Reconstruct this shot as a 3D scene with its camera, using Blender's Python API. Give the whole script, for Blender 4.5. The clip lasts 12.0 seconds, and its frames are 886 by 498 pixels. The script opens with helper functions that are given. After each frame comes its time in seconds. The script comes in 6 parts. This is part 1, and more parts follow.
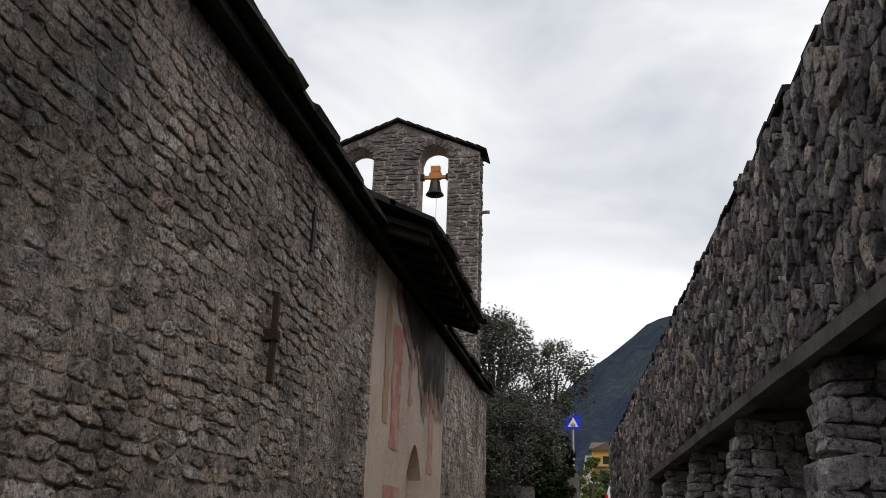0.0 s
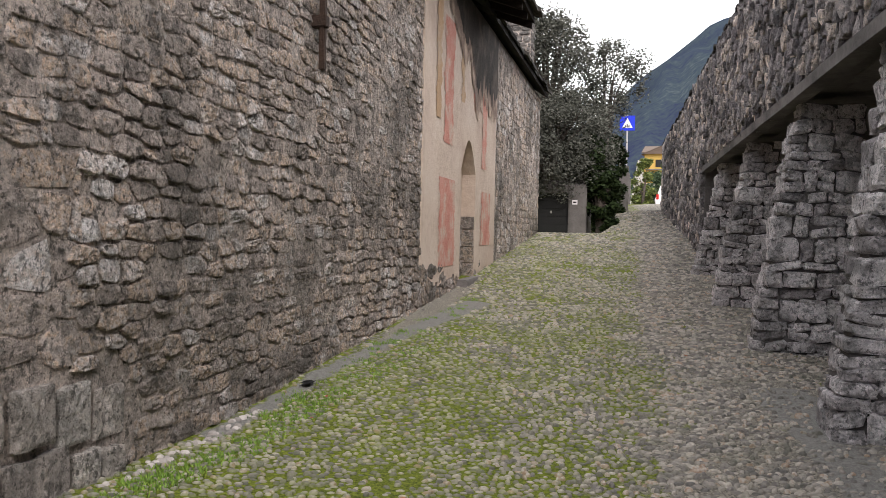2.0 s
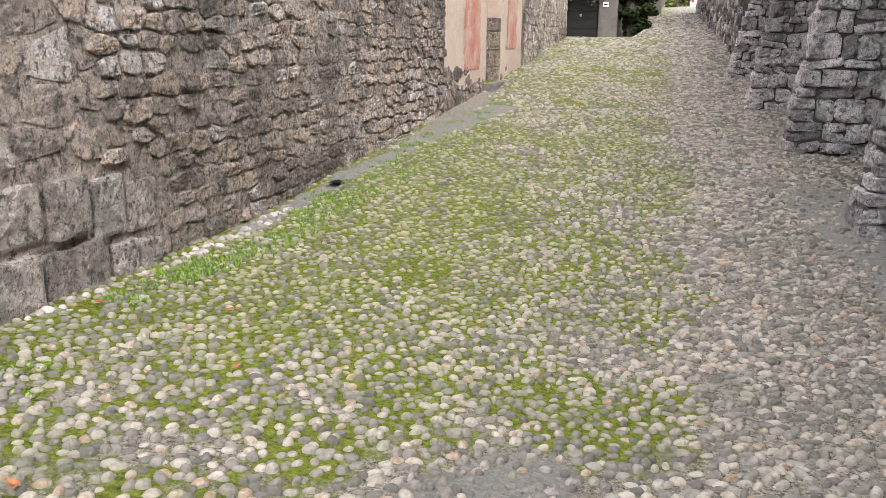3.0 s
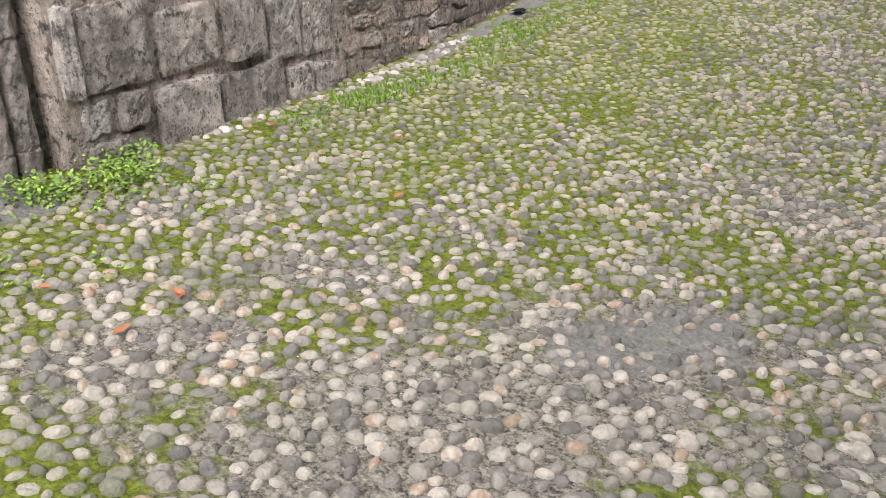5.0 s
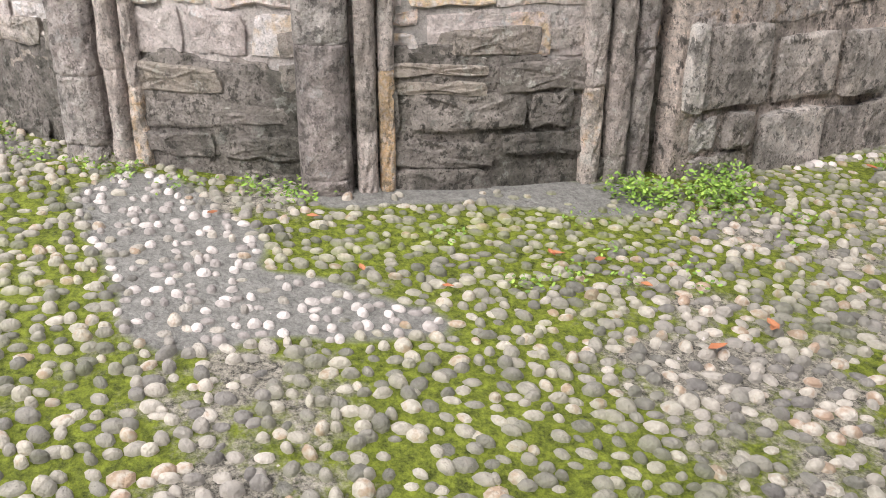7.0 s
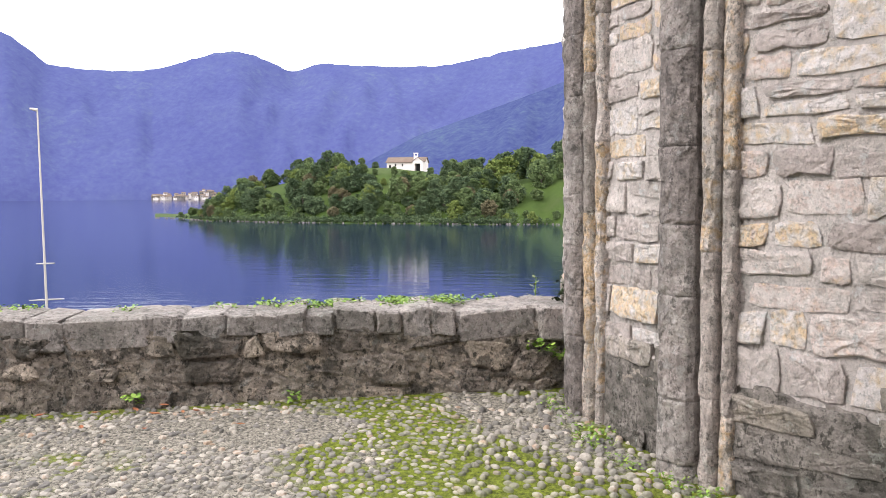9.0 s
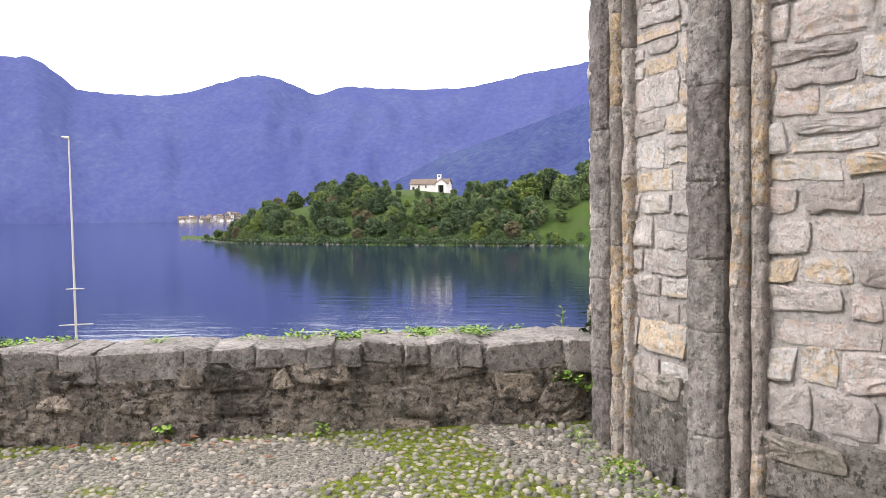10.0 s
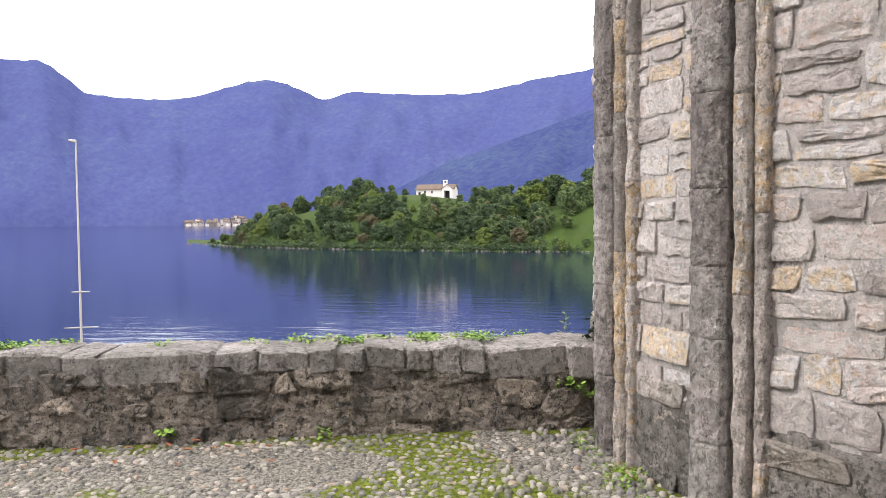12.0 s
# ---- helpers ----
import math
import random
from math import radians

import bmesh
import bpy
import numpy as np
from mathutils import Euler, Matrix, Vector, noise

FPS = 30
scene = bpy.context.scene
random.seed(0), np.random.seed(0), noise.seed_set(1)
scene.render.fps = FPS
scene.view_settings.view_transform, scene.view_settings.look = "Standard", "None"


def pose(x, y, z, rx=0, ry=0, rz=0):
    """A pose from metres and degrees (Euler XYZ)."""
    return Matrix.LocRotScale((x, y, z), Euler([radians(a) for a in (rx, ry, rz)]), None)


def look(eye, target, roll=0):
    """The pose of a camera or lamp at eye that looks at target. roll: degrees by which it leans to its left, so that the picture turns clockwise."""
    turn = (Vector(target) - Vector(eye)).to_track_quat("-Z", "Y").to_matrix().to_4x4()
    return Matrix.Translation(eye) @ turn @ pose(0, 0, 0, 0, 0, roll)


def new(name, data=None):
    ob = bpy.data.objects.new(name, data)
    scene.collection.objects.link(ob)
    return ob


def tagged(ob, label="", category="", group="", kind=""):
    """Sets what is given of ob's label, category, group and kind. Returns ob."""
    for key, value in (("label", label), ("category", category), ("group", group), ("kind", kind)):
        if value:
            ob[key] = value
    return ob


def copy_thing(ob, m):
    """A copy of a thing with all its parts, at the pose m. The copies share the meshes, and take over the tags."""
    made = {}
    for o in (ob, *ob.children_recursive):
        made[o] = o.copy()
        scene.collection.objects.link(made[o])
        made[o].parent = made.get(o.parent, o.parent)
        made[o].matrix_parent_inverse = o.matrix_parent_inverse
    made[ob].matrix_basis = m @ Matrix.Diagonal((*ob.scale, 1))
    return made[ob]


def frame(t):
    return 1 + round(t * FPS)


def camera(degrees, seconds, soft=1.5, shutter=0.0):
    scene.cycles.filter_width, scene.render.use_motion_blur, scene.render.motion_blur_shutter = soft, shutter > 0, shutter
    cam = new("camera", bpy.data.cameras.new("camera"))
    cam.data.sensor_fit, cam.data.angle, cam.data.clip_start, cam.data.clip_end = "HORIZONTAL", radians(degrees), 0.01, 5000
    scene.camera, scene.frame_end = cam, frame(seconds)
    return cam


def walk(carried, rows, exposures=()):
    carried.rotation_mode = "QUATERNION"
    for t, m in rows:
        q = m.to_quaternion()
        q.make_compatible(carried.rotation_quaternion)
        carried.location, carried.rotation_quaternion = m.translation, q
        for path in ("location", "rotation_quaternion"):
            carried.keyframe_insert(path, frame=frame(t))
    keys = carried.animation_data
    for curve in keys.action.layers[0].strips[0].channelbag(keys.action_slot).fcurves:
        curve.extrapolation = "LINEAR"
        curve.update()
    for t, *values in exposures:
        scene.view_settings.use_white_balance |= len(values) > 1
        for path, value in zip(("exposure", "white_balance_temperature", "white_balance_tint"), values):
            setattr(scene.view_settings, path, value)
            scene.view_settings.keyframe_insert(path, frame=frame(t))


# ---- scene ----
cam = camera(55.05, 12.0, soft=0.7)
# seconds, x, y, z, yaw, pitch, roll
PATH = [
    (0, -0.002, -0.033, 1.684, 9.24, 18.33, -1.73),
    (0.5, -0.000, -0.054, 1.666, 9.99, 16.02, -1.80),
    (1, -0.002, -0.017, 1.616, 10.97, 11.75, -1.64),
    (1.5, -0.000, 0.001, 1.561, 11.89, 5.75, -1.53),
    (2, -0.009, 0.025, 1.485, 12.91, -1.19, -1.20),
    (2.5, -0.017, 0.033, 1.434, 13.77, -6.58, -0.91),
    (3, -0.036, 0.056, 1.366, 14.51, -13.76, -0.69),
    (3.2, -0.035, 0.063, 1.341, 14.73, -16.56, -0.35),
    (4.8, -0.036, 0.269, 1.278, 24.47, -24.83, 0.37),
    (5, -0.038, 0.250, 1.280, 27.21, -24.48, 0.31),
    (5.5, -0.059, 0.198, 1.289, 35.47, -23.97, -0.21),
    (6, -0.151, 0.131, 1.289, 45.56, -24.19, -0.74),
    (6.5, -0.235, 0.063, 1.296, 54.18, -24.44, -1.22),
    (7, -0.302, -0.005, 1.306, 61.53, -23.47, -0.24),
    (7.5, -0.293, -0.056, 1.356, 73.64, -21.15, 0.92),
    (7.7, -0.266, -0.063, 1.369, 80.59, -18.95, 0.51),
    (9.3, -0.165, -0.066, 1.525, 100.70, -2.58, 0.54),
    (9.5, -0.156, -0.075, 1.548, 101.01, -2.31, 0.65),
    (10, -0.153, -0.080, 1.541, 101.06, -2.25, 0.61),
    (10.5, -0.152, -0.069, 1.546, 101.25, -2.16, 0.41),
    (11, -0.151, -0.070, 1.532, 101.25, -1.86, 0.35),
    (11.5, -0.154, -0.071, 1.530, 101.31, -1.84, 0.36),
    (12, -0.155, -0.067, 1.540, 101.46, -1.88, 0.25),
]
EXPOSURES = [(0.0, -1.15), (0.5, -1.10), (1.0, -0.95), (1.5, -0.52), (2.0, 0.22), (2.5, 0.82), (3.0, 1.02), (5.0, 0.96), (7.0, 0.98), (7.7, 0.95), (9.3, 0.76), (12.0, 0.64)]
walk(cam, [(t, pose(x, y, z, 90 + pitch, roll, yaw)) for t, x, y, z, yaw, pitch, roll in PATH], EXPOSURES)

# ---------------------------------------------------------------- light
world = bpy.data.worlds.new("overcast_sky")
scene.world = world
world.use_nodes = True
wn, wl = world.node_tree.nodes, world.node_tree.links
wbg = wn["Background"]
sky = wn.new("ShaderNodeTexSky")
sky.sky_type = "NISHITA"
sky.sun_disc = False
sky.sun_elevation = radians(43)
sky.sun_rotation = radians(157)
wtc = wn.new("ShaderNodeTexCoord")
wmap = wn.new("ShaderNodeMapping")
wmap.inputs["Scale"].default_value = (1.6, 1.6, 3.4)
wl.new(wtc.outputs["Generated"], wmap.inputs["Vector"])
wno = wn.new("ShaderNodeTexNoise")
wno.inputs["Scale"].default_value = 1.9
wno.inputs["Detail"].default_value = 5
wno.inputs["Distortion"].default_value = 0.4
wl.new(wmap.outputs["Vector"], wno.inputs["Vector"])
wra = wn.new("ShaderNodeValToRGB")
wra.color_ramp.elements[0].position, wra.color_ramp.elements[0].color = 0.30, (11.5, 12.0, 13.0, 1)
wra.color_ramp.elements[1].position, wra.color_ramp.elements[1].color = 0.62, (19.0, 19.0, 19.2, 1)
wl.new(wno.outputs["Fac"], wra.inputs["Fac"])
wmix = wn.new("ShaderNodeMix")
wmix.data_type = "RGBA"
wmix.inputs["Factor"].default_value = 0.93
wl.new(sky.outputs["Color"], wmix.inputs["A"])
wl.new(wra.outputs["Color"], wmix.inputs["B"])
wl.new(wmix.outputs["Result"], wbg.inputs["Color"])
wbg.inputs["Strength"].default_value = 0.13

sun = new("sun", bpy.data.lights.new("sun", "SUN"))
sun.data.energy, sun.data.angle, sun.data.color = 1.7, radians(25), (1.0, 0.96, 0.9)
sun.matrix_world = look((0, 0, 24), (-10, 23.6, 0))


# ---------------------------------------------------------------- materials
def mat(name, ramp, scale=3.0, rough=0.85, bump=0.3, bump_scale=40.0, rand=0.6, stain=None, stain_scale=0.7, stain_amt=0.5, metal=0.0, fine=9.0, spec=0.35, crust=None, crust_amt=0.6):
    """Procedural surface: ramp picks colours by noise and by piece, stain lays a second tone on in patches."""
    m = bpy.data.materials.new(name)
    m.use_nodes = True
    n, l = m.node_tree.nodes, m.node_tree.links
    b = n["Principled BSDF"]
    b.inputs["Roughness"].default_value = rough
    b.inputs["Metallic"].default_value = metal
    b.inputs["Specular IOR Level"].default_value = spec
    tc = n.new("ShaderNodeTexCoord")
    geo = n.new("ShaderNodeNewGeometry")
    oi = n.new("ShaderNodeObjectInfo")
    no = n.new("ShaderNodeTexNoise")
    no.inputs["Scale"].default_value, no.inputs["Detail"].default_value = scale, 6
    l.new(geo.outputs["Position"], no.inputs["Vector"])
    f2 = n.new("ShaderNodeTexNoise")
    f2.inputs["Scale"].default_value, f2.inputs["Detail"].default_value = scale * fine, 5
    l.new(geo.outputs["Position"], f2.inputs["Vector"])
    add = n.new("ShaderNodeMath")
    add.operation = "ADD"
    l.new(geo.outputs["Random Per Island"], add.inputs[0])
    l.new(oi.outputs["Random"], add.inputs[1])
    fr = n.new("ShaderNodeMath")
    fr.operation = "FRACT"
    l.new(add.outputs[0], fr.inputs[0])
    mx = n.new("ShaderNodeMix")
    mx.inputs["Factor"].default_value = rand
    l.new(no.outputs["Fac"], mx.inputs["A"])
    l.new(fr.outputs[0], mx.inputs["B"])
    mx2 = n.new("ShaderNodeMix")
    mx2.inputs["Factor"].default_value = 0.36
    l.new(mx.outputs["Result"], mx2.inputs["A"])
    l.new(f2.outputs["Fac"], mx2.inputs["B"])
    cr = n.new("ShaderNodeValToRGB")
    e = cr.color_ramp.elements
    while len(e) < len(ramp):
        e.new(0.5)
    for i, (p, c) in enumerate(ramp):
        e[i].position, e[i].color = p, (min(1, c[0] * 1.075), c[1] * 0.985, c[2] * 0.995, 1)
    l.new(mx2.outputs["Result"], cr.inputs["Fac"])
    col = cr.outputs["Color"]
    if stain:
        sn = n.new("ShaderNodeTexNoise")
        sn.inputs["Scale"].default_value, sn.inputs["Detail"].default_value, sn.inputs["Roughness"].default_value = stain_scale, 7, 0.62
        l.new(geo.outputs["Position"], sn.inputs["Vector"])
        sr = n.new("ShaderNodeMapRange")
        sr.inputs["From Min"].default_value, sr.inputs["From Max"].default_value = 0.48, 0.64
        sr.inputs["To Max"].default_value = stain_amt
        l.new(sn.outputs["Fac"], sr.inputs["Value"])
        sm = n.new("ShaderNodeMix")
        sm.data_type = "RGBA"
        l.new(sr.outputs["Result"], sm.inputs["Factor"])
        l.new(col, sm.inputs["A"])
        sm.inputs["B"].default_value = (*stain, 1)
        col = sm.outputs["Result"]
    if crust:
        # weathering crust: fine dark blotches, runs drawn down the wall, and pale lichen
        for sc, stretch, lo, hi, amt, tone in ((7.0, 1.0, 0.52, 0.58, crust_amt, crust), (2.6, 0.22, 0.53, 0.64, crust_amt * 0.8, crust), (22.0, 0.8, 0.555, 0.585, min(0.75, crust_amt * 1.35), tuple(k * 0.45 for k in crust)), (48.0, 1.0, 0.57, 0.60, min(0.6, crust_amt * 1.2), tuple(k * 0.6 for k in crust)), (13.0, 1.0, 0.585, 0.615, 0.5, tuple(min(0.72, k * 2.6 + 0.20) for k in crust))):
            mp = n.new("ShaderNodeMapping")
            mp.inputs["Scale"].default_value = (1, 1, stretch)
            mp.inputs["Location"].default_value = (sc, 3.1, 0.7 * sc)
            l.new(geo.outputs["Position"], mp.inputs["Vector"])
            cn = n.new("ShaderNodeTexNoise")
            cn.inputs["Scale"].default_value, cn.inputs["Detail"].default_value, cn.inputs["Roughness"].default_value = sc, 10 if stretch > 0.5 else 3, 0.72
            l.new(mp.outputs["Vector"], cn.inputs["Vector"])
            cm = n.new("ShaderNodeMapRange")
            cm.inputs["From Min"].default_value, cm.inputs["From Max"].default_value = lo, hi
            cm.inputs["To Max"].default_value = amt
            l.new(cn.outputs["Fac"], cm.inputs["Value"])
            cx = n.new("ShaderNodeMix")
            cx.data_type = "RGBA"
            l.new(cm.outputs["Result"], cx.inputs["Factor"])
            l.new(col, cx.inputs["A"])
            cx.inputs["B"].default_value = (*tone, 1)
            col = cx.outputs["Result"]
    if crust:
        # grain of the broken surface
        grain = 0.20 * min(1, crust_amt * 1.8)
        for sc, lo, hi in ((34.0, 1 - grain, 1 + 0.8 * grain), (110.0, 1 - grain, 1 + 0.8 * grain)):
            gn = n.new("ShaderNodeTexNoise")
            gn.inputs["Scale"].default_value, gn.inputs["Detail"].default_value, gn.inputs["Roughness"].default_value = sc, 5, 0.7
            l.new(geo.outputs["Position"], gn.inputs["Vector"])
            gm = n.new("ShaderNodeMapRange")
            gm.inputs["From Min"].default_value, gm.inputs["From Max"].default_value = 0.36, 0.62
            gm.inputs["To Min"].default_value, gm.inputs["To Max"].default_value = lo, hi
            l.new(gn.outputs["Fac"], gm.inputs["Value"])
            gx = n.new("ShaderNodeVectorMath")
            gx.operation = "SCALE"
            l.new(col, gx.inputs[0])
            l.new(gm.outputs["Result"], gx.inputs["Scale"])
            col = gx.outputs["Vector"]
    l.new(col, b.inputs["Base Color"])
    if bump:
        bn = n.new("ShaderNodeTexNoise")
        bn.inputs["Scale"].default_value, bn.inputs["Detail"].default_value, bn.inputs["Roughness"].default_value = bump_scale, 8, 0.65
        l.new(geo.outputs["Position"], bn.inputs["Vector"])
        bu = n.new("ShaderNodeBump")
        bu.inputs["Strength"].default_value, bu.inputs["Distance"].default_value = bump, 0.065 if crust else 0.05
        l.new(bn.outputs["Fac"], bu.inputs["Height"])
        if crust:
            b2 = n.new("ShaderNodeTexNoise")
            b2.inputs["Scale"].default_value, b2.inputs["Detail"].default_value, b2.inputs["Roughness"].default_value = bump_scale * 0.35, 9, 0.7
            l.new(geo.outputs["Position"], b2.inputs["Vector"])
            u2 = n.new("ShaderNodeBump")
            u2.inputs["Strength"].default_value, u2.inputs["Distance"].default_value = 1.0, 0.10
            l.new(b2.outputs["Fac"], u2.inputs["Height"])
            l.new(u2.outputs["Normal"], bu.inputs["Normal"])
        l.new(bu.outputs["Normal"], b.inputs["Normal"])
    return m


NAVE = mat("rubble_stone", [(0.28, (0.217, 0.193, 0.174)), (0.40, (0.479, 0.431, 0.385)), (0.48, (0.640, 0.577, 0.516)), (0.53, (0.685, 0.549, 0.413)), (0.58, (0.731, 0.672, 0.608)), (0.68, (0.860, 0.860, 0.837))], 1.6, 0.92, 1.0, 24, 0.45, (0.102, 0.091, 0.077), 0.55, 0.75, fine=14, crust=(0.115, 0.102, 0.091), crust_amt=0.60)
NAVE_MORTAR = mat("lime_mortar", [(0.36, (0.378, 0.337, 0.300)), (0.62, (0.860, 0.782, 0.688))], 2.2, 0.95, 1.0, 26, 0.1, (0.106, 0.095, 0.080), 0.55, 0.75, crust=(0.112, 0.099, 0.089), crust_amt=0.55)
PALE = mat("pale_limestone", [(0.28, (0.50, 0.455, 0.425)), (0.40, (0.70, 0.655, 0.62)), (0.50, (0.82, 0.785, 0.74)), (0.57, (0.74, 0.64, 0.58)), (0.62, (0.84, 0.68, 0.44)), (0.66, (0.80, 0.73, 0.62)), (0.72, (0.86, 0.845, 0.82))], 1.8, 0.9, 1.0, 28, 0.74, (0.56, 0.52, 0.48), 1.6, 0.35, fine=14, crust=(0.42, 0.385, 0.35), crust_amt=0.22)
DAMP = mat("stained_limestone", [(0.28, (0.24, 0.225, 0.205)), (0.48, (0.42, 0.39, 0.35)), (0.60, (0.52, 0.47, 0.40)), (0.72, (0.60, 0.565, 0.52))], 1.8, 0.92, 1.0, 24, 0.7, (0.22, 0.21, 0.165), 1.4, 0.5, fine=14, crust=(0.15, 0.14, 0.12), crust_amt=0.35)
ROLL = mat("pale_roll_moulding", [(0.28, (0.34, 0.31, 0.28)), (0.44, (0.62, 0.57, 0.52)), (0.56, (0.74, 0.70, 0.65)), (0.64, (0.68, 0.50, 0.28)), (0.72, (0.72, 0.66, 0.58))], 1.8, 0.9, 1.0, 26, 0.72, (0.28, 0.26, 0.23), 1.6, 0.45, fine=14, crust=(0.20, 0.185, 0.165), crust_amt=0.40)
PALE_MORTAR = mat("pale_mortar", [(0.34, (0.54, 0.51, 0.48)), (0.66, (0.80, 0.775, 0.73))], 2.4, 0.95, 0.9, 34, 0.1, (0.30, 0.285, 0.27), 1.0, 0.5, crust=(0.260, 0.240, 0.221), crust_amt=0.2)
PLINTH = mat("damp_cement_plinth", [(0.3, (0.143, 0.135, 0.124)), (0.5, (0.307, 0.291, 0.263)), (0.68, (0.459, 0.431, 0.389))], 2.5, 0.92, 1.0, 18, 0.3, (0.066, 0.069, 0.040), 1.5, 0.5, crust=(0.049, 0.048, 0.036), crust_amt=0.50)
ASHLAR = mat("ashlar_block", [(0.28, (0.354, 0.330, 0.307)), (0.5, (0.645, 0.605, 0.549)), (0.7, (0.795, 0.795, 0.740))], 2.6, 0.9, 1.0, 24, 0.45, (0.111, 0.103, 0.093), 1.6, 0.6, crust=(0.096, 0.088, 0.077), crust_amt=0.50)
SHAFT = mat("weathered_shaft_stone", [(0.3, (0.202, 0.182, 0.169)), (0.48, (0.403, 0.371, 0.345)), (0.66, (0.564, 0.564, 0.519))], 2.2, 0.92, 1.0, 18, 0.35, (0.112, 0.102, 0.098), 1.8, 0.5, fine=14, crust=(0.089, 0.081, 0.077), crust_amt=0.40)
DARK = mat("dark_slate_rubble", [(0.26, (0.116, 0.111, 0.118)), (0.42, (0.295, 0.280, 0.286)), (0.56, (0.505, 0.486, 0.474)), (0.7, (0.842, 0.756, 0.652))], 1.8, 0.88, 0.9, 28, 0.65, (0.075, 0.072, 0.075), 1.1, 0.5, crust=(0.057, 0.056, 0.057), crust_amt=0.50)
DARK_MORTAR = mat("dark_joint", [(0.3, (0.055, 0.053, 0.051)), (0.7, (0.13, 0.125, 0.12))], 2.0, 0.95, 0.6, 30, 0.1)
PIER = mat("pier_stone", [(0.26, (0.392, 0.382, 0.386)), (0.44, (0.860, 0.860, 0.860)), (0.6, (0.860, 0.860, 0.860)), (0.72, (0.860, 0.860, 0.860))], 1.8, 0.88, 1.0, 26, 0.85, (0.135, 0.130, 0.131), 1.1, 0.55, crust=(0.090, 0.089, 0.090), crust_amt=0.50)
PARAPET = mat("parapet_rubble", [(0.28, (0.181, 0.160, 0.135)), (0.48, (0.390, 0.351, 0.297)), (0.66, (0.599, 0.530, 0.428))], 2.4, 0.93, 1.0, 20, 0.5, (0.099, 0.091, 0.056), 1.6, 0.6, crust=(0.033, 0.031, 0.024), crust_amt=0.66)
COPING = mat("coping_stone", [(0.2, (0.277, 0.263, 0.239)), (0.55, (0.479, 0.452, 0.421)), (0.85, (0.704, 0.679, 0.641))], 3.0, 0.9, 0.9, 28, 0.5, (0.152, 0.144, 0.118), 2.0, 0.4, crust=(0.132, 0.127, 0.111), crust_amt=0.40)
TOWER = mat("tower_stone", [(0.15, (0.112, 0.108, 0.100)), (0.5, (0.216, 0.204, 0.188)), (0.85, (0.320, 0.300, 0.264))], 1.2, 0.9, 0.8, 22, 0.6, (0.120, 0.112, 0.104), 0.8, 0.4, crust=(0.080, 0.075, 0.070), crust_amt=0.5)
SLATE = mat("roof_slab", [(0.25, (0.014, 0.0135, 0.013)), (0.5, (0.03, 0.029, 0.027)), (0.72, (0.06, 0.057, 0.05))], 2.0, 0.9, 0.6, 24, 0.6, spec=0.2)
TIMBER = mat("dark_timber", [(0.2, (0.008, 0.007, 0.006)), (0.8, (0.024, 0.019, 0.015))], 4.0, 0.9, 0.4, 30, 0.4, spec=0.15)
CONCRETE = mat("grey_concrete", [(0.3, (0.121, 0.117, 0.112)), (0.7, (0.205, 0.198, 0.190))], 1.6, 0.9, 0.5, 40, 0.2, (0.079, 0.074, 0.069), 1.2, 0.5)
PLASTER = mat("old_plaster", [(0.3, (0.437, 0.359, 0.289)), (0.5, (0.562, 0.484, 0.398)), (0.7, (0.624, 0.569, 0.491))], 1.1, 0.94, 0.4, 20, 0.0, (0.484, 0.343, 0.273), 0.9, 0.5)
RED_PAINT = mat("faded_red_fresco", [(0.3, (0.421, 0.156, 0.117)), (0.5, (0.515, 0.257, 0.203)), (0.7, (0.562, 0.390, 0.320))], 2.2, 0.94, 0.4, 20, 0.15, (0.546, 0.460, 0.374), 3.0, 0.85)
OCHRE_PAINT = mat("faded_ochre_fresco", [(0.3, (0.390, 0.257, 0.140)), (0.7, (0.499, 0.382, 0.257))], 2.0, 0.94, 0.4, 20, 0.15, (0.484, 0.390, 0.312), 2.6, 0.85)
DARK_BAND = mat("soot_stain", [(0.3, (0.012, 0.011, 0.010)), (0.7, (0.05, 0.042, 0.037))], 2.0, 0.95, 0.3, 26, 0.1, (0.16, 0.125, 0.10), 2.2, 0.5)
DARK_FRINGE = mat("brown_fringe", [(0.3, (0.12, 0.095, 0.08)), (0.7, (0.36, 0.27, 0.21))], 3.0, 0.95, 0.3, 26, 0.1, (0.55, 0.42, 0.33), 3.0, 0.7)
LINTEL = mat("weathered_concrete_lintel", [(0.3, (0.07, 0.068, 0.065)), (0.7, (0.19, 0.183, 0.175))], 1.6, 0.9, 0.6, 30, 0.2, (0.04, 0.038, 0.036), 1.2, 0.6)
BLACK = mat("black_paint", [(0.2, (0.008, 0.008, 0.008)), (0.8, (0.02, 0.02, 0.02))], 2.0, 0.6, 0.1, 30, 0.2)
IRON = mat("rusty_iron", [(0.2, (0.025, 0.02, 0.018)), (0.8, (0.08, 0.05, 0.035))], 9.0, 0.75, 0.5, 60, 0.2, metal=0.5)
BRONZE = mat("bell_bronze", [(0.2, (0.03, 0.03, 0.027)), (0.8, (0.09, 0.085, 0.07))], 5.0, 0.5, 0.2, 40, 0.2, metal=0.7)
ORANGE_WOOD = mat("varnished_yoke_wood", [(0.2, (0.42, 0.17, 0.04)), (0.8, (0.62, 0.28, 0.08))], 5.0, 0.6, 0.2, 40, 0.2)
BARK = mat("bark", [(0.2, (0.05, 0.042, 0.034)), (0.8, (0.15, 0.13, 0.11))], 6.0, 0.95, 0.8, 30, 0.2)
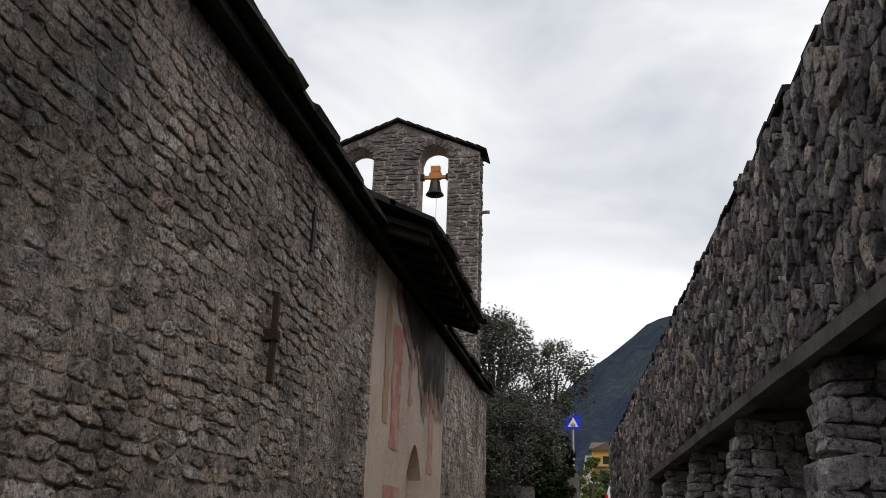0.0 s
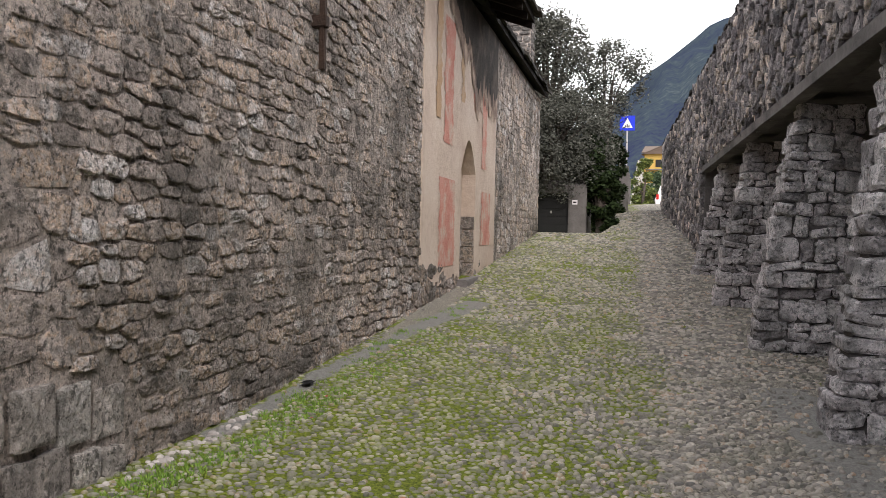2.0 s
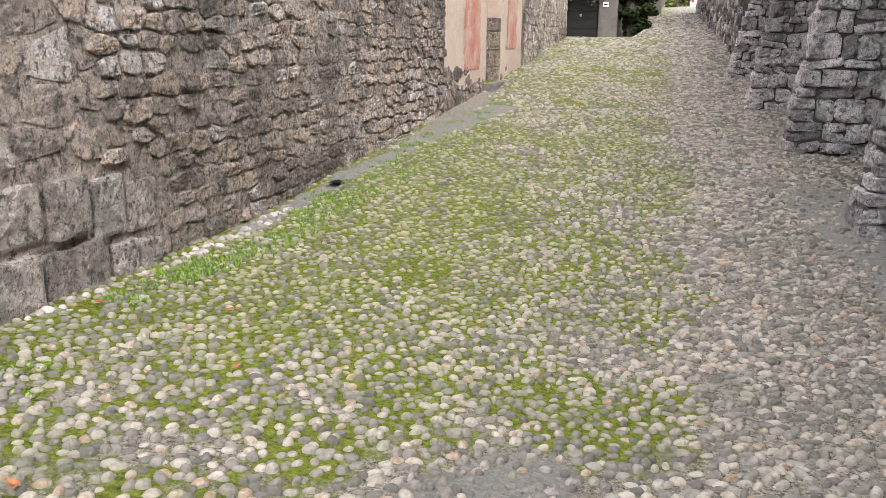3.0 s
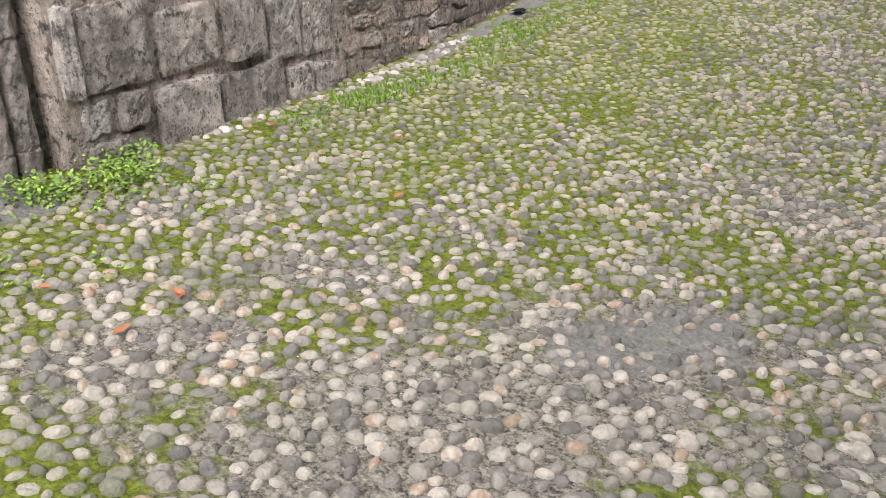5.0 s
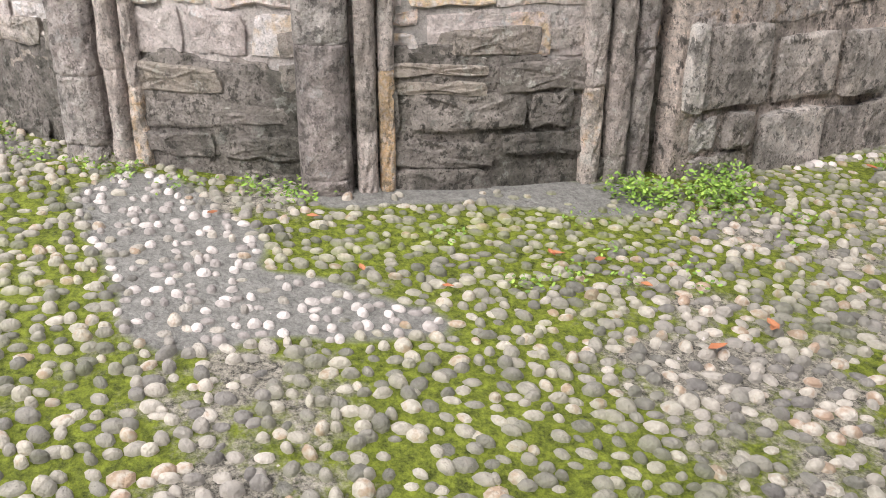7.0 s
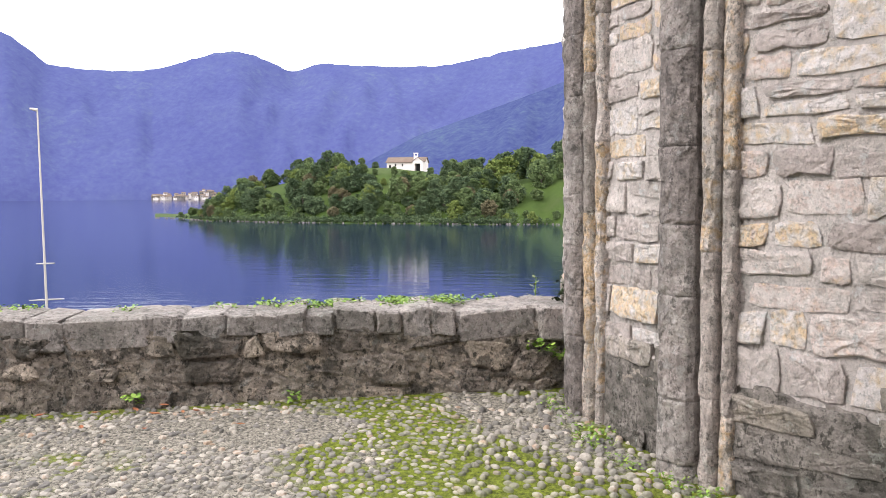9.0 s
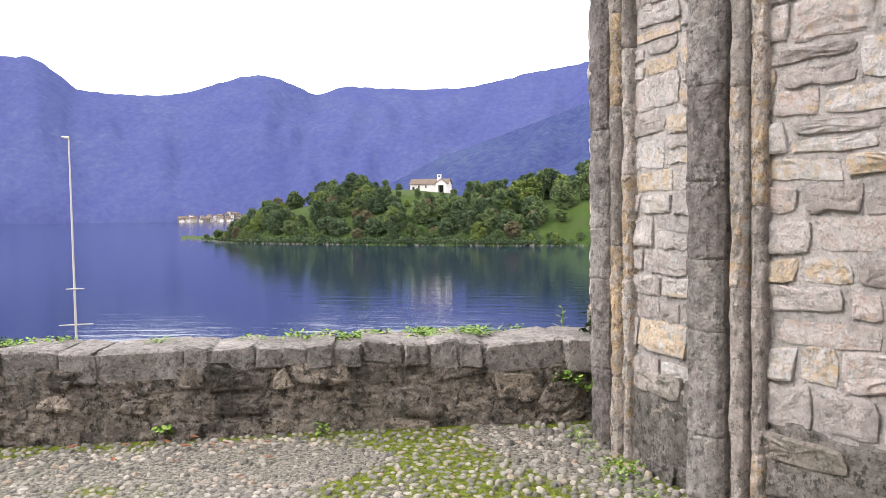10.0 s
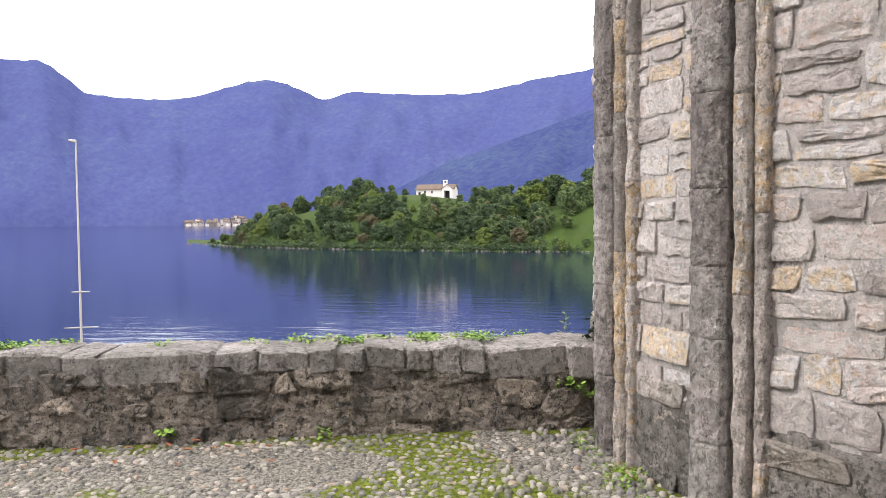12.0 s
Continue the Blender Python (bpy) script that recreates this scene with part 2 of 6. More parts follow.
OLIVE = mat("olive_leaves", [(0.25, (0.038, 0.042, 0.034)), (0.5, (0.088, 0.096, 0.079)), (0.72, (0.168, 0.176, 0.151))], 1.5, 0.75, 0, 30, 0.7, spec=0.08)
IVY = mat("dark_ivy_leaves", [(0.1, (0.011, 0.018, 0.008)), (0.6, (0.024, 0.041, 0.013)), (0.95, (0.049, 0.076, 0.024))], 1.5, 0.6, 0, 30, 0.7, spec=0.15)
YELLOWGREEN = mat("yellow_green_leaves", [(0.1, (0.045, 0.068, 0.015)), (0.6, (0.112, 0.150, 0.030)), (0.95, (0.255, 0.247, 0.060))], 1.5, 0.6, 0, 30, 0.7)
WOOD_A = mat("broadleaf_crown", [(0.2, (0.042, 0.070, 0.031)), (0.5, (0.092, 0.140, 0.056)), (0.75, (0.161, 0.210, 0.084))], 0.08, 0.85, 0, 30, 0.5, spec=0.15)
WOOD_B = mat("dark_broadleaf_crown", [(0.2, (0.028, 0.050, 0.031)), (0.5, (0.063, 0.101, 0.050)), (0.75, (0.119, 0.161, 0.077))], 0.08, 0.85, 0, 30, 0.5, spec=0.15)
WOOD_C = mat("bright_broadleaf_crown", [(0.2, (0.058, 0.094, 0.029)), (0.5, (0.124, 0.176, 0.047)), (0.75, (0.215, 0.254, 0.072))], 0.08, 0.85, 0, 30, 0.5, spec=0.15)
WOOD_D = mat("brownish_autumn_crown", [(0.2, (0.054, 0.054, 0.030)), (0.5, (0.114, 0.106, 0.054)), (0.75, (0.180, 0.156, 0.084))], 0.08, 0.8, 0, 30, 0.5)
WEED = mat("fresh_weed", [(0.2, (0.065, 0.128, 0.018)), (0.5, (0.139, 0.257, 0.038)), (0.75, (0.257, 0.384, 0.065))], 6, 0.7, 0, 30, 0.7)
GRASS_BANK = mat("grass_bank", [(0.3, (0.022, 0.042, 0.009)), (0.7, (0.042, 0.070, 0.015))], 0.06, 0.95, 0.4, 3, 0.1, (0.050, 0.057, 0.025), 0.1, 0.4, spec=0.1)
WHITE_WALL = mat("white_render", [(0.2, (0.527, 0.510, 0.484)), (0.8, (0.663, 0.654, 0.629))], 0.4, 0.9, 0.2, 10, 0.2)
TILE_ROOF = mat("brown_roof", [(0.2, (0.086, 0.062, 0.046)), (0.8, (0.148, 0.118, 0.093))], 0.6, 0.9, 0.3, 10, 0.2)
YELLOW_WALL = mat("yellow_render", [(0.2, (0.465, 0.315, 0.075)), (0.8, (0.562, 0.390, 0.112))], 0.3, 0.9, 0.2, 10, 0.1)
STEEL = mat("galvanised_steel", [(0.2, (0.33, 0.33, 0.33)), (0.8, (0.52, 0.52, 0.52))], 6, 0.5, 0.1, 40, 0.1, metal=0.6)
ALU = mat("white_mast_paint", [(0.2, (0.341, 0.335, 0.310)), (0.8, (0.446, 0.440, 0.422))], 4, 0.5, 0.1, 30, 0.1)
BLUE = mat("blue_sign_paint", [(0.2, (0.012, 0.03, 0.55)), (0.8, (0.02, 0.05, 0.70))], 4, 0.4, 0, 30, 0.1)
WHITE = mat("white_sign_paint", [(0.2, (0.75, 0.75, 0.75)), (0.8, (0.85, 0.85, 0.85))], 4, 0.4, 0, 30, 0.1)
PEBBLE = mat("river_pebble", [(0.25, (0.135, 0.134, 0.125)), (0.38, (0.215, 0.212, 0.192)), (0.48, (0.295, 0.288, 0.255)), (0.58, (0.375, 0.362, 0.315)), (0.67, (0.50, 0.485, 0.42)), (0.75, (0.36, 0.275, 0.20))], 2.0, 0.85, 0.7, 70, 0.74, (0.145, 0.150, 0.093), 3.2, 0.40, fine=20)
# moss that creeps up the sides of the pebbles
pn, pl = PEBBLE.node_tree.nodes, PEBBLE.node_tree.links
pb = pn["Principled BSDF"]
pat = pn.new("ShaderNodeAttribute")
pat.attribute_name = "moss"
pno = pn.new("ShaderNodeTexNoise")
pno.inputs["Scale"].default_value, pno.inputs["Detail"].default_value = 45, 6
pmo = pn.new("ShaderNodeValToRGB")
pmo.color_ramp.elements[0].position, pmo.color_ramp.elements[0].color = 0.36, (0.042, 0.055, 0.010, 1)
pmo.color_ramp.elements[1].position, pmo.color_ramp.elements[1].color = 0.64, (0.23, 0.27, 0.035, 1)
pl.new(pno.outputs["Fac"], pmo.inputs["Fac"])
pmx = pn.new("ShaderNodeMix")
pmx.data_type = "RGBA"
pl.new(pat.outputs["Fac"], pmx.inputs["Factor"])
pl.new(pb.inputs["Base Color"].links[0].from_socket, pmx.inputs["A"])
pl.new(pmo.outputs["Color"], pmx.inputs["B"])
pl.new(pmx.outputs["Result"], pb.inputs["Base Color"])
LEAFLITTER = mat("dry_fallen_leaf", [(0.2, (0.226, 0.071, 0.030)), (0.8, (0.309, 0.149, 0.071))], 8, 0.8, 0.2, 40, 0.6)
CARPAINT = mat("white_car_paint", [(0.2, (0.7, 0.7, 0.7)), (0.8, (0.8, 0.8, 0.8))], 2, 0.3, 0, 30, 0.0)
RED_LENS = mat("red_lamp_lens", [(0.2, (0.4, 0.01, 0.01)), (0.8, (0.6, 0.03, 0.02))], 2, 0.2, 0, 30, 0.0)


def ground_mat():
    m = bpy.data.materials.new("mossy_pebble_bed")
    m.use_nodes = True
    n, l = m.node_tree.nodes, m.node_tree.links
    b = n["Principled BSDF"]
    b.inputs["Roughness"].default_value = 0.95
    b.inputs["Specular IOR Level"].default_value = 0.2
    geo = n.new("ShaderNodeNewGeometry")

    def noise_tex(scale, detail, rough=0.6):
        t = n.new("ShaderNodeTexNoise")
        t.inputs["Scale"].default_value, t.inputs["Detail"].default_value, t.inputs["Roughness"].default_value = scale, detail, rough
        l.new(geo.outputs["Position"], t.inputs["Vector"])
        return t
    att = n.new("ShaderNodeAttribute")
    att.attribute_name = "moss"
    soil = n.new("ShaderNodeValToRGB")
    soil.color_ramp.elements[0].position, soil.color_ramp.elements[0].color = 0.40, (0.05, 0.046, 0.040, 1)
    soil.color_ramp.elements[1].position, soil.color_ramp.elements[1].color = 0.60, (0.45, 0.40, 0.335, 1)
    l.new(noise_tex(55, 9, 0.8).outputs["Fac"], soil.inputs["Fac"])
    moss = n.new("ShaderNodeValToRGB")
    moss.color_ramp.elements[0].position, moss.color_ramp.elements[0].color = 0.34, (0.035, 0.045, 0.009, 1)
    moss.color_ramp.elements[1].position, moss.color_ramp.elements[1].color = 0.64, (0.25, 0.29, 0.035, 1)
    l.new(noise_tex(38, 8, 0.75).outputs["Fac"], moss.inputs["Fac"])
    ad = n.new("ShaderNodeMath")
    ad.operation = "ADD"
    l.new(att.outputs["Fac"], ad.inputs[0])
    l.new(noise_tex(5.5, 7, 0.7).outputs["Fac"], ad.inputs[1])
    mr = n.new("ShaderNodeMapRange")
    mr.inputs["From Min"].default_value, mr.inputs["From Max"].default_value = 0.94, 1.08
    l.new(ad.outputs[0], mr.inputs["Value"])
    mx = n.new("ShaderNodeMix")
    mx.data_type = "RGBA"
    l.new(mr.outputs["Result"], mx.inputs["Factor"])
    l.new(soil.outputs["Color"], mx.inputs["A"])
    l.new(moss.outputs["Color"], mx.inputs["B"])
    cem = n.new("ShaderNodeValToRGB")
    cem.color_ramp.elements[0].position, cem.color_ramp.elements[0].color = 0.34, (0.09, 0.085, 0.08, 1)
    cem.color_ramp.elements[1].position, cem.color_ramp.elements[1].color = 0.60, (0.33, 0.312, 0.29, 1)
    l.new(noise_tex(34, 12, 0.9).outputs["Fac"], cem.inputs["Fac"])
    ca = n.new("ShaderNodeAttribute")
    ca.attribute_name = "cement"
    cr = n.new("ShaderNodeMapRange")
    cr.inputs["From Min"].default_value, cr.inputs["From Max"].default_value = -0.02, 0.015
    l.new(ca.outputs["Fac"], cr.inputs["Value"])
    cx = n.new("ShaderNodeMix")
    cx.data_type = "RGBA"
    l.new(cr.outputs["Result"], cx.inputs["Factor"])
    l.new(mx.outputs["Result"], cx.inputs["A"])
    l.new(cem.outputs["Color"], cx.inputs["B"])
    l.new(cx.outputs["Result"], b.inputs["Base Color"])
    bu = n.new("ShaderNodeBump")
    bu.inputs["Strength"].default_value, bu.inputs["Distance"].default_value = 1.0, 0.03
    l.new(noise_tex(60, 8, 0.7).outputs["Fac"], bu.inputs["Height"])
    l.new(bu.outputs["Normal"], b.inputs["Normal"])
    return m


BED = ground_mat()


def hill_mat(name, low, high, rock, sc=0.004):
    m = bpy.data.materials.new(name)
    m.use_nodes = True
    n, l = m.node_tree.nodes, m.node_tree.links
    b = n["Principled BSDF"]
    b.inputs["Roughness"].default_value = 1.0
    b.inputs["Specular IOR Level"].default_value = 0.0
    geo = n.new("ShaderNodeNewGeometry")
    a = n.new("ShaderNodeTexNoise")
    a.inputs["Scale"].default_value, a.inputs["Detail"].default_value, a.inputs["Roughness"].default_value = sc, 9, 0.65
    l.new(geo.outputs["Position"], a.inputs["Vector"])
    r = n.new("ShaderNodeValToRGB")
    e = r.color_ramp.elements
    e[0].position, e[0].color = 0.38, (*low, 1)
    e[1].position, e[1].color = 0.55, (*high, 1)
    k = e.new(0.64)
    k.color = (*rock, 1)
    f = n.new("ShaderNodeTexNoise")
    f.inputs["Scale"].default_value, f.inputs["Detail"].default_value, f.inputs["Roughness"].default_value = sc * 14, 8, 0.7
    l.new(geo.outputs["Position"], f.inputs["Vector"])
    mf = n.new("ShaderNodeMix")
    mf.inputs["Factor"].default_value = 0.58
    l.new(a.outputs["Fac"], mf.inputs["A"])
    l.new(f.outputs["Fac"], mf.inputs["B"])
    l.new(mf.outputs["Result"], r.inputs["Fac"])
    l.new(r.outputs["Color"], b.inputs["Base Color"])
    bu = n.new("ShaderNodeBump")
    bu.inputs["Strength"].default_value, bu.inputs["Distance"].default_value = 0.22, 0.03 / sc
    l.new(f.outputs["Fac"], bu.inputs["Height"])
    l.new(bu.outputs["Normal"], b.inputs["Normal"])
    return m


# Woods seen far off: the blue of the haze is mixed into these colours.
FAR_HILL = hill_mat("hazed_far_mountain", (0.048, 0.054, 0.150), (0.061, 0.071, 0.163), (0.075, 0.092, 0.163))
SPUR_HILL = hill_mat("hazed_wooded_spur", (0.028, 0.034, 0.106), (0.045, 0.058, 0.124), (0.056, 0.078, 0.124), 0.006)
NEAR_HILL = hill_mat("hazed_hillside", (0.024, 0.028, 0.060), (0.042, 0.055, 0.064), (0.075, 0.086, 0.095), 0.02)


def water_mat():
    m = bpy.data.materials.new("lake_water")
    m.use_nodes = True
    n, l = m.node_tree.nodes, m.node_tree.links
    b = n["Principled BSDF"]
    b.inputs["Base Color"].default_value = (0.004, 0.012, 0.040, 1)
    b.inputs["Roughness"].default_value = 0.06
    b.inputs["IOR"].default_value = 1.33
    geo = n.new("ShaderNodeNewGeometry")
    mp = n.new("ShaderNodeMapping")
    mp.inputs["Rotation"].default_value = (0, 0, radians(15))
    mp.inputs["Scale"].default_value = (0.55, 0.16, 1)
    l.new(geo.outputs["Position"], mp.inputs["Vector"])
    a = n.new("ShaderNodeTexNoise")
    a.inputs["Scale"].default_value, a.inputs["Detail"].default_value, a.inputs["Roughness"].default_value = 1.0, 5, 0.55
    l.new(mp.outputs["Vector"], a.inputs["Vector"])
    bu = n.new("ShaderNodeBump")
    bu.inputs["Strength"].default_value, bu.inputs["Distance"].default_value = 0.14, 0.22
    l.new(a.outputs["Fac"], bu.inputs["Height"])
    l.new(bu.outputs["Normal"], b.inputs["Normal"])
    return m


WATER = water_mat()


# ---------------------------------------------------------------- mesh helpers
def mesh_ob(name, verts, faces, material, parent=None, smooth=False):
    me = bpy.data.meshes.new(name)
    me.from_pydata(verts, [], faces)
    if smooth:
        me.polygons.foreach_set("use_smooth", [True] * len(me.polygons))
    for k in (material if isinstance(material, (list, tuple)) else [material]):
        me.materials.append(k)
    me.update()
    ob = new(name, me)
    if parent:
        ob.parent = parent
    return ob


def part(name, bm, material, parent=None, label="", smooth=False):
    bmesh.ops.recalc_face_normals(bm, faces=bm.faces)
    me = bpy.data.meshes.new(name)
    bm.to_mesh(me)
    bm.free()
    if smooth:
        me.polygons.foreach_set("use_smooth", [True] * len(me.polygons))
    me.materials.append(material)
    ob = new(name, me)
    if parent:
        ob.parent = parent
    if label:
        tagged(ob, label)
    return ob


def thing(name, label, category, group="", kind="", at=(0, 0, 0)):
    ob = new(name)
    ob.location = at
    return tagged(ob, label, category, group, kind)


def box(bm, x0, x1, y0, y1, z0, z1, m=None, bevel=0.0, jitter=0.0):
    vs = [bm.verts.new((x, y, z)) for x in (x0, x1) for y in (y0, y1) for z in (z0, z1)]
    if jitter:
        for v in vs:
            v.co += Vector((random.uniform(-jitter, jitter) for _ in range(3)))
    if m is not None:
        for v in vs:
            v.co = m @ v.co
    fs = [bm.faces.new([vs[i] for i in q]) for q in ((0, 1, 3, 2), (4, 6, 7, 5), (0, 4, 5, 1), (2, 3, 7, 6), (0, 2, 6, 4), (1, 5, 7, 3))]
    if bevel:
        bmesh.ops.bevel(bm, geom=list({e for f in fs for e in f.edges}), offset=bevel, segments=2, affect="EDGES")
    return bm


def tube(bm, pts, radii, sides=8):
    rings = []
    for i, p in enumerate(pts):
        p = Vector(p)
        d = (Vector(pts[min(i + 1, len(pts) - 1)]) - Vector(pts[max(i - 1, 0)])).normalized()
        a = d.orthogonal().normalized()
        b = d.cross(a)
        rings.append([bm.verts.new(p + (a * math.cos(k * math.tau / sides) + b * math.sin(k * math.tau / sides)) * radii[i]) for k in range(sides)])
    for r, s in zip(rings, rings[1:]):
        for k in range(sides):
            bm.faces.new((r[k], r[(k + 1) % sides], s[(k + 1) % sides], s[k]))
    bm.faces.new(rings[0][::-1])
    bm.faces.new(rings[-1])
    return bm


RNG = random.Random(5)


def stone_mesh(w, h, d, ragged=0.16, rng=RNG):
    """One faced stone: a broken outline of ten corners, chipped arrises and an uneven face. Local u, v across, n out of the wall."""
    out = []
    n = 10
    t0 = rng.uniform(0, 0.6)
    for k in range(n):
        t = t0 + math.tau * (k + rng.uniform(-0.22, 0.22)) / n
        c, q = math.cos(t), math.sin(t)
        m = max(abs(c), abs(q)) ** 0.82
        r = (1 + rng.uniform(-ragged, ragged * 0.35)) / m
        out.append((max(-1.04, min(1.04, c * r)) * w / 2, max(-1.04, min(1.04, q * r)) * h / 2))
    tx, ty = rng.uniform(-0.35, 0.35), rng.uniform(-0.45, 0.3)
    face = lambda a, b: d * (1 + tx * 2 * a / w + ty * 2 * b / h)
    sh = min(0.014, 0.14 * min(w, h))
    v = [(a, b, -0.03) for a, b in out]
    v += [(a, b, face(a, b) * rng.uniform(0.45, 0.85)) for a, b in out]
    v += [(a * (1 - 2 * sh / w), b * (1 - 2 * sh / h), face(a, b) * rng.uniform(0.85, 1.12)) for a, b in out]
    v += [(a * 0.45, b * 0.45, face(a * 0.45, b * 0.45) * rng.uniform(0.8, 1.25)) for a, b in out[::2]]
    f = []
    for k in range(n):
        q = (k + 1) % n
        f += [(k, q, n + q, n + k), (n + k, n + q, 2 * n + q, 2 * n + k)]
    for k in range(5):
        q = (k + 1) % 5
        f += [(2 * n + 2 * k, 2 * n + 2 * k + 1, 3 * n + k), (2 * n + 2 * k + 1, 2 * n + (2 * k + 2) % n, 3 * n + q, 3 * n + k)]
    f.append(tuple(3 * n + k for k in range(5)))
    return v, f


def courses(u0, u1, v0, v1, wr, hr, gap, rng=RNG):
    """Uneven courses of stones that fill a rectangle: yields centre and size."""
    v = v0
    while v < v1 - 0.02:
        h = min(rng.uniform(*hr), v1 - v)
        if v1 - v - h < hr[0] * 0.5:
            h = v1 - v
        u = u0 - rng.uniform(0, wr[0])
        while u < u1:
            w = rng.uniform(*wr) * (1.35 if rng.random() < 0.15 else 1)
            a, b = max(u, u0), min(u + w, u1)
            if b - a > 0.04:
                if h > hr[0] * 1.5 and rng.random() < 0.28:
                    k = rng.uniform(0.35, 0.65)
                    yield (a + b) / 2, v + h * k / 2, b - a - gap, h * k - gap
                    yield (a + b) / 2, v + h * (1 + k) / 2, b - a - gap, h * (1 - k) - gap
                else:
                    s = rng.uniform(-0.012, 0.012)
                    yield (a + b) / 2, v + h / 2 + s, b - a - gap, h - gap
            u += w
        v += h


def masonry(owner, at, stones, depth, material, near, count=300, name="stone", ragged=0.16, tilt=0.05, warp=0.035):
    """Lays stones on a surface at(u, v) -> (place, across, up, out). The first count by near(u, v) are pieces, the rest one mesh."""
    stones = sorted(stones, key=lambda s: near(s[0], s[1]))
    verts, faces = [], []
    for i, (u, v, w, h) in enumerate(stones):
        if w < 0.025 or h < 0.025:
            continue
        r = RNG.gauss(0, tilt)
        c, q = math.cos(r), math.sin(r)
        d = depth * RNG.uniform(0.45, 1.4)
        mv, mf = stone_mesh(w, h, d, ragged)
        pts = []
        for x, y, z in mv:
            a, b = u + x * c - y * q, v + x * q + y * c
            k = noise.noise((a * 1.1, b * 1.6, 1.7))
            k2 = noise.noise((a * 2.3, b * 2.3, 8.1))
            p, ea, eb, en = at(a + warp * k2, b + warp * k)
            pts.append(p + en * z)
        if i < count:
            o = pts[0]
            me = bpy.data.meshes.new(name)
            me.from_pydata([p - o for p in pts], [], mf)
            me.materials.append(material)
            ob = new(name, me)
            ob.parent = owner
            ob.location = o
        else:
            o = len(verts)
            verts += pts
            faces += [tuple(o + k for k in f) for f in mf]
    if verts:
        tagged(mesh_ob("stonework", verts, faces, material, owner), kind="stuff")


def rubble(u0, u1, v0, v1, w, h, rng=RNG, ju=0.40, jv=0.34, weight=0.22):
    """Irregular stones that fit into one another: cells round scattered centres, in stones w long and h high. Lists of corners."""
    nu, nv = max(1, int((u1 - u0) / w)), max(1, int((v1 - v0) / h))
    du, dv = (u1 - u0) / nu, (v1 - v0) / nv
    cen = {}
    for j in range(-2, nv + 2):
        shift = rng.uniform(0, 1)
        for i in range(-3, nu + 3):
            cen[i, j] = (i + shift + rng.uniform(-ju, ju), j + 0.5 + rng.uniform(-jv, jv), rng.uniform(-weight, weight))
    out = []
    for (i, j), (cx, cy, cw) in cen.items():
        if not (0 <= j < nv and -1 <= i < nu + 1):
            continue
        poly = [(cx - 1.3, cy - 1.3), (cx + 1.3, cy - 1.3), (cx + 1.3, cy + 1.3), (cx - 1.3, cy + 1.3)]
        for b in range(-2, 3):
            for a in range(-3, 4):
                q = cen.get((i + a, j + b))
                if (a or b) and q and poly:
                    dx, dy = q[0] - cx, q[1] - cy
                    lim = (dx * dx + dy * dy + cw - q[2]) / 2
                    res = []
                    for k in range(len(poly)):
                        p, n = poly[k], poly[(k + 1) % len(poly)]
                        sp, sn = (p[0] - cx) * dx + (p[1] - cy) * dy - lim, (n[0] - cx) * dx + (n[1] - cy) * dy - lim
                        if sp <= 0:
                            res.append(p)
                        if (sp < 0) != (sn < 0) and sp != sn:
                            f = sp / (sp - sn)
                            res.append((p[0] + (n[0] - p[0]) * f, p[1] + (n[1] - p[1]) * f))
                    poly = res
        pts = [(min(u1, max(u0, u0 + x * du)), min(v1, max(v0, v0 + y * dv))) for x, y in poly]
        if len(pts) > 2 and max(p[0] for p in pts) - min(p[0] for p in pts) > 0.03 and max(p[1] for p in pts) - min(p[1] for p in pts) > 0.025:
            out.append(pts)
    return out


def squared(stones, rng=RNG, j=0.012):
    """Roughly squared stones from course rectangles."""
    return [[(u + a * w / 2 + rng.uniform(-j, j), v + b * h / 2 + rng.uniform(-j, j)) for a, b in ((-1, -1), (0.1, -1), (1, -1), (1, 1), (-0.1, 1), (-1, 1))] for u, v, w, h in stones if w > 0.03 and h > 0.03]


def middle(poly):
    return sum(p[0] for p in poly) / len(poly), sum(p[1] for p in poly) / len(poly)


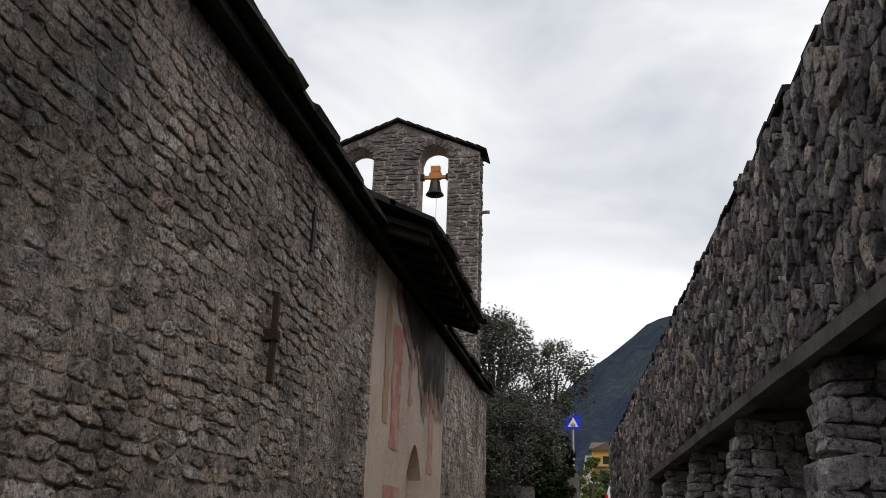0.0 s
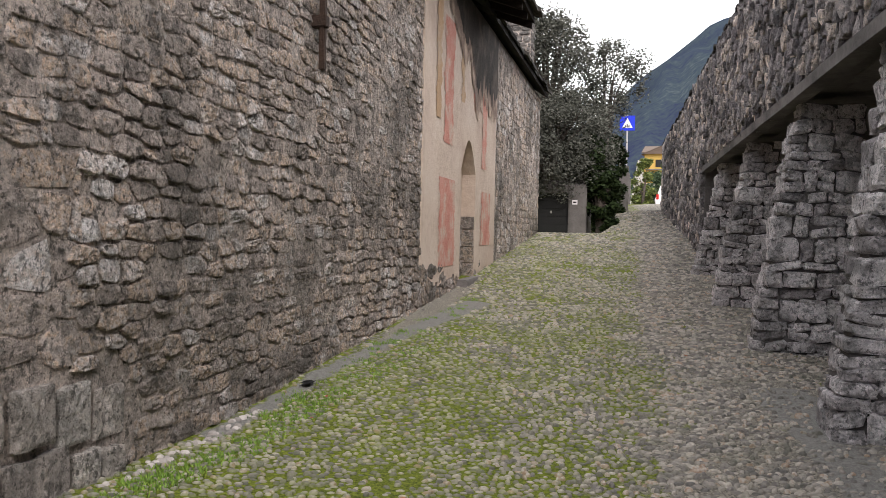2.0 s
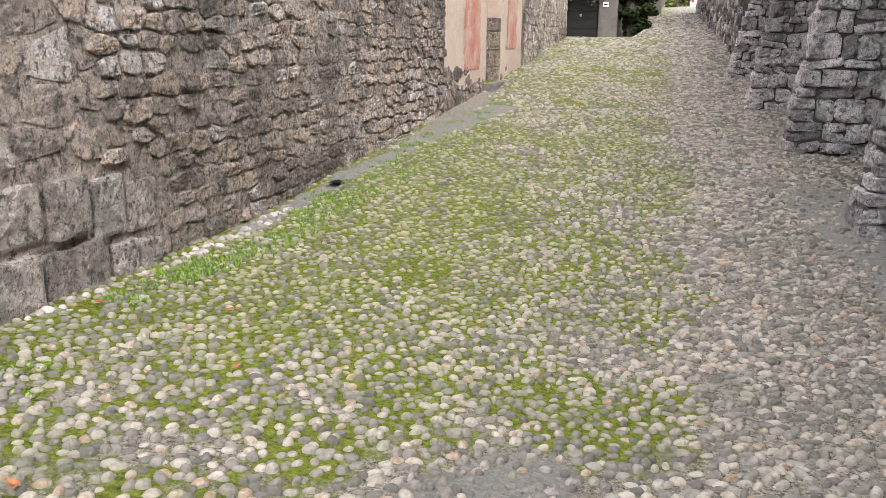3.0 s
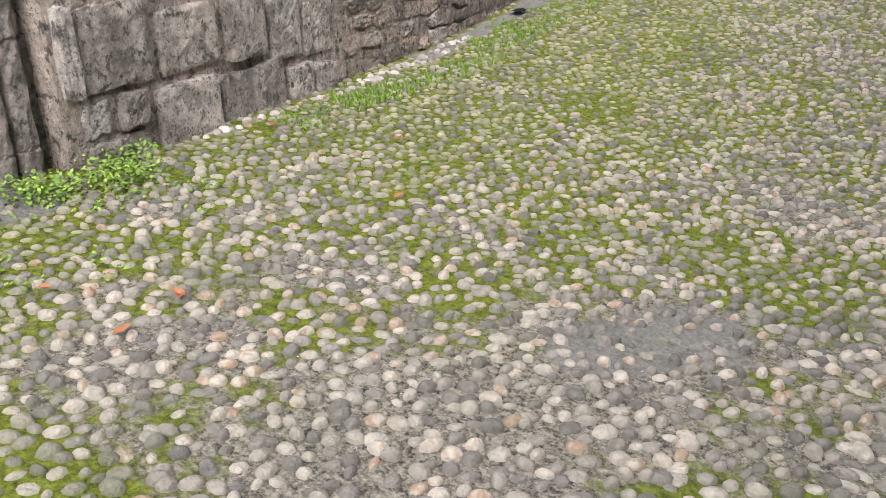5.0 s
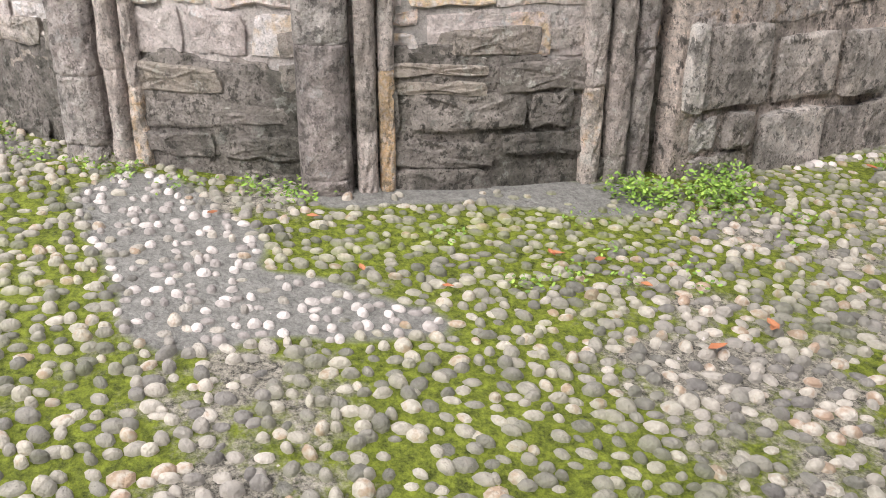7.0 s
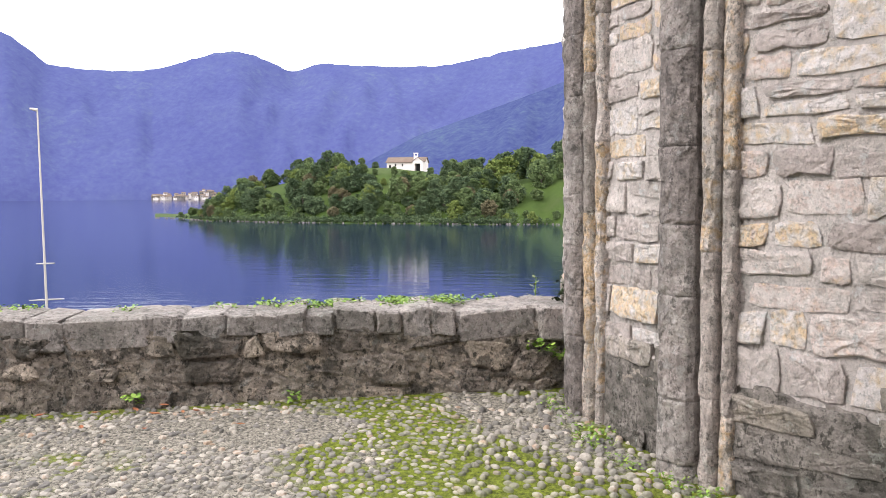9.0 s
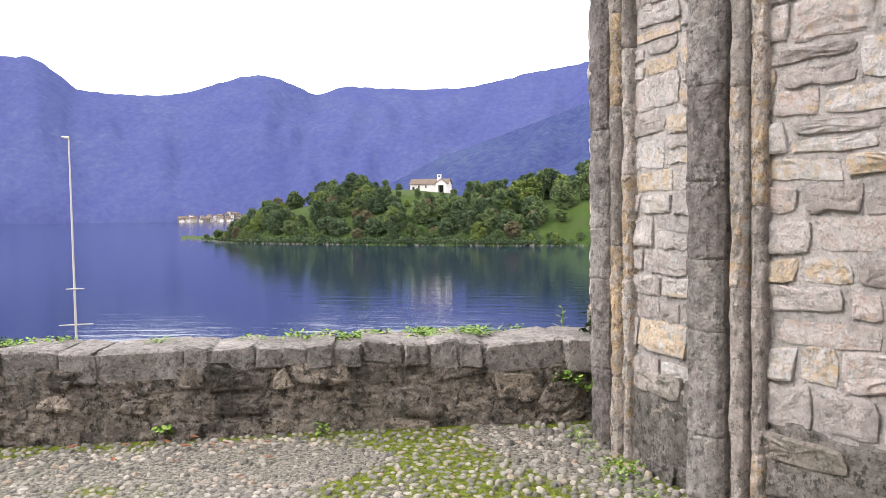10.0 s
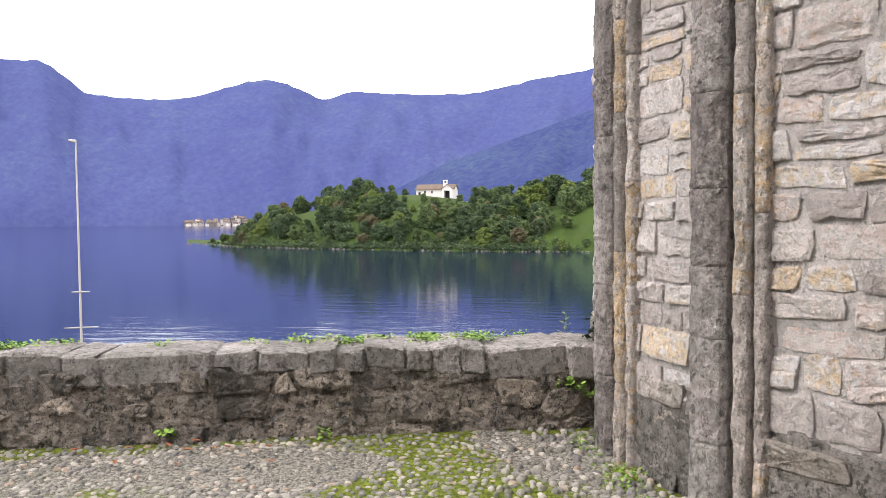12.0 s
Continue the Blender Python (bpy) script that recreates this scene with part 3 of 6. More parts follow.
def lay(owner, at, polys, depth, gap, material, near, count=300, name="stone", rough=0.010, tilt=0.25, rng=RNG):
    """Sets stones of given outlines on a surface at(u, v) -> (place, across, up, out): broken edges, chipped rim, uneven face."""
    polys = sorted(polys, key=lambda p: near(*middle(p)))
    verts, faces = [], []
    for i, poly in enumerate(polys):
        cu, cv = middle(poly)
        wide = max(abs(p[0] - cu) for p in poly) + 1e-6
        high = max(abs(p[1] - cv) for p in poly) + 1e-6
        ring = []
        for k, p in enumerate(poly):
            q = poly[(k + 1) % len(poly)]
            e = math.hypot(q[0] - p[0], q[1] - p[1])
            m = 1 if e < 0.05 else 2 if e < 0.16 else 3
            for f in range(m):
                x, y = p[0] + (q[0] - p[0]) * f / m, p[1] + (q[1] - p[1]) * f / m
                e2 = gap * 0.6 + rng.uniform(0, rough) * 0.7 + (0.4 * rough if f == 0 else 0)
                ring.append((cu + (x - cu) * max(0.4, 1 - e2 / wide), cv + (y - cv) * max(0.4, 1 - e2 / high)))
        n = len(ring)
        if n < 4:
            continue
        d = depth * rng.uniform(0.25, 1.45)
        sx, sy = rng.uniform(-tilt, tilt), rng.uniform(-tilt * 1.3, tilt)
        lv = lambda a, b: d * (1 + sx * (a - cu) / wide + sy * (b - cv) / high)
        raw = [(a, b, -0.03) for a, b in ring]
        raw += [(a, b, lv(a, b) - rng.uniform(0.1, 0.55) * min(d, 0.016)) for a, b in ring]
        for sc, amp in ((0.86, 0.003), (0.5, 0.006)):
            amp = min(amp, d * 0.45)
            raw += [(cu + (a - cu) * sc + rng.uniform(-0.004, 0.004), cv + (b - cv) * sc, lv(a, b) + rng.uniform(-amp, amp)) for a, b in ring]
        raw.append((cu, cv, d + rng.uniform(-0.3, 0.5) * min(d, 0.012)))
        mf = []
        for r in range(3):
            for k in range(n):
                q = (k + 1) % n
                mf.append((r * n + k, r * n + q, (r + 1) * n + q, (r + 1) * n + k))
        mf += [(3 * n + k, 3 * n + (k + 1) % n, 4 * n) for k in range(n)]
        pts = []
        for a, b, z in raw:
            p, ea, eb, en = at(a, b)
            pts.append(p + en * z)
        if i < count:
            o = pts[0]
            me = bpy.data.meshes.new(name)
            me.from_pydata([p - o for p in pts], [], mf)
            me.materials.append(material)
            ob = new(name, me)
            ob.parent = owner
            ob.location = o
        else:
            o = len(verts)
            verts += pts
            faces += [tuple(o + k for k in f) for f in mf]
    if verts:
        tagged(mesh_ob("stonework", verts, faces, material, owner), kind="stuff")


def block(name, owner, x0, x1, y0, y1, z0, z1, material, bevel=0.015, jitter=0.008, m=None):
    bm = bmesh.new()
    box(bm, x0, x1, y0, y1, z0, z1, None, jitter=jitter)
    bmesh.ops.bevel(bm, geom=bm.edges[:], offset=bevel, segments=1, affect="EDGES")
    if m is not None:
        bmesh.ops.transform(bm, matrix=m, verts=bm.verts[:])
    return part(name, bm, material, owner)


def boulder(owner, name, material, x0, x1, y0, y1, z0, z1, m=None, rough=0.02, edge=0.62):
    """A rough field stone: a cut block with knocked-off corners and bulging faces."""
    b = bmesh.new()
    vs = {}
    cx, cy, cz = (x0 + x1) / 2, (y0 + y1) / 2, (z0 + z1) / 2
    hx, hy, hz = (x1 - x0) / 2, (y1 - y0) / 2, (z1 - z0) / 2
    sk = RNG.uniform(-1, 1) * rough * 1.6
    steps = (-1, -edge, edge, 1)
    for i in range(4):
        for j in range(4):
            for k in range(4):
                out = (i in (0, 3)) + (j in (0, 3)) + (k in (0, 3))
                if out:
                    c = (1.0, 1.0, 0.93, 0.84)[out]
                    p = Vector((cx + hx * steps[i] * c + RNG.uniform(-rough, rough), cy + hy * steps[j] * c + RNG.uniform(-rough, rough), cz + hz * steps[k] * c + sk * steps[i] + RNG.uniform(-rough, rough) * 0.4))
                    vs[i, j, k] = b.verts.new(m @ p if m is not None else p)
    for i in range(3):
        for j in range(3):
            for e in (0, 3):
                b.faces.new((vs[e, i, j], vs[e, i + 1, j], vs[e, i + 1, j + 1], vs[e, i, j + 1]))
                b.faces.new((vs[i, e, j], vs[i + 1, e, j], vs[i + 1, e, j + 1], vs[i, e, j + 1]))
                b.faces.new((vs[i, j, e], vs[i + 1, j, e], vs[i + 1, j + 1, e], vs[i, j + 1, e]))
    return part(name, b, material, owner)


# ---------------------------------------------------------------- ground
WX = -2.74                      # face of the church wall along the lane
APSE = Vector((-5.40, 2.35, 0))  # centre of the round apse
AR = 2.53


def lift(x, y):
    k = min(1, max(0, (y - 15) / 7))
    z = -0.0817 * (max(x, -9) * (1 - k) - 2.2 * k) - 0.0163 * y + 0.0778 * max(0, y - 5) + 0.0241 * max(0, y - 13) + 0.012 * max(0, min(y, 37) - 24) - 0.0855 * max(0, y - 37) + 0.1 * max(0, y - 62) + 0.046 * min(max(0, x), 6)
    # the forecourt of the garage lies level beside the rising lane
    side = min(1, max(0, (-0.75 - x) / 0.35))
    return z - side * max(0, z - 1.49) if y > 20 else z


def right_x(y):
    return 1.75 - 0.036 * (y - 8)


def parapet_x(y):
    return -4.90 - (y + 0.17) * 0.315


def ground_z(x, y):
    """Lane and forecourt; behind the parapet the bank falls to the lake."""
    z = lift(x, y)
    back = parapet_x(y) - 0.35 - x
    if back > 0 and y < 3.5:
        z -= min(back * 2.2, 13)
    z += 0.012 * noise.noise((x * 1.3, y * 1.3, 0))
    return z


# tufts and bare places: centre, reach in x and y, strength
MOSS = [(-2.5, 1.35, 0.45, 0.55, 0.30), (-1.7, 0.95, 0.60, 0.30, 0.20), (-3.3, -0.35, 0.9, 0.5, 0.26), (-4.2, -1.05, 0.45, 0.42, 0.30), (-2.0, -0.1, 0.8, 0.5, 0.12), (-1.0, 0.9, 0.35, 0.4, 0.12),
        (-1.8, 1.5, 0.32, 0.26, -0.22), (-0.5, 2.4, 0.42, 0.45, -0.26), (-0.75, 1.75, 0.35, 0.45, -0.20), (-4.0, -1.8, 0.55, 0.5, -0.30), (-3.6, -2.8, 1.0, 0.7, -0.18), (-4.45, -0.45, 0.32, 0.26, -0.35)]


def moss_amount(x, y):
    xe = x + 0.35 * noise.noise((x * 0.5, y * 0.7, 12)) + 0.15 * noise.noise((x * 2, y * 2.5, 15))
    m = 0.53 + 0.24 * noise.noise((x * 0.9, y * 0.9, 3.1)) + 0.24 * noise.noise((x * 2.7, y * 2.7, 7.7))
    for cx, cy, rx, ry, k in MOSS:
        m += k * math.exp(-((x - cx) / rx) ** 2 - ((y - cy) / ry) ** 2)
    lane = min(1, max(0, (y - 2.2) / 1.0))
    m += lane * (0.15 / (1 + math.exp(min(50, (xe - 0.05) / 0.12))) + 0.22 * math.exp(-((x + 1.95) / 0.75) ** 2) * max(0.25, 1 - abs(y - 6) / 7))
    m += 0.12 * math.exp(-((x - WX) / 0.35) ** 2)
    if y < 0:
        m += 0.30 * math.exp(-((x - parapet_x(y)) / 0.13) ** 2)
    if in_patch(x, y) >= 0:
        m -= 0.8
    if xe > 0.05:
        m -= 0.24 * min(1, (xe - 0.05) / 0.3)
    if y > 9:
        m -= 0.006 * (y - 9)
    return m


PATCHES = [(-4.42, -0.50, 0.42, 0.16, 0.75), (1.05, 6.0, 0.45, 0.9, 0.1), (0.9, 8.6, 0.3, 0.8, 0.1), (-3.95, -1.75, 0.22, 0.7, 0.3), (-2.55, 10.5, 0.18, 3.0, 0.02)]


# cement repairs laid as strokes: two ends and half widths
CEMENT = [((-3.36, 0.38), (-2.85, 0.47), 0.20, 0.24), ((-2.85, 0.47), (-2.50, 0.40), 0.24, 0.22), ((-2.50, 0.52), (-2.18, 0.98), 0.20, 0.07), ((-3.05, 1.08), (-2.98, 1.55), 0.10, 0.13), ((-2.98, 1.55), (-2.66, 2.02), 0.13, 0.17), ((-0.62, 2.30), (-0.36, 2.55), 0.14, 0.16), ((-2.64, 5.0), (-2.60, 7.0), 0.07, 0.08), ((-2.60, 7.0), (-2.42, 9.3), 0.08, 0.10), ((-2.42, 9.3), (-2.15, 11.6), 0.10, 0.20), ((1.50, 5.4), (1.30, 8.2), 0.20, 0.28)]


def cement_at(x, y):
    """How deep inside a cement repair, in metres (negative outside), and which one."""
    best, which = -1.0, -1
    for i, ((ax, ay), (bx, by), ra, rb) in enumerate(CEMENT):
        dx, dy = bx - ax, by - ay
        u = max(0, min(1, ((x - ax) * dx + (y - ay) * dy) / (dx * dx + dy * dy)))
        d = ra + (rb - ra) * u - math.hypot(x - ax - u * dx, y - ay - u * dy)
        if d > best:
            best, which = d, i
    return best + 0.05 * noise.noise((x * 5, y * 5, 2.2)) + 0.035 * noise.noise((x * 14, y * 14, 5.2)), which


def in_patch(x, y, k=1.0):
    for i, (cx, cy, rx, ry, rot) in enumerate(PATCHES):
        c, s = math.cos(rot), math.sin(rot)
        dx, dy = x - cx, y - cy
        if abs(dx) < 4 and math.hypot((dx * c + dy * s) / rx, (dy * c - dx * s) / ry) + 0.25 * noise.noise((x * 3, y * 3, 1.3)) < k:
            return i
    return -1


def build_ground():
    xs = sorted(set([round(-12 + 0.25 * i, 3) for i in range(97)] + [round(-5.4 + 0.06 * i, 3) for i in range(130)]))
    ys = sorted(set([round(-6 + 0.25 * i, 3) for i in range(80)] + [round(-4 + 0.06 * i, 3) for i in range(270)] + [14 + 0.7 * i for i in range(60)]))
    xs = [-4000, -1500, -400, -120, -50, -25, -16] + xs + [16, 22, 40, 90, 300, 900, 2500, 4500]
    ys = [-4000, -1200, -300, -90, -35, -16, -9] + ys + [58, 70, 95, 130, 180, 260, 400]
    verts, moss, cement = [], [], []
    for y in ys:
        for x in xs:
            if x < -16 or y < -9 and x < 0:
                z = -13.0 if x < parapet_x(min(y, 3)) - 6 else ground_z(max(x, -12), max(y, -9))
            else:
                z = ground_z(x, y)
            if y > 26 and x < -16:
                z = lift(-9, y) - 3
            verts.append((x, y, z))
            moss.append(moss_amount(x, y))
            cement.append(cement_at(x, y)[0] if -6 < x < 2 and -5 < y < 14 else -1.0)
    nx = len(xs)
    faces = [(j * nx + i, j * nx + i + 1, (j + 1) * nx + i + 1, (j + 1) * nx + i) for j in range(len(ys) - 1) for i in range(nx - 1)]
    ob = mesh_ob("ground", verts, faces, BED, smooth=True)
    at = ob.data.attributes.new("moss", "FLOAT", "POINT")
    at.data.foreach_set("value", moss)
    at = ob.data.attributes.new("cement", "FLOAT", "POINT")
    at.data.foreach_set("value", cement)
    return tagged(ob, "cobbled lane bedded in moss and grey mortar", "ground", kind="structure")


ground = build_ground()

# ---------------------------------------------------------------- church
X, Y, Z = Vector((1, 0, 0)), Vector((0, 1, 0)), Vector((0, 0, 1))
EAVE = 5.20
church = thing("church", "old grey rubble-stone chapel with round apse and bell gable", "church")


def nave_at(u, v):
    wob = 0.02 * noise.noise((u * 0.6, v * 0.6, 0.0))
    return Vector((WX + wob, u, v)), Y, Z, X


def build_nave():
    bm = bmesh.new()
    box(bm, -8.0, WX - 0.001, 2.36, 13.02, -0.6, EAVE + 0.05)
    box(bm, -8.0, WX - 0.30, 13.02, 14.22, -0.6, 3.05)
    box(bm, -8.0, WX - 0.001, 13.02, 14.22, 3.05, EAVE + 0.05)
    box(bm, -8.0, WX - 0.001, 14.22, 23.7, -0.6, EAVE + 0.05)
    wall = part("nave_wall", bm, NAVE_MORTAR, church, "grey rubble wall with dark joints")
    foot = lambda p: middle(p)[1] > lift(WX, middle(p)[0]) - 0.06
    dressed = lambda u, v: u < 4.25 and v < 0.74 or u < 2.84 and v < 0.80
    st = [p for p in rubble(2.36, 10.62, 0.05, EAVE, 0.215, 0.110, ju=0.34, jv=0.22, weight=0.16) if foot(p) and not dressed(*middle(p)) and not (middle(p)[0] < 3.75 and middle(p)[1] < 1.85) and RNG.random() > 0.06]
    st += [p for p in rubble(16.15, 23.7, 0.6, EAVE, 0.30, 0.155, ju=0.3, jv=0.16) if foot(p)]
    lay(wall, nave_at, st, 0.014, 0.007, NAVE, lambda u, v: math.hypot(u - 4.5, (v - 1.6) * 1.3), 260, rough=0.020, tilt=0.6)
    # rough-cast corner with a few larger stones showing
    lay(wall, nave_at, [p for p in rubble(2.36, 3.78, 0.76, 1.85, 0.34, 0.20, ju=0.3, jv=0.25) if RNG.random() > 0.12], 0.007, 0.010, NAVE, lambda u, v: u, 60, rough=0.03, tilt=0.8)
    # bare footing under the plaster
    lay(wall, nave_at, [p for p in rubble(10.50, 16.3, 0.15, 1.22, 0.24, 0.175) if foot(p) and not 12.85 < middle(p)[0] < 14.35 and middle(p)[1] < 1.06 + 0.10 * noise.noise((middle(p)[0] * 1.4, 0, 0))], 0.022, 0.010, NAVE, lambda u, v: u, 40, rough=0.02)
    # dressed blocks at the foot of the corner, in two courses with open joints
    for ends, lo, hi, d in (((2.47, 2.86, 3.265, 3.585, 3.875, 4.19), (0.455, 0.45, 0.425, 0.375, 0.345), (0.80, 0.745, 0.735, 0.70, 0.64), 0.036), ((2.80, 3.20, 3.70, 3.93, 4.16), (0.02, 0.02, 0.02, 0.04), (0.425, 0.405, 0.345, 0.315), 0.046)):
        for y0, y1, z0, z1 in zip(ends, ends[1:], lo, hi):
            lay(wall, nave_at, squared([((y0 + y1) / 2, (z0 + z1) / 2, y1 - y0 - 0.022, z1 - z0)], j=0.010), d, 0.008, ASHLAR, lambda u, v: u, 1, "ashlar", rough=0.014, tilt=0.08)
    for y0, y1, z0, z1 in ((2.44, 2.765, 0.02, 0.275), (2.44, 2.60, 0.285, 0.445), (2.61, 2.765, 0.285, 0.445), (2.37, 2.47, 0.45, 0.82)):
        lay(wall, nave_at, squared([((y0 + y1) / 2, (z0 + z1) / 2, y1 - y0, z1 - z0)], j=0.008), 0.050, 0.004, ASHLAR, lambda u, v: u, 1, "corner_stone", rough=0.02, tilt=0.1)


def apse_at(u, v):
    """u runs along the arc, from the nave corner round to the lake."""
    t = -u / AR
    n = Vector((math.cos(t), math.sin(t), 0))
    return APSE + n * AR + Z * v, Vector((math.sin(t), -math.cos(t), 0)), Z, n


def build_apse():
    bm = bmesh.new()
    rings = []
    for z in (-0.8, 0.3, 0.95, 2.4, 4.6):
        rings.append([bm.verts.new(APSE + Vector((math.cos(-t), math.sin(-t), 0)) * AR + Z * z) for t in np.linspace(0, math.pi, 40)])
    for a, b in zip(rings, rings[1:]):
        for k in range(39):
            bm.faces.new((a[k], a[k + 1], b[k + 1], b[k]))
    wall = part("apse_wall", bm, PALE_MORTAR, church, "curved pale limestone wall with ochre stones")
    arc = AR * math.pi
    bm = bmesh.new()
    ang = np.linspace(-0.02, math.pi * 0.75, 260)
    hs = np.linspace(-0.4, 1.0, 60)
    grid = []
    for t in ang:
        u = t * AR
        edge = 0.72 + 0.13 * noise.noise((u * 1.7, 2.0, 0)) + 0.07 * noise.noise((u * 6, 2.0, 4.0))
        col = []
        for z in hs:
            zz = min(z, edge)
            k = 0.020 + 0.004 * noise.noise((u * 2.4, zz * 5, 0)) + 0.005 * noise.noise((u * 6, zz * 11, 3)) + 0.006 * noise.noise((u * 19, zz * 28, 6)) + 0.004 * noise.noise((u * 45, zz * 60, 6)) - (0.03 if z > edge else 0)
            dent = math.exp(-((u - 0.65) / 0.33) ** 2 - ((zz - 0.42) / 0.16) ** 2) * 0.018 * (0.5 + noise.noise((u * 6, zz * 9, 5)))
            n = Vector((math.cos(-t), math.sin(-t), 0))
            col.append(bm.verts.new(APSE + n * (AR + k - dent) + Z * zz))
        grid.append(col)
    for a, b in zip(grid, grid[1:]):
        for i in range(len(hs) - 1):
            if (a[i].co - a[i + 1].co).length > 1e-4 or (b[i].co - b[i + 1].co).length > 1e-4:
                bm.faces.new((a[i], b[i], b[i + 1], a[i + 1]))
    part("plinth", bm, PLINTH, wall, "damp grey cement-rendered plinth", smooth=True)
    foot = lambda u: 0.58 + 0.13 * noise.noise((u * 1.7, 2.0, 0))
    pale, low = [], []
    for s in courses(0.0, arc * 0.72, 0.70, 4.6, (0.13, 0.40), (0.085, 0.19), 0.006):
        if s[1] - s[3] / 2 > foot(s[0]):
            pale.append(s)
    for s in courses(0.0, arc * 0.72, 0.0, 0.92, (0.20, 0.52), (0.12, 0.22), 0.008):
        if s[1] + s[3] / 2 < foot(s[0]) + 0.04:
            low.append(s)
    lay(wall, apse_at, squared(pale, j=0.014), 0.012, 0.004, PALE, lambda u, v: math.hypot(u - 2.4, (v - 1.6) * 1.2), 240, rough=0.015, tilt=0.5)
    lay(wall, apse_at, squared(low, j=0.018), 0.034, 0.008, PLINTH, lambda u, v: abs(u - 1.8), 80, "plinth_stone", rough=0.022, tilt=0.2)
    # stained stones between the damp foot and the clean wall
    mid = [q for q in courses(0.0, arc * 0.72, 0.46, 1.0, (0.16, 0.44), (0.09, 0.17), 0.006) if RNG.random() < (0.8 if 0.6 < q[1] < 0.86 else 0.4)]
    lay(wall, apse_at, squared(mid, j=0.014), 0.030, 0.005, DAMP, lambda u, v: abs(u - 1.8), 60, "stained_stone", rough=0.018, tilt=0.2)
    # shafts: a stout half column, a groove and a slimmer roll
    stout = ((-0.085, 0.19, 0.125, "half_column", SHAFT), (0.062, 0.075, 0.085, "roll", ROLL), (0.135, 0.06, 0.055, "fillet", ROLL))
    slim = ((-0.02, 0.085, 0.06, "fillet", ROLL), (0.085, 0.09, 0.085, "roll", ROLL), (0.19, 0.10, 0.075, "half_column", SHAFT))
    for ang, members in ((-6.5, slim), (-28.0, stout), (-49.5, stout), (-69.0, stout)):
        for off, wid, out, nm, mt in members:
            z = -0.05
            tt = radians(ang) + off / AR
            n = Vector((math.cos(tt), math.sin(tt), 0))
            a = Vector((-math.sin(tt), math.cos(tt), 0))
            while z < 4.6:
                h = RNG.uniform(0.22, 0.52) if nm == "half_column" else RNG.uniform(0.35, 0.80)
                b2 = bmesh.new()
                k = RNG.uniform(0.99, 1.01)
                prof = [(-0.5, -0.03), (-0.5, 0.62), (-0.44, 0.84), (-0.30, 0.97), (-0.12, 1.03), (0.08, 1.04), (0.26, 0.99), (0.42, 0.85), (0.5, 0.62), (0.5, -0.03)]
                levels = [z + 0.001, z + 0.012] + [z + h * f for f in np.linspace(0.12, 0.88, max(3, int(h / 0.05)))] + [z + h - 0.012, z + h - 0.001]
                rows = []
                for li, lz in enumerate(levels):
                    row = []
                    inset = 0.004 if li in (0, len(levels) - 1) else 0.0
                    for px_, py_ in prof:
                        g = 0.013 * noise.noise((px_ * wid * 22 + ang, lz * 11, off * 40)) + 0.008 * noise.noise((px_ * wid * 60, lz * 38, ang)) + RNG.uniform(-0.003, 0.003)
                        q = APSE + n * (AR + (py_ * out * k - inset + g if py_ > 0 else -0.03)) + a * (px_ * (wid - 2 * inset * 0.5) * k)
                        row.append(b2.verts.new(q + Z * lz))
                    rows.append(row)
                for lo, hi in zip(rows, rows[1:]):
                    for i in range(len(prof) - 1):
                        b2.faces.new((lo[i], lo[i + 1], hi[i + 1], hi[i]))
                b2.faces.new(rows[-1])
                b2.faces.new(rows[0][::-1])
                part(nm, b2, mt, wall)
                z += h
    # rounded roof over the apse
    b3 = bmesh.new()
    rim = [b3.verts.new(APSE + Vector((math.cos(-t), math.sin(-t), 0)) * (AR + 0.3) + Z * 4.62) for t in np.linspace(0, math.pi, 30)]
    top = b3.verts.new(APSE + Z * 5.6)
    for k in range(29):
        b3.faces.new((rim[k], rim[k + 1], top))
    part("apse_roof", b3, SLATE, church)


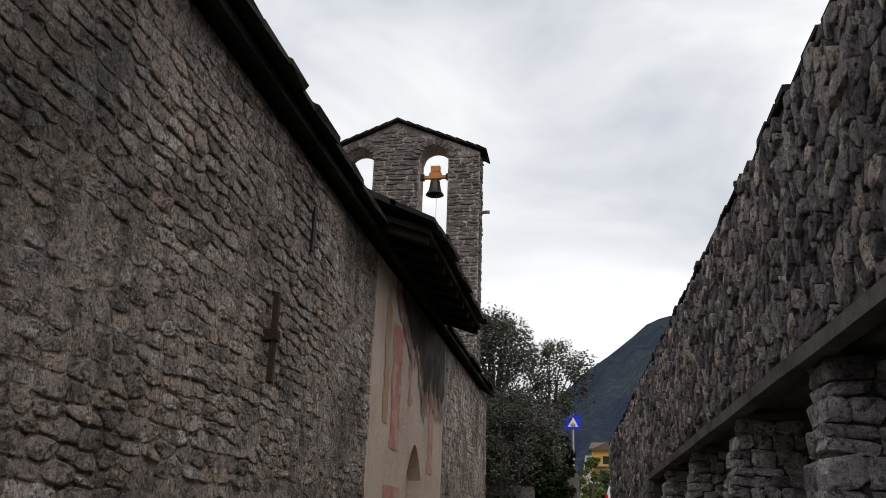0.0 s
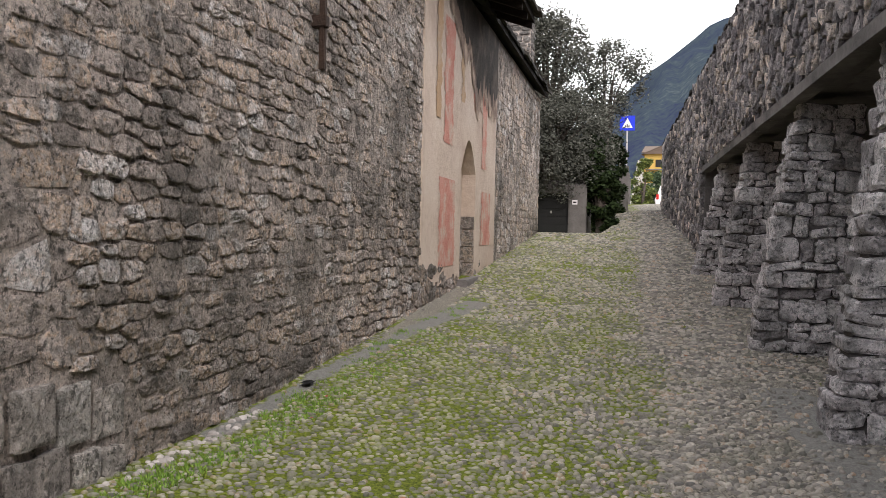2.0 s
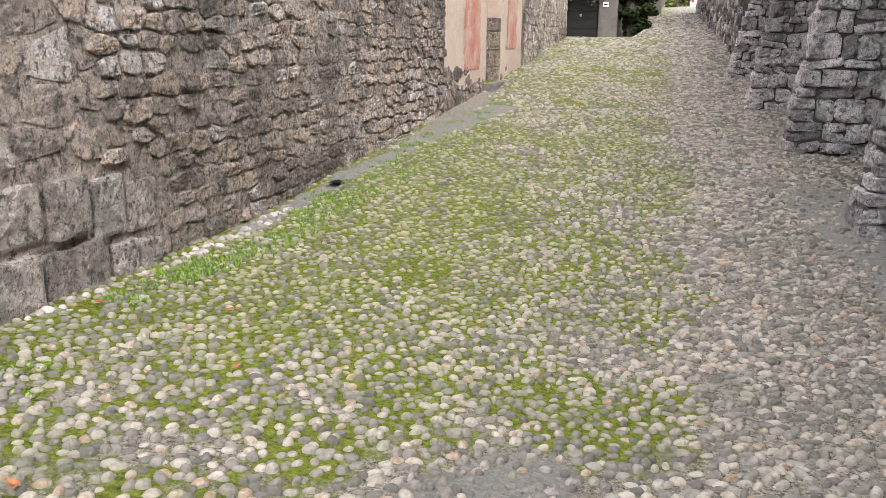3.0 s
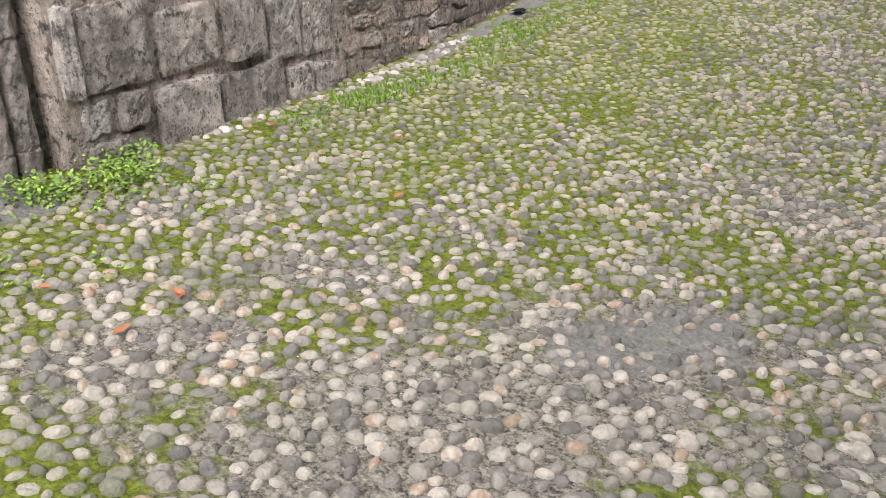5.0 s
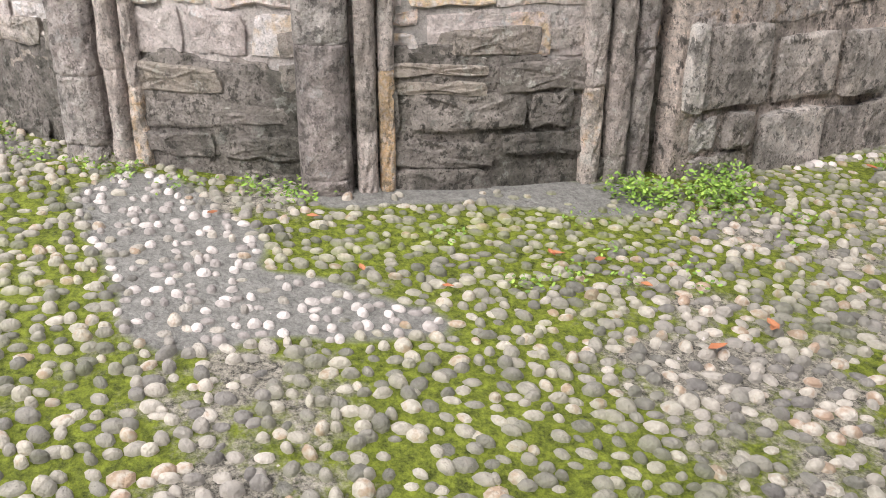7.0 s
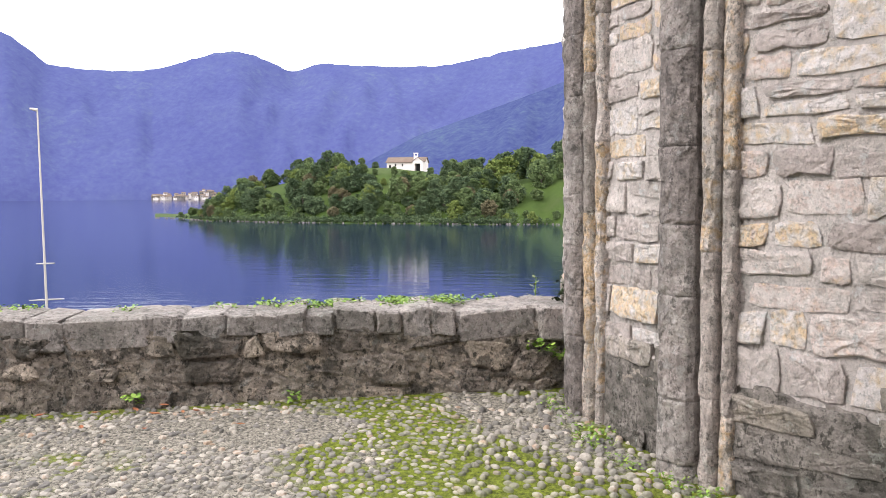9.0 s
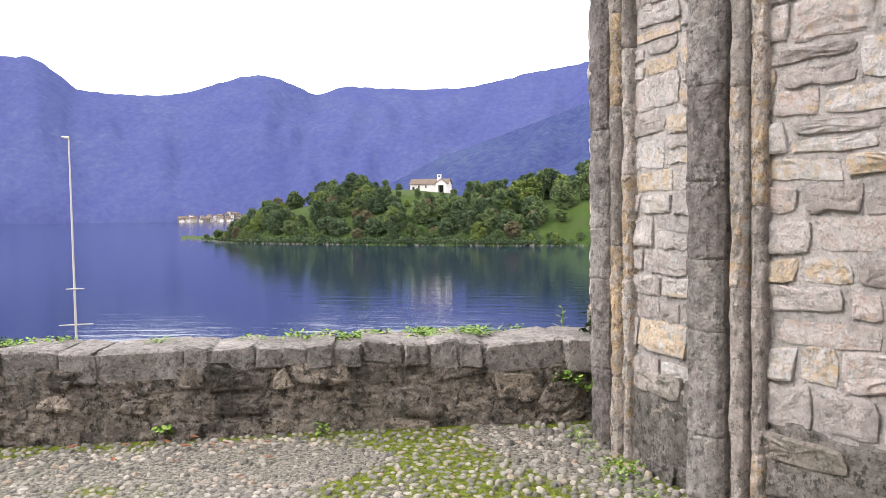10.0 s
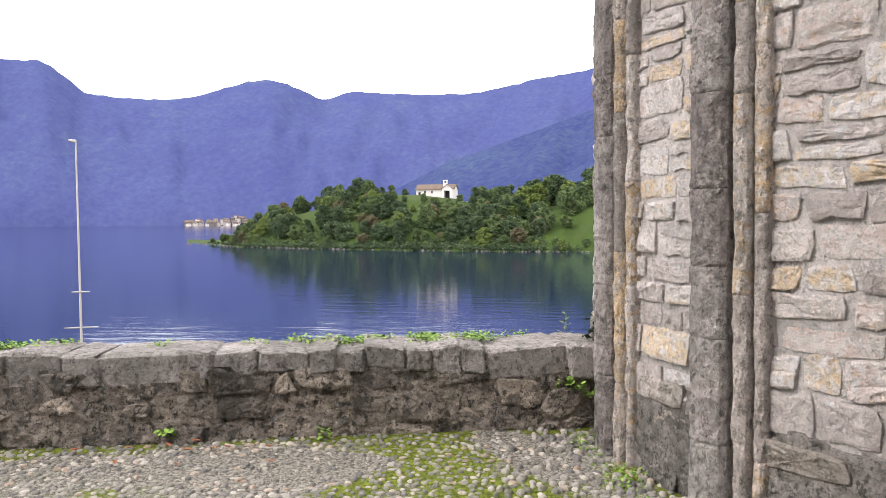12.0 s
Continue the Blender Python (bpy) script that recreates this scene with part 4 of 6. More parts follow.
def build_fresco():
    """Plastered bay with remains of painted panels and a pointed, half walled-up doorway."""
    x = WX + 0.024
    bm = bmesh.new()
    ys = np.linspace(10.58, 16.22, 48)
    dl, dr, base, spring, apex = 13.02, 14.22, 0.62, 2.45, 2.98
    zs = np.linspace(0.0, EAVE, 46)

    def door_top(y):
        c = (dl + dr) / 2
        return spring + (apex - spring) * (1 - (abs(y - c) / ((dr - dl) / 2)) ** 1.6) if dl < y < dr else -9
    ys = sorted(set(list(ys) + [dl - 0.001, dl + 0.001, dr - 0.001, dr + 0.001] + list(np.linspace(dl + 0.05, dr - 0.05, 12))))
    for ya, yb in zip(ys, ys[1:]):
        ym = (ya + yb) / 2
        lowest = 0.80 + 0.16 * noise.noise((ym * 1.6, 0, 0)) + 0.10 * noise.noise((ym * 5, 3, 0))
        za, zb = lowest, lowest
        if dl < ym < dr:
            za, zb = door_top(max(ya, dl + 0.002)), door_top(min(yb, dr - 0.002))
        v = [bm.verts.new((x + 0.005 * noise.noise((q, 0, w)), q, w)) for q, w in ((ya, za), (yb, zb), (yb, 3.4), (ya, 3.4))]
        bm.faces.new(v)
        v2 = [bm.verts.new((x, q, w)) for q, w in ((ya, 3.4), (yb, 3.4), (yb, EAVE), (ya, EAVE))]
        bm.faces.new(v2)
        back = [bm.verts.new((WX - (0.24 if dl < ym < dr else 0.02), q, w)) for q, w in ((ya, za), (yb, zb))]
        bm.faces.new((v[0], v[1], back[1], back[0]))
    for q in (dl, dr):
        bm.faces.new([bm.verts.new(p) for p in ((x, q, 0.5), (x, q, spring), (WX - 0.24, q, spring), (WX - 0.24, q, 0.5))])
    for q in (10.58, 16.22):
        bm.faces.new([bm.verts.new(p) for p in ((x, q, 0.98), (x, q, EAVE), (WX - 0.02, q, EAVE), (WX - 0.02, q, 0.98))])
    bmesh.ops.remove_doubles(bm, verts=bm.verts[:], dist=0.004)
    panel = part("plaster_panel", bm, PLASTER, church, "peach plaster bay with faded red painted panels")
    rn = random.Random(3)
    for y0, y1, z0, z1, mt in ((11.25, 11.55, 3.05, 4.95, OCHRE_PAINT), (11.75, 12.35, 2.75, 4.55, RED_PAINT), (12.9, 13.15, 3.5, 4.6, OCHRE_PAINT), (14.75, 15.2, 2.6, 4.7, RED_PAINT), (11.55, 12.55, 0.98, 2.25, RED_PAINT), (14.75, 15.65, 1.25, 2.2, RED_PAINT), (13.95, 14.2, 3.5, 4.7, RED_PAINT)):
        b = bmesh.new()
        n = 44
        left = [(y0 + rn.uniform(-0.025, 0.025) + 0.10 * noise.noise((y0 * 7, i * 0.11, 0)) + 0.06 * noise.noise((y0, i * 0.5, 2)), z0 + (z1 - z0) * i / n) for i in range(n + 1)]
        right = [(y1 + rn.uniform(-0.025, 0.025) + 0.10 * noise.noise((y1 * 7, i * 0.11, 0)) + 0.06 * noise.noise((y1, i * 0.5, 2)), z0 + (z1 - z0) * i / n) for i in range(n + 1)]
        vl = [b.verts.new((x + 0.007, *p)) for p in left]
        vr = [b.verts.new((x + 0.007, *p)) for p in right]
        for i in range(n):
            b.faces.new((vl[i], vr[i], vr[i + 1], vl[i + 1]))
        part("painted_panel", b, mt, panel)
    # near-black band down from the eave, with a ragged brown fringe
    for nm, mt, y0, y1, deep, rag, off in (("soot_fringe", DARK_FRINGE, 11.7, 16.2, 1.95, 0.30, 0.014), ("soot_stain", DARK_BAND, 12.1, 16.2, 1.55, 0.26, 0.018)):
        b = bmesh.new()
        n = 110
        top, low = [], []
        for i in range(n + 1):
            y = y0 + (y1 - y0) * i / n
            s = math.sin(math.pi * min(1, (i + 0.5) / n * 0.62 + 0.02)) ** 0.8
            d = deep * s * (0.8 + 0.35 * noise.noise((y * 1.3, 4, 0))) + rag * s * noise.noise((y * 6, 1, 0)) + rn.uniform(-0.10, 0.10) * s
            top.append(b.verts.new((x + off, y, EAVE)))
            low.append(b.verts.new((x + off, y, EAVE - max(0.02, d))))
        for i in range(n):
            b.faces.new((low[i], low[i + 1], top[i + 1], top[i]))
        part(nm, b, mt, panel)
    # recessed doorway, blocked with plaster above and stones below
    b = bmesh.new()
    xr = WX - 0.21
    ring = [(dl, base)] + [(q, door_top(q)) for q in np.linspace(dl + 0.002, dr - 0.002, 17)] + [(dr, base)]
    v = [b.verts.new((xr - 0.0, q, w)) for q, w in ring]
    b.faces.new(v)
    part("blocked_doorway", b, PLASTER, panel, "walled-up pointed doorway in dull plaster")
    for i in range(5):
        z0 = base + i * 0.2
        y = dl + 0.03
        while y < dr - 0.1:
            w = min(rn.uniform(0.25, 0.5), dr - 0.03 - y)
            mv, mf = stone_mesh(w - 0.015, 0.185, 0.04, 0.06)
            ob = mesh_ob("blocking_stone", mv, mf, NAVE, panel)
            ob.matrix_local = Matrix(((0, 0, 1, xr), (1, 0, 0, y + w / 2), (0, 1, 0, z0 + 0.1), (0, 0, 0, 1)))
            y += w
    for z0, z1 in ((0.62, 0.95), (0.96, 1.22), (1.23, 1.52), (1.53, 1.74)):
        block("jamb_stone", panel, WX - 0.22, WX + 0.012 + rn.uniform(-0.008, 0.004), dr - 0.045 + rn.uniform(-0.01, 0.006), dr + 0.03, z0, z1, NAVE, 0.010, 0.006)
    b = bmesh.new()
    box(b, WX - 0.02, WX + 0.16, dl - 0.05, dr + 0.05, lift(WX, 13.6) - 0.2, lift(WX, 13.6) + 0.05, bevel=0.015)
    part("doorstep", b, CONCRETE, panel, "worn pale stone doorstep")


def slabs(owner, x_edge, x_in, z_edge, z_in, y0, y1, thick=0.05, rows=2, name="roof_slab", mt=None):
    """Overlapping stone slabs along an eave."""
    for r in range(rows):
        y = y0 - RNG.uniform(0, 0.2)
        f0 = r / rows
        while y < y1:
            w = RNG.uniform(0.35, 0.75)
            xo = x_edge + (x_in - x_edge) * f0 + RNG.uniform(-0.05, 0.05)
            zo = z_edge + (z_in - z_edge) * f0 + 0.03 * r + RNG.uniform(-0.015, 0.02)
            xi = x_edge + (x_in - x_edge) * min(1, f0 + 1.25 / rows)
            zi = z_edge + (z_in - z_edge) * min(1, f0 + 1.25 / rows) + 0.03 * r
            b = bmesh.new()
            vs = []
            for (px_, pz_) in ((xo, zo), (xi, zi)):
                for q in (max(y, y0), min(y + w - 0.01, y1)):
                    for dz in (0, thick * RNG.uniform(0.8, 1.3)):
                        vs.append(b.verts.new((px_ + RNG.uniform(-0.02, 0.02), q, pz_ + dz)))
            for q in ((0, 1, 3, 2), (4, 6, 7, 5), (0, 4, 5, 1), (2, 3, 7, 6), (0, 2, 6, 4), (1, 5, 7, 3)):
                b.faces.new([vs[i] for i in q])
            part(name, b, mt or SLATE, owner)
            y += w


def build_roof():
    ridge = 7.1
    bm = bmesh.new()
    pts = [(-2.52, EAVE + 0.02), (-5.4, ridge), (-8.3, EAVE)]
    for ya, yb in ((2.1, 23.7),):
        lo = [bm.verts.new((p, q, z)) for q in (ya, yb) for p, z in pts]
        hi = [bm.verts.new((p, q, z + 0.09)) for q in (ya, yb) for p, z in pts]
        for k in (0, 1):
            bm.faces.new((lo[k], lo[k + 1], lo[k + 4], lo[k + 3]))
            bm.faces.new((hi[k], hi[k + 1], hi[k + 4], hi[k + 3]))
        bm.faces.new((lo[0], lo[3], hi[3], hi[0]))
        for o in (0, 3):
            bm.faces.new((lo[o], lo[o + 1], hi[o + 1], hi[o]))
            bm.faces.new((lo[o + 1], lo[o + 2], hi[o + 2], hi[o + 1]))
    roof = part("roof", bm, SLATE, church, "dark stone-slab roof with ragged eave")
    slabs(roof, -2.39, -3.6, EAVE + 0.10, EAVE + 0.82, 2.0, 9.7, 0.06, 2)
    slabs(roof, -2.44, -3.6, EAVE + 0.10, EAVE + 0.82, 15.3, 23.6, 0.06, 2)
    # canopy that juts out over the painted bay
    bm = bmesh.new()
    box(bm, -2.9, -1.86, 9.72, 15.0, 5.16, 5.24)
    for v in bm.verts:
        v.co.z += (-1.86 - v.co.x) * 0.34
    canopy = part("canopy", bm, TIMBER, church, "dark timber canopy under stone slabs")
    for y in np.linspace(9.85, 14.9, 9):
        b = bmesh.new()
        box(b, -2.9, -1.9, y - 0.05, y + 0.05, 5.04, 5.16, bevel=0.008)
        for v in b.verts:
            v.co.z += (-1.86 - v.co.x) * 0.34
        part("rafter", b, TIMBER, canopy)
    slabs(canopy, -1.74, -3.2, 5.26, 5.86, 9.55, 15.1, 0.07, 3)


def build_tower():
    y0, y1 = 23.7, 24.45
    xr, xl, peak, ez, pz = -3.05, -8.3, -5.67, 12.8, 13.92
    ops = [(-4.94, -4.03, 9.6, 12.65), (-7.31, -6.40, 9.6, 12.65)]
    bm = bmesh.new()
    # front outline with two arched openings, built of upright strips
    cuts = sorted({xl, xr, peak} | {c for o in ops for c in np.linspace(o[0], o[1], 11)})

    def top(x):
        return ez + (pz - ez) * (1 - abs(x - peak) / (xr - peak))

    def arch(x, o):
        c, h = (o[0] + o[1]) / 2, (o[1] - o[0]) / 2
        return o[3] + 0.42 * math.sqrt(max(0, 1 - ((x - c) / h) ** 2))
    for a, b in zip(cuts, cuts[1:]):
        m = (a + b) / 2
        o = next((o for o in ops if o[0] < m < o[1]), None)
        spans = [((-1, -1), (top(a), top(b)))] if o is None else [((-1, -1), (o[2], o[2])), ((arch(a, o), arch(b, o)), (top(a), top(b)))]
        for (za, zb), (wa, wb) in spans:
            vs = [[bm.verts.new((p, y, z)) for p, z in ((a, za), (b, zb), (b, wb), (a, wa))] for y in (y0, y1)]
            bm.faces.new(vs[0])
            bm.faces.new(vs[1])
            bm.faces.new((vs[0][0], vs[0][1], vs[1][1], vs[1][0]))
            bm.faces.new((vs[0][3], vs[0][2], vs[1][2], vs[1][3]))
    for p, za, zb in [(xl, -1, top(xl)), (xr, -1, top(xr))] + [(q, o[2], o[3]) for o in ops for q in o[:2]]:
        bm.faces.new([bm.verts.new(c) for c in ((p, y0, za), (p, y1, za), (p, y1, zb), (p, y0, zb))])
    bmesh.ops.remove_doubles(bm, verts=bm.verts[:], dist=0.002)
    gable = part("bell_gable", bm, NAVE_MORTAR, church, "tall stone bell gable with two arched openings")
    st = []
    for s in courses(xl, xr, 5.0, 13.95, (0.2, 0.5), (0.10, 0.20), 0.02):
        u, v, w, h = s
        if v + h / 2 > min(top(u - w / 2), top(u + w / 2)) - 0.03:
            continue
        for o in ops:
            if u + w / 2 > o[0] - 0.02 and u - w / 2 < o[1] + 0.02 and v + h / 2 > o[2] and v - h / 2 < o[3] + 0.46:
                a, b = (u - w / 2, min(u + w / 2, o[0] - 0.01)) if u < (o[0] + o[1]) / 2 else (max(u - w / 2, o[1] + 0.01), u + w / 2)
                u, w = (a + b) / 2, b - a
        if w > 0.06:
            st.append((u, v, w, h))
    masonry(gable, lambda u, v: (Vector((u, y0, v)), X, Z, -Y), st, 0.035, TOWER, lambda u, v: abs(u + 4.5) + abs(v - 11), 240)
    side = [s for s in courses(y0, y1, 5.0, 12.7, (0.25, 0.5), (0.12, 0.22), 0.02)]
    masonry(gable, lambda u, v: (Vector((xr, u, v)), Y, Z, X), side, 0.03, TOWER, lambda u, v: v, 0)
    for o in ops:
        c, h = (o[0] + o[1]) / 2, (o[1] - o[0]) / 2
        for i in range(11):
            t = math.pi * (i + 0.5) / 11
            mv, mf = stone_mesh(0.14, 0.26, 0.06, 0.06)
            ob = mesh_ob("arch_stone", mv, mf, TOWER, gable)
            n = Vector((math.cos(t), 0, 0.55 * math.sin(t))).normalized()
            a = Vector((n.z, 0, -n.x))
            p = Vector((c + (h + 0.13) * math.cos(t), y0, o[3] + 0.42 * math.sin(t) + 0.13 * n.z))
            ob.matrix_local = Matrix(((a.x, n.x, 0, p.x), (0, 0, -1, p.y), (a.z, n.z, 0, p.z), (0, 0, 0, 1)))
    # slab roof on the gable
    for sgn, xe in ((1, xr + 0.22), (-1, xl - 0.22)):
        n = 9
        for i in range(n):
            fa, fb = i / n, (i + 1.35) / n
            b = bmesh.new()
            xa, xb = peak + (xe - peak) * min(fb, 1.0), peak + (xe - peak) * fa
            za, zb = pz + 0.02 + (ez - 0.05 - pz) * min(fb, 1.0), pz + 0.06 + (ez - 0.05 - pz) * fa
            vs = [b.verts.new((px_, q, z + dz)) for px_, z in ((xa, za), (xb, zb)) for q in (y0 - 0.16, y1 + 0.16) for dz in (0, 0.055)]
            for q in ((0, 1, 3, 2), (4, 6, 7, 5), (0, 4, 5, 1), (2, 3, 7, 6), (0, 2, 6, 4), (1, 5, 7, 3)):
                b.faces.new([vs[k] for k in q])
            part("roof_slab", b, SLATE, gable)
    b = bmesh.new()
    box(b, xr, xr + 0.3, 23.9, 24.0, 10.85, 10.93, bevel=0.01)
    part("stone_peg", b, NAVE, gable)


def build_bell():
    bell = thing("church_bell", "small dark bronze bell on an orange wooden yoke", "bell", at=(-4.48, 24.05, 11.55))
    bm = bmesh.new()
    prof = [(0.0, 0.50), (0.10, 0.50), (0.145, 0.46), (0.16, 0.36), (0.18, 0.22), (0.215, 0.10), (0.27, 0.02), (0.285, 0.0), (0.26, 0.0), (0.20, 0.09)]
    rings = [[bm.verts.new((r * math.cos(k * math.tau / 24), r * math.sin(k * math.tau / 24), z)) for k in range(24)] if r else None for r, z in prof]
    tip = bm.verts.new((0, 0, 0.51))
    rings = rings[1:]
    for k in range(24):
        bm.faces.new((tip, rings[0][k], rings[0][(k + 1) % 24]))
        for r, s in zip(rings, rings[1:]):
            bm.faces.new((r[k], r[(k + 1) % 24], s[(k + 1) % 24], s[k]))
    part("bell_body", bm, BRONZE, bell, smooth=True)
    b = bmesh.new()
    tube(b, [(0, 0, 0.42), (0, 0, -0.02), (0, 0, -0.07)], [0.015, 0.02, 0.035])
    part("clapper", b, IRON, bell)
    b = bmesh.new()
    box(b, -0.19, 0.19, -0.08, 0.08, 0.52, 0.74, bevel=0.015)
    box(b, -0.15, 0.15, -0.08, 0.08, 0.74, 0.96, bevel=0.015)
    box(b, -0.36, 0.36, -0.06, 0.06, 0.54, 0.64, bevel=0.012)
    part("yoke", b, ORANGE_WOOD, bell, "varnished orange wooden yoke")
    for s in (-1, 1):
        b = bmesh.new()
        box(b, s * 0.40 - 0.06, s * 0.40 + 0.06, -0.09, 0.09, 0.50, 0.68, bevel=0.01)
        part("bearing", b, IRON, bell)
    b = bmesh.new()
    tube(b, [(0.05, 0, 0.0), (0.06, 0, -1.9)], [0.008, 0.008], 5)
    part("bell_rope", b, STEEL, bell)


def build_wall_fittings():
    tie = thing("wall_anchor", "long rusty iron wall anchor on the rubble wall", "wall anchor", at=(WX + 0.06, 6.85, 2.83))
    b = bmesh.new()
    box(b, 0.0, 0.05, -0.03, 0.03, 0, 0.80, bevel=0.008)
    part("anchor_bar", b, IRON, tie)
    b = bmesh.new()
    box(b, -0.08, 0.07, -0.045, 0.045, 0.36, 0.46, bevel=0.008)
    part("tie_end", b, IRON, tie)
    # no hole is cut: a black strip gives the shade inside the slit
    b = bmesh.new()
    box(b, WX + 0.02, WX + 0.045, 7.785, 7.85, 4.33, 4.80)
    part("slit", b, BLACK, church, "narrow slit in the rubble, its dark inside a black strip")


build_nave()
build_apse()
build_fresco()
build_roof()
build_tower()
build_bell()


# ---------------------------------------------------------------- arcaded building across the lane
arcade = thing("arcade_building", "dark rubble building with sloping stone piers and open arcade", "building")
TOPZ = lambda y: 5.36 - 0.018 * max(0, y - 7)
LINZ = lambda y: 3.04 - 0.017 * (y - 8)   # underside of the lintel
PIERS = [(3.45, 1.50), (6.85, 1.39), (10.25, 1.24), (13.70, 1.10), (16.80, 0.97)]


def right_at(u, v):
    x = right_x(u)
    return Vector((x + 0.015 * noise.noise((u, v, 4.0)), u, v)), -Y, Z, -X


def build_arcade():
    bm = bmesh.new()
    for a, b, low in ((-6, 18.9, True), (18.9, 33, False)):
        q = np.linspace(a, b, 8)
        f = [[bm.verts.new((right_x(y) + dx, y, w)) for dx in (0.005, 0.5) for w in (LINZ(y) + 0.13 if low else 0.3, TOPZ(y))] for y in q]
        for r, s in zip(f, f[1:]):
            for i, j in ((0, 1), (1, 3), (3, 2), (2, 0)):
                bm.faces.new((r[i], r[j], s[j], s[i]))
        bm.faces.new([f[0][i] for i in (0, 1, 3, 2)])
        bm.faces.new([f[-1][i] for i in (0, 1, 3, 2)])
    wall = part("upper_wall", bm, DARK_MORTAR, arcade, "upper wall of dark upright slate rubble")
    st = [p for p in rubble(-1.0, 19.0, 2.86, 5.36, 0.125, 0.165, ju=0.42, jv=0.42, weight=0.28) if LINZ(middle(p)[0]) + 0.15 < middle(p)[1] < TOPZ(middle(p)[0]) - 0.05]
    st += [p for p in rubble(19.0, 33.0, 0.6, 5.3, 0.24, 0.19) if lift(1.2, middle(p)[0]) - 0.05 < middle(p)[1] < TOPZ(middle(p)[0]) - 0.06]
    lay(wall, right_at, st, 0.055, 0.012, DARK, lambda u, v: abs(u - 7), 300, rough=0.014, tilt=0.35)
    b = bmesh.new()
    q = np.linspace(-6, 18.95, 30)
    f = [[b.verts.new((right_x(y) + dx + RNG.uniform(-0.006, 0.006), y, LINZ(y) + z + RNG.uniform(-0.006, 0.006))) for dx, z in ((-0.07, 0.0), (-0.075, 0.12), (0.10, 0.13), (0.10, 0.0))] for y in q]
    for r, s in zip(f, f[1:]):
        for i in range(4):
            b.faces.new((r[i], r[(i + 1) % 4], s[(i + 1) % 4], s[i]))
    b.faces.new(f[0])
    b.faces.new(f[-1])
    part("lintel_beam", b, LINTEL, arcade, "long grey concrete lintel beam")
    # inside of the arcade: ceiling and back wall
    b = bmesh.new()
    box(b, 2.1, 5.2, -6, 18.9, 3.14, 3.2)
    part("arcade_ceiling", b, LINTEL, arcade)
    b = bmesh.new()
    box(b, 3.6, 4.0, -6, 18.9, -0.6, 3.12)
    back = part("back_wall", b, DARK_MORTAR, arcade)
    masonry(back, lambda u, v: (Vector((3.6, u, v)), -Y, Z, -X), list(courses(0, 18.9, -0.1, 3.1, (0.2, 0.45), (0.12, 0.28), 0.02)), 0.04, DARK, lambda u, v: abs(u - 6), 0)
    for y in (-6.0, 18.5):
        b = bmesh.new()
        box(b, 1.9, 3.6, y, y + 0.4, -0.6, 3.12)
        part("end_wall", b, DARK_MORTAR, arcade)
    # coping tiles along the top
    y = -2.0
    while y < 33:
        w = RNG.uniform(0.28, 0.5)
        x = right_x(y)
        b = bmesh.new()
        box(b, x - 0.04 + RNG.uniform(-0.03, 0.02), x + 0.55, y, y + w - 0.012, TOPZ(y), TOPZ(y) + RNG.uniform(0.035, 0.06), jitter=0.012)
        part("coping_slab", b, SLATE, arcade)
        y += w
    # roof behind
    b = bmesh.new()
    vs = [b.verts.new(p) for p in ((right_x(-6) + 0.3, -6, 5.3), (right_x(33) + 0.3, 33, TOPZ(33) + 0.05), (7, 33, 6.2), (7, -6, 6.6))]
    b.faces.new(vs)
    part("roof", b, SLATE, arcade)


def build_piers():
    for yn, xf in PIERS:
        wid = 0.55
        xf += 0.02
        xt = right_x(yn) + 0.07
        xb = 2.42
        top = LINZ(yn) - 0.005
        g = lift(xf, yn) - 0.15
        h = top - g
        bm = bmesh.new()
        ins = 0.03
        lo = [bm.verts.new(p) for p in ((xf + ins, yn + ins, g), (xb, yn + ins, g), (xb, yn + wid - ins, g), (xf + ins, yn + wid - ins, g))]
        hi = [bm.verts.new(p) for p in ((xt + ins, yn + ins, top), (xb, yn + ins, top), (xb, yn + wid - ins, top), (xt + ins, yn + wid - ins, top))]
        for i in range(4):
            bm.faces.new((lo[i], lo[(i + 1) % 4], hi[(i + 1) % 4], hi[i]))
        bm.faces.new(hi)
        pier = part("stone_pier", bm, DARK_MORTAR, arcade, "battered rough-stone pier")
        lean = lambda z: xf + (xt - xf) * (z - g) / h
        # uneven courses: corner stones towards the lane, then stones along the flank
        z = g
        while z < top - 0.02:
            ch = min(RNG.choice((RNG.uniform(0.09, 0.15), RNG.uniform(0.15, 0.28))), top - z)
            if top - z - ch < 0.09:
                ch = top - z
            x = lean(z + ch / 2) - RNG.uniform(0.0, 0.035)
            y1 = yn + RNG.uniform(0.20, 0.36)
            first = True
            while x < xb - 0.08:
                w = RNG.choice((RNG.uniform(0.14, 0.24), RNG.uniform(0.22, 0.42)))
                x1 = min(x + w, xb)
                if xb - x1 < 0.1:
                    x1 = xb
                ya = yn - RNG.uniform(0.0, 0.045)
                parts = [(z, z + ch)] if ch < 0.17 or RNG.random() < 0.6 else [(z, z + ch * 0.5), (z + ch * 0.5, z + ch)]
                for za, zb in parts:
                    boulder(pier, "stone", PIER, x, x1 - 0.008, ya, y1 if first else yn + 0.30, za + 0.003, zb - 0.004)
                if first:
                    boulder(pier, "stone", PIER, x + RNG.uniform(-0.01, 0.03), x1, y1 + 0.012, yn + wid + RNG.uniform(0.0, 0.04), z + 0.003, z + ch - 0.004)
                first = False
                x = x1
            z += ch


build_arcade()
build_piers()


